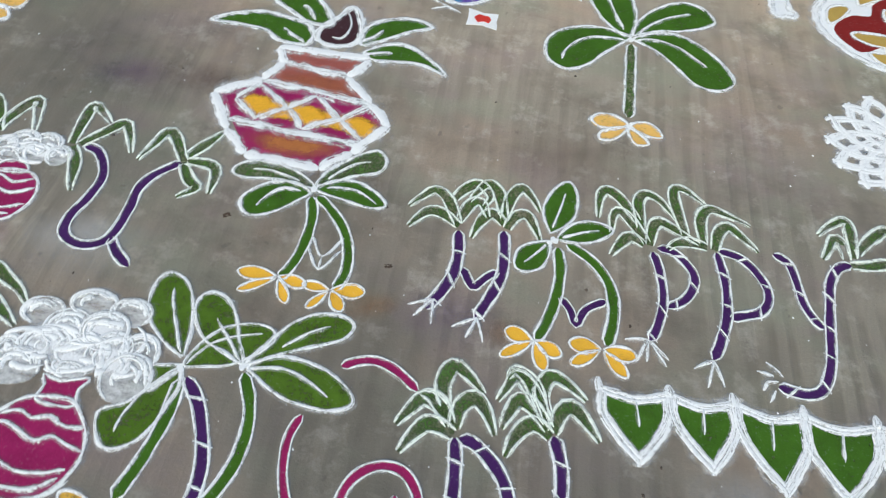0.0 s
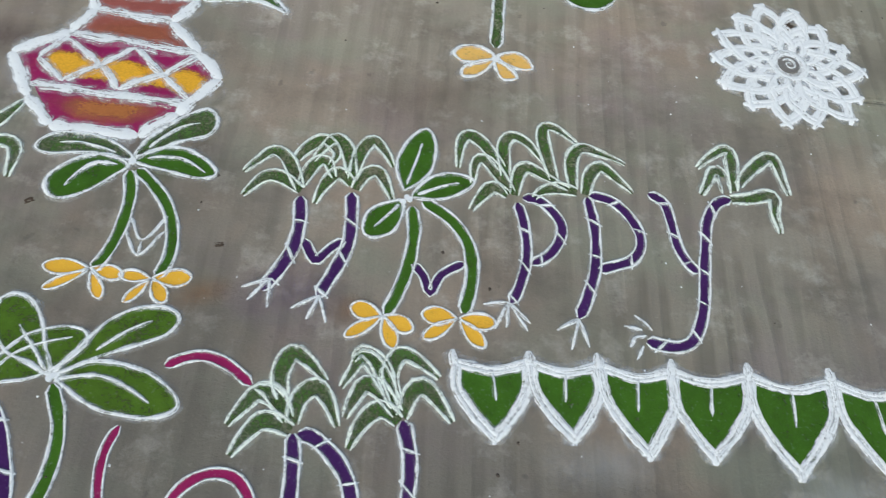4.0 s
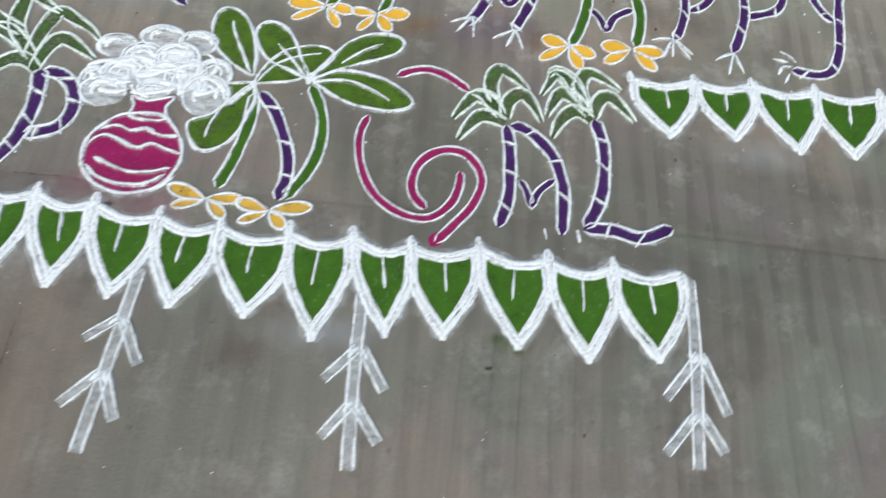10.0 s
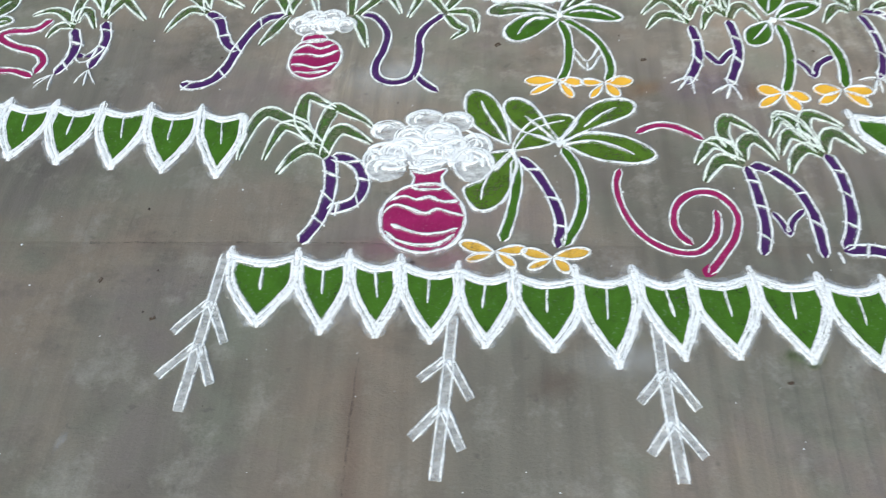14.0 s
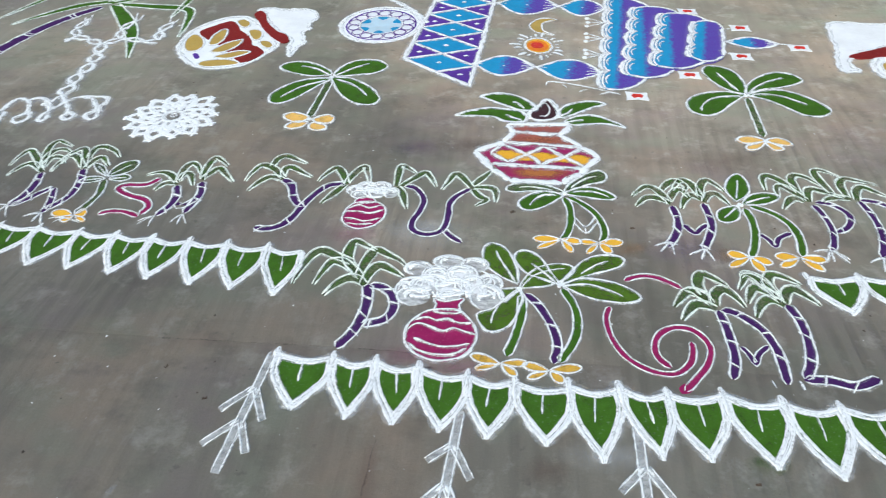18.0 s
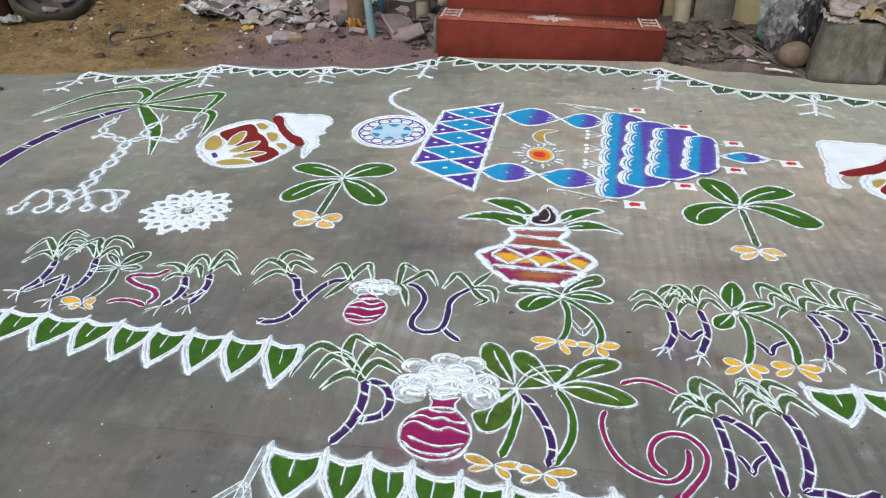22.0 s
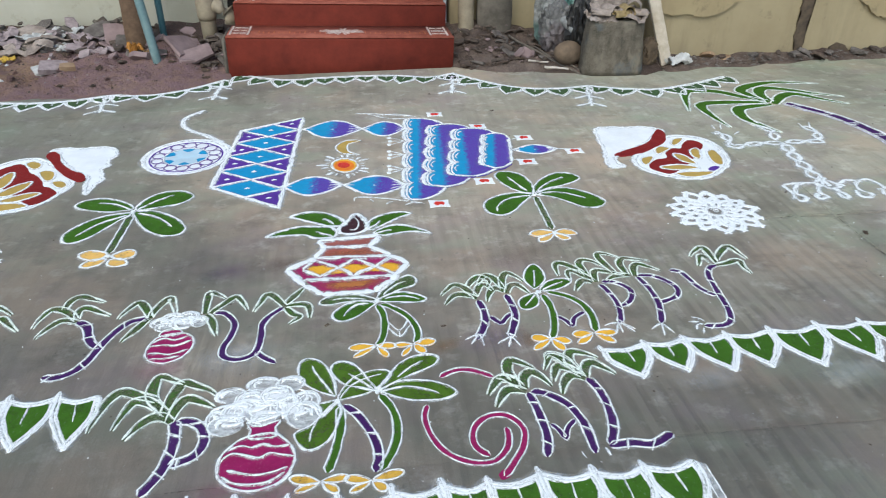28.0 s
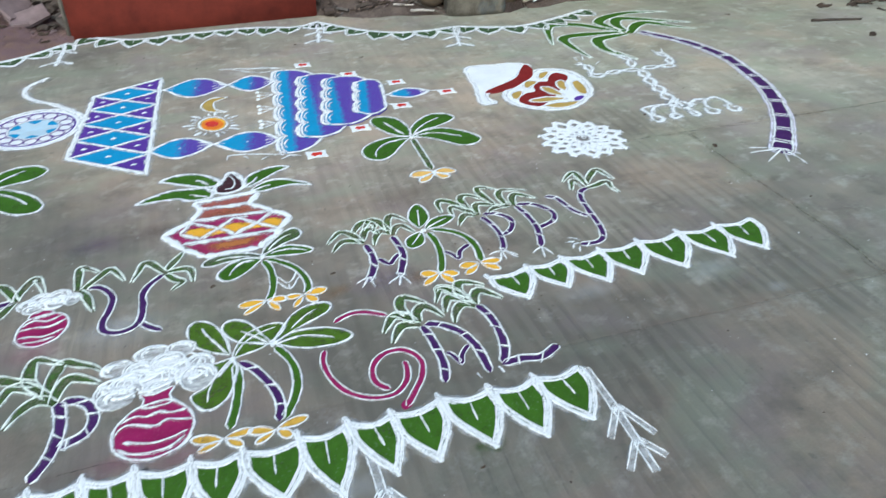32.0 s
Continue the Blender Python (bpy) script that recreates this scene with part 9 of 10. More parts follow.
# The dark clay pieces stand in for shaded gaps in the heap.
rubble_field(96, -3.15, -1.95, 4.20, 4.70, 0.04, 0.17, (STONE, CEMENT, DARKCLAYGAPS, DARKCLAYGAPS, DUSTYPAPER, PINKSTONE, GREYEARTH), "broken grey slab piece in the heap by the wall", 21)
rubble_field(38, -2.50, -1.90, 4.00, 4.34, 0.03, 0.11, (PINKSTONE, DUSTYPAPER, DARKCLAYGAPS, STONE, GREYEARTH), "dusty pinkish slab piece beside the post", 25)
rubble_field(34, -1.98, -1.20, 3.90, 4.55, 0.05, 0.16, (PINKSTONE, DARKCLAYGAPS, STONE), "broken pinkish slab piece by the post", 22)
rubble_field(90, 0.38, 1.0, 3.64, 4.22, 0.03, 0.10, (GREYEARTH, PINKSTONE, STONE, DARKCLAYGAPS, DARKCLAYGAPS), "broken brick piece on the earth by the steps", 23)
rubble_field(34, 1.8, 5.0, 3.46, 3.60, 0.04, 0.13, (STONE, DARKCLAYGAPS, GREYEARTH, TANSTONE, GREYEARTH), "broken piece of stone along the wall", 24)
for n, (x, y, w, turn, m) in enumerate(((-2.98, 4.40, 0.34, 15, DUSTYPAPER), (-2.72, 4.30, 0.30, -30, DUSTYPAPER), (-2.55, 4.36, 0.28, 40, WHITEPLASTIC), (-2.40, 4.22, 0.22, -15, WHITEPLASTIC), (-3.22, 4.46, 0.24, 60, DUSTYPAPER), (-2.25, 4.20, 0.20, 20, DUSTYPAPER), (-2.10, 4.12, 0.20, -40, DUSTYPAPER), (-2.85, 4.20, 0.16, 75, PAPER), (-2.92, 4.30, 0.46, 35, DUSTYPAPER), (-2.66, 4.44, 0.44, -10, DUSTYPAPER), (-3.14, 4.34, 0.36, -35, WHITEPLASTIC), (-2.44, 4.34, 0.36, 25, PAPER), (-2.22, 4.32, 0.30, -50, DUSTYPAPER), (-2.58, 4.14, 0.30, 5, PAPER))):
    scrap("bag_scrap", (x, y), (w, w * 0.6, 0.03 + 0.10 * w), turn, m, "crumpled torn cement-bag sheet on the rubble", 20 + n)


DRYBIT = plain("dry_brown_leaf", (0.085, 0.060, 0.042), (0.045, 0.034, 0.026), 60, 0.9)
for x, y, w, turn, n in LITTER:
    scrap("dry_leaf_bit", (x, y), (w, w * 0.55, w * 0.22), turn, DRYBIT, "small dry brown leaf bit on the concrete", 40 + n)
fallen = random.Random(31)
TANLEAF = plain("dry_tan_leaf", (0.26, 0.17, 0.075), (0.13, 0.085, 0.045), 40, 0.85)
for n in range(46):
    w = fallen.uniform(0.03, 0.075)
    scrap("dry_leaf", (fallen.uniform(-4.4, -1.3), fallen.uniform(3.55, 4.6)), (w, w * 0.5, w * 0.3), fallen.uniform(0, 360), fallen.choice((DRYBIT, DRYBIT, TANLEAF)), "dry curled leaf on the sand and rubble", 60 + n)
for n in range(14):
    w = fallen.uniform(0.03, 0.07)
    scrap("dry_leaf", (fallen.uniform(0.45, 1.1), fallen.uniform(3.62, 4.15)), (w, w * 0.5, w * 0.3), fallen.uniform(0, 360), DRYBIT, "dry dark leaf on the earth by the steps", 110 + n)


# Beside the steps on the other side.
def pillar():
    bm = bmesh.new()
    box(bm, -0.125, 0.125, -0.06, 0.06, -0.12, 1.5, 0.012)
    bmesh.ops.subdivide_edges(bm, edges=[e for e in bm.edges if e.calc_length() > 0.5], cuts=12)
    ob = solid("concrete_pillar", finish(bm, "pillar", 0.010, 7), CEMENT, "stubby grey concrete pillar against the wall", "pillar")
    ob.matrix_world = pose(0.73, 4.20, 0.10)


pillar()
pole("drain_pipe", (0.52, 4.20, 0.0), (0.52, 4.21, 1.4), 0.060, 0.060, PIPECLAY, "dusty cream drain pipe standing by the steps", "pipe", 0.04)


def plank(foot, top, width, thick):
    """A sawn board leaning back, its edges chipped and its face a little cupped."""
    a, b = Vector(foot), Vector(top)
    bm = bmesh.new()
    n, across = 16, 6
    grid = {}
    for i in range(n + 1):
        for j in range(across + 1):
            u = j / across - 0.5
            c = a.lerp(b, i / n)
            chip = 0.006 * noise.noise((i * 0.45, j > across / 2, 3)) * (abs(u) > 0.4)
            for side in (0, 1):
                grid[i, j, side] = bm.verts.new(c + Vector((u * width + chip, (side - 0.5) * thick + 0.010 * u * u * 4 + 0.003 * noise.noise((i * 0.3, u * 3, 8)), 0)))
    for i in range(n):
        for j in range(across):
            for side in (0, 1):
                bm.faces.new([grid[i + p, j + q, side] for p, q in ((0, 0), (0, 1), (1, 1), (1, 0))])
        for j in (0, across):
            bm.faces.new([grid[i + p, j, q] for p, q in ((0, 0), (0, 1), (1, 1), (1, 0))])
    for i in (0, n):
        for j in range(across):
            bm.faces.new([grid[i, j + p, q] for p, q in ((0, 0), (0, 1), (1, 1), (1, 0))])
    bmesh.ops.recalc_face_normals(bm, faces=bm.faces[:])
    solid("leaning_plank", finish(bm, "plank", flat=True), PALEWOOD, "pale weathered wooden plank leaning on the wall", "plank")


plank((1.82, 3.48, -0.005), (1.575, 3.57, 0.78), 0.080, 0.028)
rock("round_stone", (1.12, 3.56), (0.205, 0.18, 0.19), plain("brown_stone", (0.185, 0.135, 0.090), (0.065, 0.050, 0.036), 5, 0.85, 0, 0.004), "smooth round tan stone on the earth", "stone", 4, 20, "", 0.86, 0.06, False, 0.06)


def sack():
    root = new("cement_sack")
    root.location = (1.385, 3.44, 0)
    root.rotation_euler = (0, 0, radians(-8))
    tagged(root, "stiff grey cement sack standing open, crumpled paper on top", "sack")
    bm = bmesh.new()
    k, rows = 28, 11
    rings = []
    for j in range(rows):
        s = j / (rows - 1)
        ring = []
        for i in range(k):
            a = i * math.tau / k
            c, sn = math.cos(a), math.sin(a)
            x = 0.205 * math.copysign(abs(c) ** 0.45, c) * (1.03 - 0.13 * s)
            y = 0.105 * math.copysign(abs(sn) ** 0.55, sn) * (1 - 0.10 * s)
            w = 0.010 * noise.noise((c * 2.2, sn * 2.2, s * 2.5)) + 0.005 * noise.noise((c * 7, sn * 7, s * 8))
            ring.append(bm.verts.new((x * (1 + w * 5), y * (1 + w * 6), 0.345 * s + 0.02 * s * noise.noise((c * 2, sn * 2, 7)))))
        rings.append(ring)
    for r0, r1 in zip(rings, rings[1:]):
        for i in range(k):
            bm.faces.new((r0[i], r0[(i + 1) % k], r1[(i + 1) % k], r1[i]))
    bm.faces.new(rings[0][::-1])
    bm.faces.new(rings[-1])
    solid("body", finish(bm, "sack"), SACKING, parent=root)
    for n, (x, y, w, h, turn) in enumerate(((-0.08, -0.02, 0.24, 0.16, 10), (0.06, 0.0, 0.28, 0.17, -25), (0.10, 0.03, 0.20, 0.14, 50), (-0.02, 0.02, 0.30, 0.15, -5))):
        bm = bmesh.new()
        bmesh.ops.create_grid(bm, x_segments=18, y_segments=12, size=0.5)
        for v in bm.verts:
            p = v.co * 3.5 + Vector((n * 3, 1, 0))
            v.co = Vector((v.co.x * w, v.co.y * h, 0.03 * noise.noise(p) + 0.03 * abs(noise.noise(p * 2.4)) + 0.014 * abs(noise.noise(p * 5.5))))
        r = bmesh.ops.extrude_face_region(bm, geom=bm.faces[:])
        bmesh.ops.translate(bm, vec=(0, 0, 0.003), verts=[e for e in r["geom"] if isinstance(e, bmesh.types.BMVert)])
        ob = solid("paper_fold", finish(bm, "fold", flat=True), PAPER, parent=root, label="crumpled brown paper")
        ob.matrix_local = pose(x, y, 0.35 + 0.016 * n, 6, 4, turn)
    ochre = plain("yellow_brown_paper", (0.34, 0.26, 0.12), (0.20, 0.15, 0.08), 18, 0.85)
    for n, (x, y, z, r, turn, m) in enumerate(((0.05, -0.03, 0.405, 0.045, 10, ochre), (0.10, 0.0, 0.42, 0.06, -15, PAPER), (-0.05, -0.01, 0.40, 0.05, 30, PAPER), (-0.10, -0.04, 0.385, 0.035, 65, PAPER), (0.02, -0.06, 0.39, 0.03, -70, ochre), (0.13, -0.04, 0.385, 0.04, 80, PAPER))):
        bm = bmesh.new()
        rows = []
        for i in range(15):
            a = -0.6 + i * 0.30
            rr = r * (1 - 0.035 * i)
            rows.append([bm.verts.new((rr * math.cos(a) + 0.006 * noise.noise((i * 0.5, j, n)), (j - 3) * 0.02, rr * math.sin(a) + 0.006 * noise.noise((i * 0.4, j * 0.6, n + 5)))) for j in range(7)])
        for r0, r1 in zip(rows, rows[1:]):
            for j in range(6):
                bm.faces.new((r0[j], r0[j + 1], r1[j + 1], r1[j]))
        ext = bmesh.ops.extrude_face_region(bm, geom=bm.faces[:])
        bmesh.ops.translate(bm, vec=(0.002, 0, 0.002), verts=[e for e in ext["geom"] if isinstance(e, bmesh.types.BMVert)])
        ob = solid("paper_curl", finish(bm, "curl"), m, parent=root, label="curled torn sack paper")
        ob.matrix_local = pose(x, y, z, 0, 0, turn)


sack()


def bottle():
    """An empty clear bottle pushed into the rubbish, its ribbed base outwards."""
    root = new("plastic_bottle")
    tagged(root, "dusty clear plastic bottle lying among the rubbish bags", "bottle")
    clear = plain("dusty_clear_plastic", (0.30, 0.31, 0.30), (0.16, 0.16, 0.15), 18, 0.15, 0.0, 0.001, 0.6)
    bm = bmesh.new()
    prof = [(0.0, 0.006), (0.016, 0.004), (0.026, 0.0), (0.034, 0.006), (0.036, 0.02), (0.034, 0.03), (0.036, 0.04), (0.036, 0.11), (0.034, 0.12), (0.036, 0.13), (0.030, 0.16), (0.015, 0.19), (0.013, 0.205)]
    k = 20
    rings = [[bm.verts.new((max(r, 0.001) * math.cos(i * math.tau / k), max(r, 0.001) * math.sin(i * math.tau / k), z)) for i in range(k)] for r, z in prof]
    for r0, r1 in zip(rings, rings[1:]):
        for i in range(k):
            bm.faces.new((r0[i], r0[(i + 1) % k], r1[(i + 1) % k], r1[i]))
    bm.faces.new(rings[-1])
    bmesh.ops.recalc_face_normals(bm, faces=bm.faces[:])
    solid("body", finish(bm, "bottle"), clear, parent=root)
    bm = tube([(0, 0, 0.203), (0, 0, 0.222)], [0.0155, 0.0155], 16)
    solid("cap", finish(bm, "cap"), WHITEPLASTIC, parent=root)
    root.matrix_world = pose(1.185, 3.62, earth_z(1.185, 3.66) + 0.19, -72, 0, 20)


bottle()


def bag(at, size, mat, label, seed, z=0.0):
    bm = bmesh.new()
    bmesh.ops.create_icosphere(bm, subdivisions=4, radius=0.5)
    off = Vector((seed * 4.0, 0, 0))
    for v in bm.verts:
        p = Vector((v.co.x * 5.5, v.co.y * 5.5, v.co.z * 2.2)) + off
        q = p + Vector((0.8 * noise.noise(p * 0.7), 0.8 * noise.noise(p * 0.7 + Vector((3, 0, 0))), 0))
        crease = abs(noise.noise(q)) * 0.42 + abs(noise.noise(q * 2.3)) * 0.24 + abs(noise.noise(q * 4.7)) * 0.16 + abs(noise.noise(q * 9)) * 0.09
        v.co *= 1.14 - crease
        v.co = Vector((v.co.x * size[0], v.co.y * size[1], max(v.co.z, -0.36) * size[2]))
    low = min(v.co.z for v in bm.verts)
    ob = solid("plastic_bag", finish(bm, "bag", flat=True), mat, label, "bag", "rubbish bags")
    ob.matrix_world = pose(at[0], at[1], earth_z(*at) - low - 0.015 + z)


bag((1.11, 3.84), (0.28, 0.24, 0.40), film_plastic("smoky_plastic", (0.19, 0.19, 0.18), (0.030, 0.029, 0.028), (0.105, 0.088, 0.092), 5), "crumpled smoky grey plastic bag of rubbish by the wall", 1)
bag((1.24, 4.02), (0.32, 0.26, 0.64), film_plastic("teal_plastic", (0.15, 0.34, 0.30), (0.02, 0.075, 0.062), (0.34, 0.40, 0.38)), "green plastic bag of rubbish against the wall", 2)
bag((1.12, 3.98), (0.27, 0.18, 0.62), film_plastic("white_film", (0.32, 0.33, 0.31), (0.060, 0.064, 0.062), (0.07, 0.14, 0.125), 5), "white plastic sheet bundled on the rubbish", 3)
bag((1.42, 3.72), (0.34, 0.20, 0.72), PAPER, "brown paper sacks stacked behind the cement sack", 4)
# Added black shape in place of the shaded gap between bags and sack.
bag((1.225, 3.67), (0.20, 0.18, 0.50), plain("gap_black", (0.010, 0.010, 0.010), (0.022, 0.022, 0.021), 9, 0.4), "black lump added for the shaded gap beside the cement sack", 6)
bag((1.68, 3.52), (0.16, 0.10, 0.22), plain("brown_rag", (0.105, 0.078, 0.050), (0.055, 0.042, 0.030), 18, 0.9), "brown crumpled rag between sack and pole", 5)


def stick(a, b, r, mat, label, bend=0.02, seed=0):
    a, b = Vector(a), Vector(b)
    pts = [a.lerp(b, i / 6) + Vector((noise.noise((i * 0.6, seed, 1)), noise.noise((i * 0.6, seed, 8)), 0)) * bend for i in range(7)]
    for p in pts:
        p.z = max(p.z, (earth_z(p.x, p.y) if p.y > 3.35 and not -1.17 < p.x < 0.36 else 0) + r * 0.8)
    bm = tube(pts, [r * (1 - 0.06 * i) for i in range(7)], 7, 0.15, seed)
    solid("stick", finish(bm, "stick"), mat, label, "stick", "loose sticks")


DRYSTEM = plain("dry_grey_stem", (0.155, 0.135, 0.110), (0.09, 0.078, 0.064), 40, 0.9)
PALESTEM = plain("bleached_stem", (0.55, 0.51, 0.46), (0.40, 0.36, 0.31), 40, 0.9)
stick((0.80, 3.98, 0.14), (1.16, 3.40, 0), 0.009, DRYSTEM, "thin dry grey stick lying on the earth", 0.03, 1)
stick((0.87, 3.86, 0.10), (1.24, 3.37, 0), 0.007, DRYSTEM, "thin dry grey stick lying on the earth", 0.03, 2)
stick((0.95, 3.80, 0.10), (1.15, 3.44, 0), 0.006, DRYSTEM, "thin dry grey stick lying on the earth", 0.03, 3)
stick((0.86, 3.62, 0.05), (0.98, 3.56, 0.05), 0.008, PALESTEM, "short bleached stick on the earth", 0.02, 4)
stick((0.94, 3.48, 0.04), (1.10, 3.45, 0.03), 0.009, PALESTEM, "short bleached stick on the earth", 0.02, 5)
stick((3.344, 2.44, 0), (3.67, 2.35, 0), 0.010, DARKTWIG := plain("dark_twig", (0.05, 0.04, 0.033), (0.09, 0.07, 0.055), 40, 0.9), "dark straight twig lying on the concrete", 0.01, 6)
stick((-4.20, 3.09, 0.02), (-3.79, 2.745, 0), 0.016, DARKTWIG, "dark bent stick lying across the road's edge", 0.03, 7)
stick((-3.43, 3.69, 0.05), (-3.22, 3.93, 0.06), 0.010, TANSTEM := plain("dry_tan_stem", (0.20, 0.145, 0.085), (0.12, 0.085, 0.055), 40, 0.9), "straight dry tan stick lying on the sand", 0.006, 8)
stick((-3.30, 4.35, 0.2), (-3.16, 4.62, 0.42), 0.014, DARKTWIG, "dark root sticking out of the sand", 0.04, 9)


stick((4.536, 2.878, 0), (4.650, 2.724, 0), 0.010, DARKTWIG, "dark dry twig lying on the concrete", 0.03, 20)
stick((4.364, 3.040, 0), (4.449, 2.904, 0), 0.006, DARKTWIG, "dark dry twig lying on the concrete", 0.03, 21)
stick((3.863, 2.655, 0), (4.260, 2.709, 0), 0.009, DARKTWIG, "dark dry twig lying on the concrete", 0.03, 22)
stick((3.957, 2.719, 0), (4.302, 2.830, 0), 0.006, DARKTWIG, "dark dry twig lying on the concrete", 0.03, 23)
stick((4.092, 2.428, 0), (4.432, 2.540, 0), 0.006, DARKTWIG, "dark dry twig lying on the concrete", 0.03, 24)
stick((3.985, 2.521, 0), (3.992, 2.421, 0), 0.006, DARKTWIG, "dark dry twig lying on the concrete", 0.03, 25)
for n, (x, y, w) in enumerate(((3.695, 2.690, 0.10), (3.477, 2.085, 0.07), (3.508, 1.840, 0.07), (2.946, 2.766, 0.03), (4.006, 2.664, 0.12), (4.203, 2.670, 0.10), (3.909, 2.653, 0.09), (4.202, 2.448, 0.07), (4.249, 2.834, 0.08))):
    scrap("dry_leaf_bit", (x, y), (w, w * 0.5, w * 0.16), 40 * n, DRYBIT, "dry dark leaf scrap on the concrete", 140 + n)


def lathe(profile, k=40):
    """A body turned round z through the (radius, height) profile, closed along its section."""
    bm = bmesh.new()
    rings = [[bm.verts.new((r * math.cos(i * math.tau / k), r * math.sin(i * math.tau / k), z)) for i in range(k)] for r, z in profile]
    for r0, r1 in zip(rings, rings[1:] + rings[:1]):
        for i in range(k):
            bm.faces.new((r0[i], r0[(i + 1) % k], r1[(i + 1) % k], r1[i]))
    bmesh.ops.recalc_face_normals(bm, faces=bm.faces[:])
    return bm


def old_tyre():
    """A worn tyre half sunk in the sand bank and leaning back on it, filled with dirt and stones."""
    root = new("old_tyre")
    tagged(root, "worn dark tyre filled with dirt, lying in the sand", "tyre")
    bm = lathe([(0.235, -0.010), (0.260, -0.025), (0.280, -0.015), (0.292, 0.010), (0.296, 0.050), (0.290, 0.085), (0.275, 0.105), (0.258, 0.104), (0.246, 0.092), (0.252, 0.080), (0.266, 0.070), (0.270, 0.040), (0.262, 0.010)])
    solid("carcass", finish(bm, "tyre", 0.004, 9), plain("dusty_old_rubber", (0.022, 0.019, 0.015), (0.060, 0.046, 0.028), 7, 0.8), parent=root)
    bm = lathe([(0.002, -0.002), (0.12, -0.008), (0.25, 0.005), (0.25, -0.02), (0.002, -0.022)], 24)
    solid("packed_dirt", finish(bm, "dirt", 0.010, 14), DARKCLAYGAPS, parent=root, label="dark dirt inside the tyre")
    for n, (x, y, size) in enumerate(((-0.03, -0.13, 0.13), (0.10, -0.06, 0.16), (-0.12, 0.02, 0.12))):
        ob = solid("stone_inside", rock_mesh((size, size * 0.8, size * 0.6), 50 + n), STONE if n else PINKSTONE, parent=root)
        ob.matrix_local = pose(x, y, 0.022, 0, 0, 50 * n)
    root.matrix_world = pose(-4.36, 4.21, 0.25, 33, 0, 38)


def rusty_drum():
    root = new("rusty_drum")
    tagged(root, "rusty red-brown metal drum standing in the sand", "drum")
    rust = plain("dark_rust", (0.085, 0.028, 0.015), (0.038, 0.018, 0.012), 9, 0.8, 0.2, 0.006)
    solid("body", finish(lathe([(0.002, 0.0), (0.165, 0.0), (0.172, 0.012), (0.165, 0.024), (0.165, 0.20), (0.173, 0.212), (0.165, 0.224), (0.165, 0.45), (0.155, 0.46), (0.155, 0.43), (0.002, 0.43)]), "drum", 0.006, 6), rust, parent=root)
    solid("rim", finish(lathe([(0.163, 0.450), (0.176, 0.452), (0.178, 0.465), (0.166, 0.470)]), "rim"), rust, parent=root)
    root.location = (-4.77, 4.04, earth_z(-4.77, 4.04) - 0.03)


def pot_rim():
    """The broken mouth of a clay pot, half buried."""
    bm = lathe([(0.072, 0.0), (0.086, 0.006), (0.090, 0.020), (0.082, 0.028), (0.072, 0.022)], 28)
    bmesh.ops.delete(bm, geom=[v for v in bm.verts if 0.5 < math.atan2(v.co.y, v.co.x) < 1.0], context="VERTS")
    ob = solid("pot_rim", finish(bm, "rim", 0.010, 12), DARKCLAYGAPS, "broken dark clay pot rim half buried in sand", "potsherd")
    ob.matrix_world = pose(-3.51, 3.70, earth_z(-3.51, 3.70) + 0.012, 24, 6, 30)


old_tyre()
rusty_drum()
pot_rim()
scrap("cloth_scrap", (-4.50, 3.88), (0.20, 0.12, 0.06), 25, plain("greyish_rag", (0.36, 0.35, 0.31), (0.14, 0.13, 0.11), 14), "crumpled pale rag on the sand by the tyre", 150)

# Rubble: the larger pieces one by one, the crumbs as a spread.
rng = random.Random(11)
pieces = [rock_mesh((1, 1, 1), s, 0.75, 0.45, 2) for s in range(9)]
for me in pieces:
    me.materials.append(STONE)


def scatter(count, x0, x1, y0, y1, small, large, mat, label):
    clod = "clod" in label
    for _ in range(count):
        x, y = rng.uniform(x0, x1), rng.uniform(y0, y1)
        s = small + (large - small) * rng.random() ** 2.2
        me = rng.choice(pieces)
        ob = new("earth_clod" if clod else "rubble_stone", me)
        tagged(ob, label, "clod" if clod else "rubble", "earth clods" if clod else "rubble stones")
        ob.material_slots[0].link = "OBJECT"
        ob.material_slots[0].material = mat
        front = lerp(x, LEFT_EDGE if x < -1 else RIGHT_EDGE)
        z = earth_z(x, y) if y > front + 0.02 else 0.0
        ob.matrix_world = Matrix.LocRotScale((x, y, z + s * 0.16), Euler((rng.uniform(-0.3, 0.3), rng.uniform(-0.3, 0.3), rng.uniform(0, 6))), (s * rng.uniform(0.8, 1.3), s * rng.uniform(0.7, 1.1), s * rng.uniform(0.6, 0.9)))


scatter(46, -3.0, -1.95, 4.30, 4.66, 0.05, 0.20, STONE, "grey rubble stone in the heap by the wall")
scatter(26, -2.4, -1.25, 3.75, 4.5, 0.03, 0.10, PINKSTONE, "pinkish broken brick piece in the earth")
scatter(14, -4.6, -2.3, 3.4, 4.4, 0.02, 0.07, TANSTONE, "brown clod of earth on the sand")
scatter(70, -4.8, -1.9, 3.35, 4.6, 0.02, 0.075, SAND, "brown clod of earth on the sand")
scatter(30, -4.6, -1.3, 3.5, 4.5, 0.02, 0.06, DARKCLAYGAPS, "dark clod of earth on the sand")
# The next three lots of dark clods stand in for shaded gaps.
scatter(22, -1.34, -1.20, 3.80, 4.35, 0.05, 0.13, DARKCLAYGAPS, "dark clod standing in for shade beside the steps")
scatter(30, -2.1, -1.3, 4.15, 4.65, 0.03, 0.10, DARKCLAYGAPS, "dark clod standing in for shade behind the post")
scatter(16, 1.0, 1.30, 3.62, 3.80, 0.05, 0.12, DARKCLAYGAPS, "dark clod standing in for shade beside the sack")
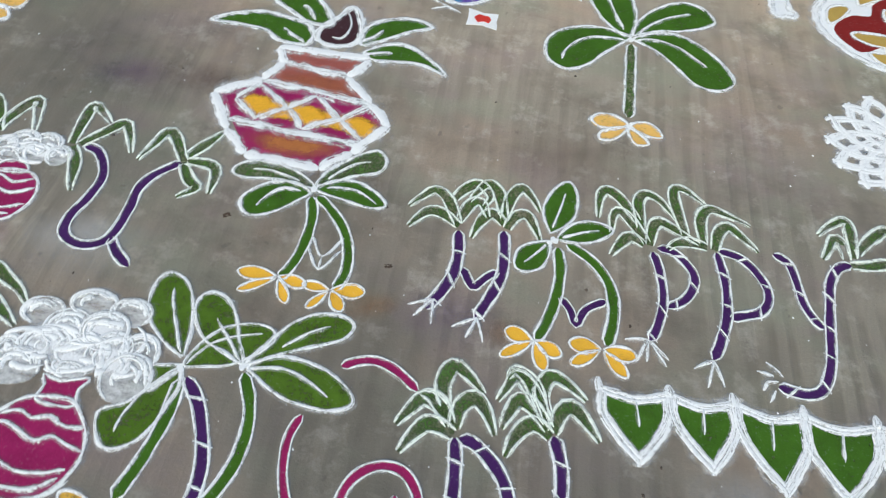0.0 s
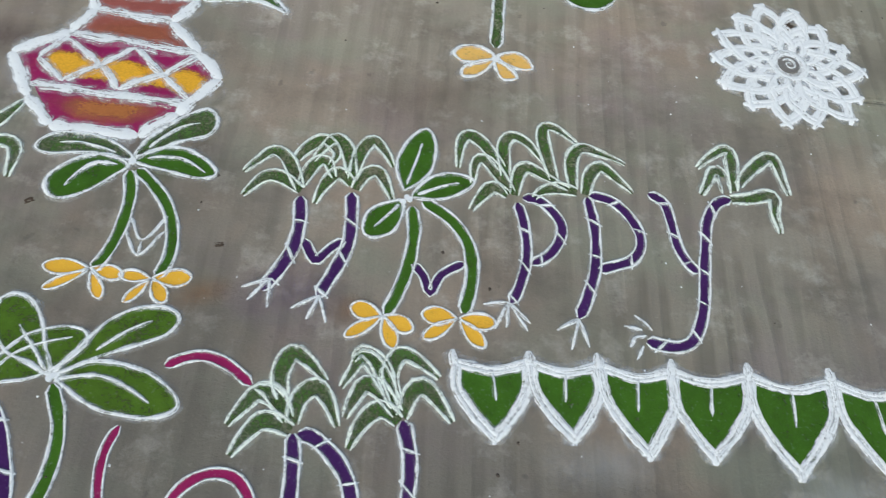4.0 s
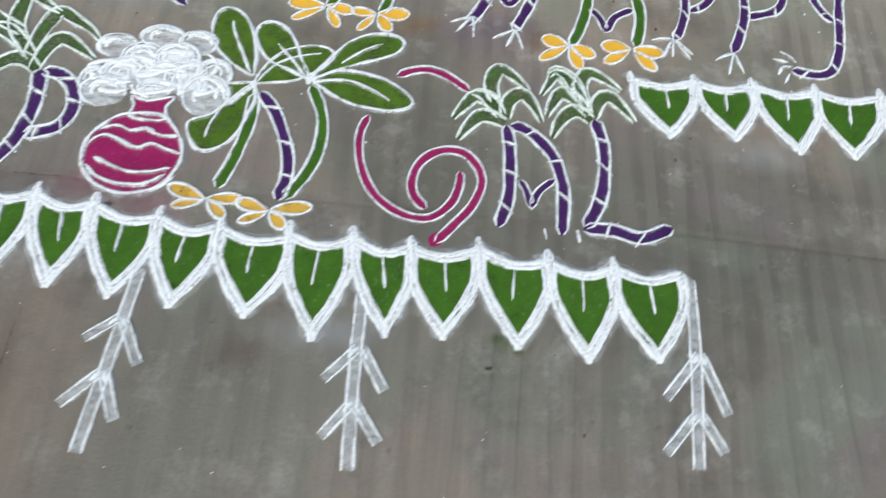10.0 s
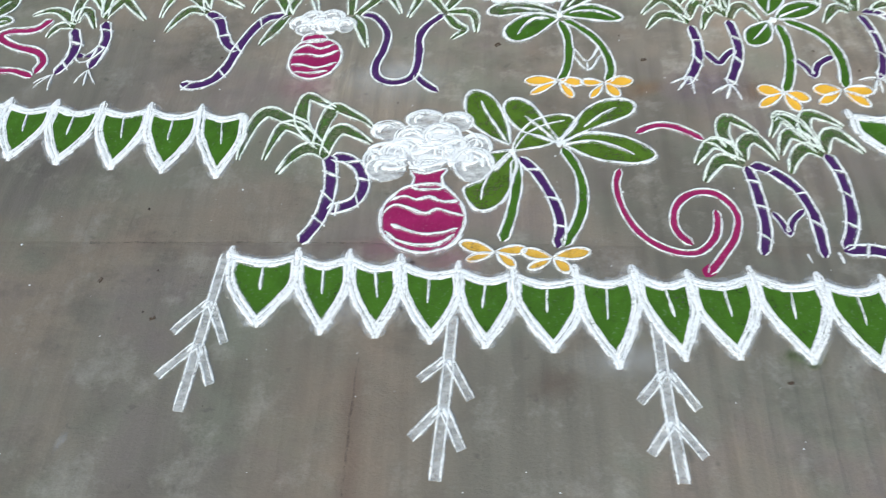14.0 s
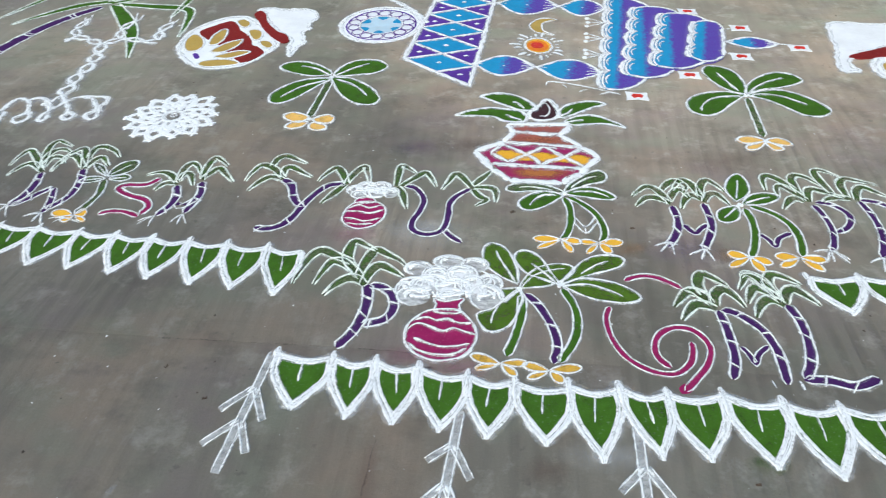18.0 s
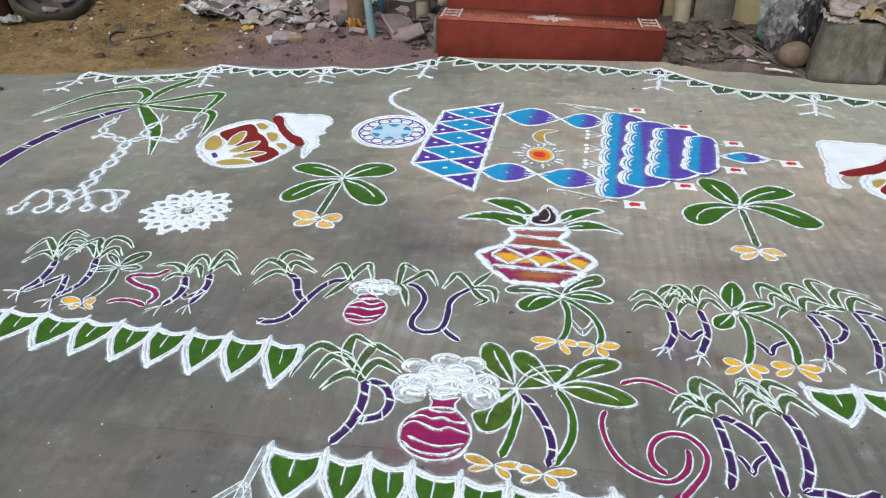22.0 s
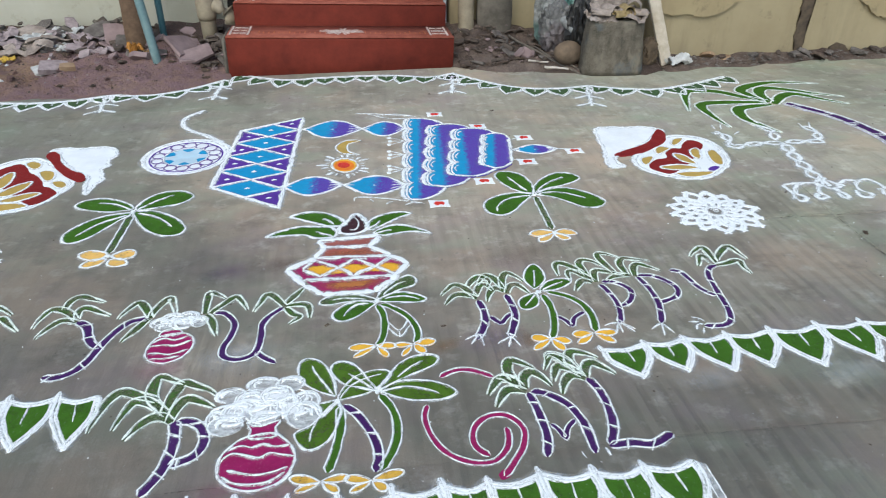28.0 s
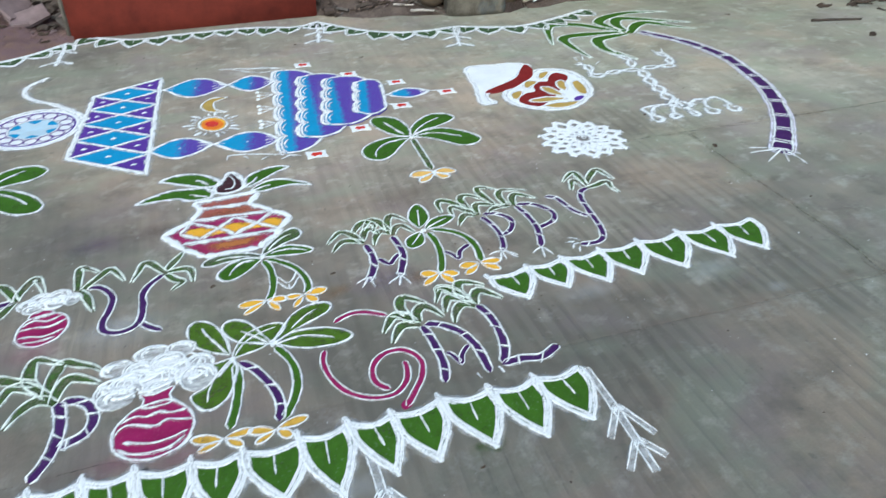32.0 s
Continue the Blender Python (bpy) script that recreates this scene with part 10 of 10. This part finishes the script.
scatter(60, 0.42, 1.05, 3.62, 4.2, 0.025, 0.08, GREYEARTH, "brown clod of earth by the steps")
scatter(26, 0.45, 1.2, 3.6, 4.1, 0.02, 0.07, PINKSTONE, "reddish broken brick chip on the earth")
scatter(48, 1.78, 5.2, 3.46, 3.60, 0.03, 0.11, STONE, "grey rubble stone at the foot of the wall")
scatter(20, 1.78, 4.6, 3.46, 3.60, 0.03, 0.12, DARKCLAYGAPS, "dark clod of earth at the foot of the wall")


def crumbs(name, count, x0, x1, y0, y1, size, mat, label, on_earth):
    v, f = [], []
    for _ in range(count):
        x, y = rng.uniform(x0, x1), rng.uniform(y0, y1)
        s = size * (0.4 + rng.random() ** 2)
        z = earth_z(x, y) if on_earth else 0.0
        k = len(v)
        for i in range(5):
            a = i * math.tau / 5 + rng.random()
            v.append((x + s * math.cos(a) * rng.uniform(0.6, 1.2), y + s * math.sin(a) * rng.uniform(0.6, 1.2), z))
        v.append((x, y, z + s * 0.8))
        f += [(k + i, k + (i + 1) % 5, k + 5) for i in range(5)]
    me = bpy.data.meshes.new(name)
    me.from_pydata(v, [], f)
    solid(name, me, mat, label, "grit", kind="stuff")


crumbs("gravel_crumbs", 1500, -3.2, -1.2, 3.5, 4.7, 0.010, SAND, "small crumbs over the rubble heap", True)
crumbs("gravel_crumbs", 1400, 0.4, 1.7, 3.5, 4.2, 0.011, GREYEARTH, "small grey crumbs over the earth", True)
crumbs("gravel_crumbs", 700, 1.78, 5.5, 3.42, 3.6, 0.012, STONE, "small grey crumbs along the wall", True)
crumbs("white_flecks", 60, -4.7, -2.2, 3.45, 4.5, 0.016, WHITEPLASTIC, "white paper and shell flecks on the sand", True)
crumbs("pale_grit", 260, -4.6, -1.6, 3.45, 4.6, 0.008, DUSTYPAPER, "pale crumbs strewn over the sand", True)
crumbs("dark_grit", 450, -4.6, -1.3, 3.45, 4.65, 0.010, DARKCLAYGAPS, "dark crumbs strewn over the sand", True)
crumbs("road_grit", 420, -3.4, 4.2, -0.6, 3.3, 0.0035, DARKCLAYGAPS, "scattered dark grit on the concrete", False)
crumbs("powder_specks", 200, -1.7, 1.6, -0.4, 1.4, 0.0022, FROTH, "stray specks of white powder on the concrete", False)
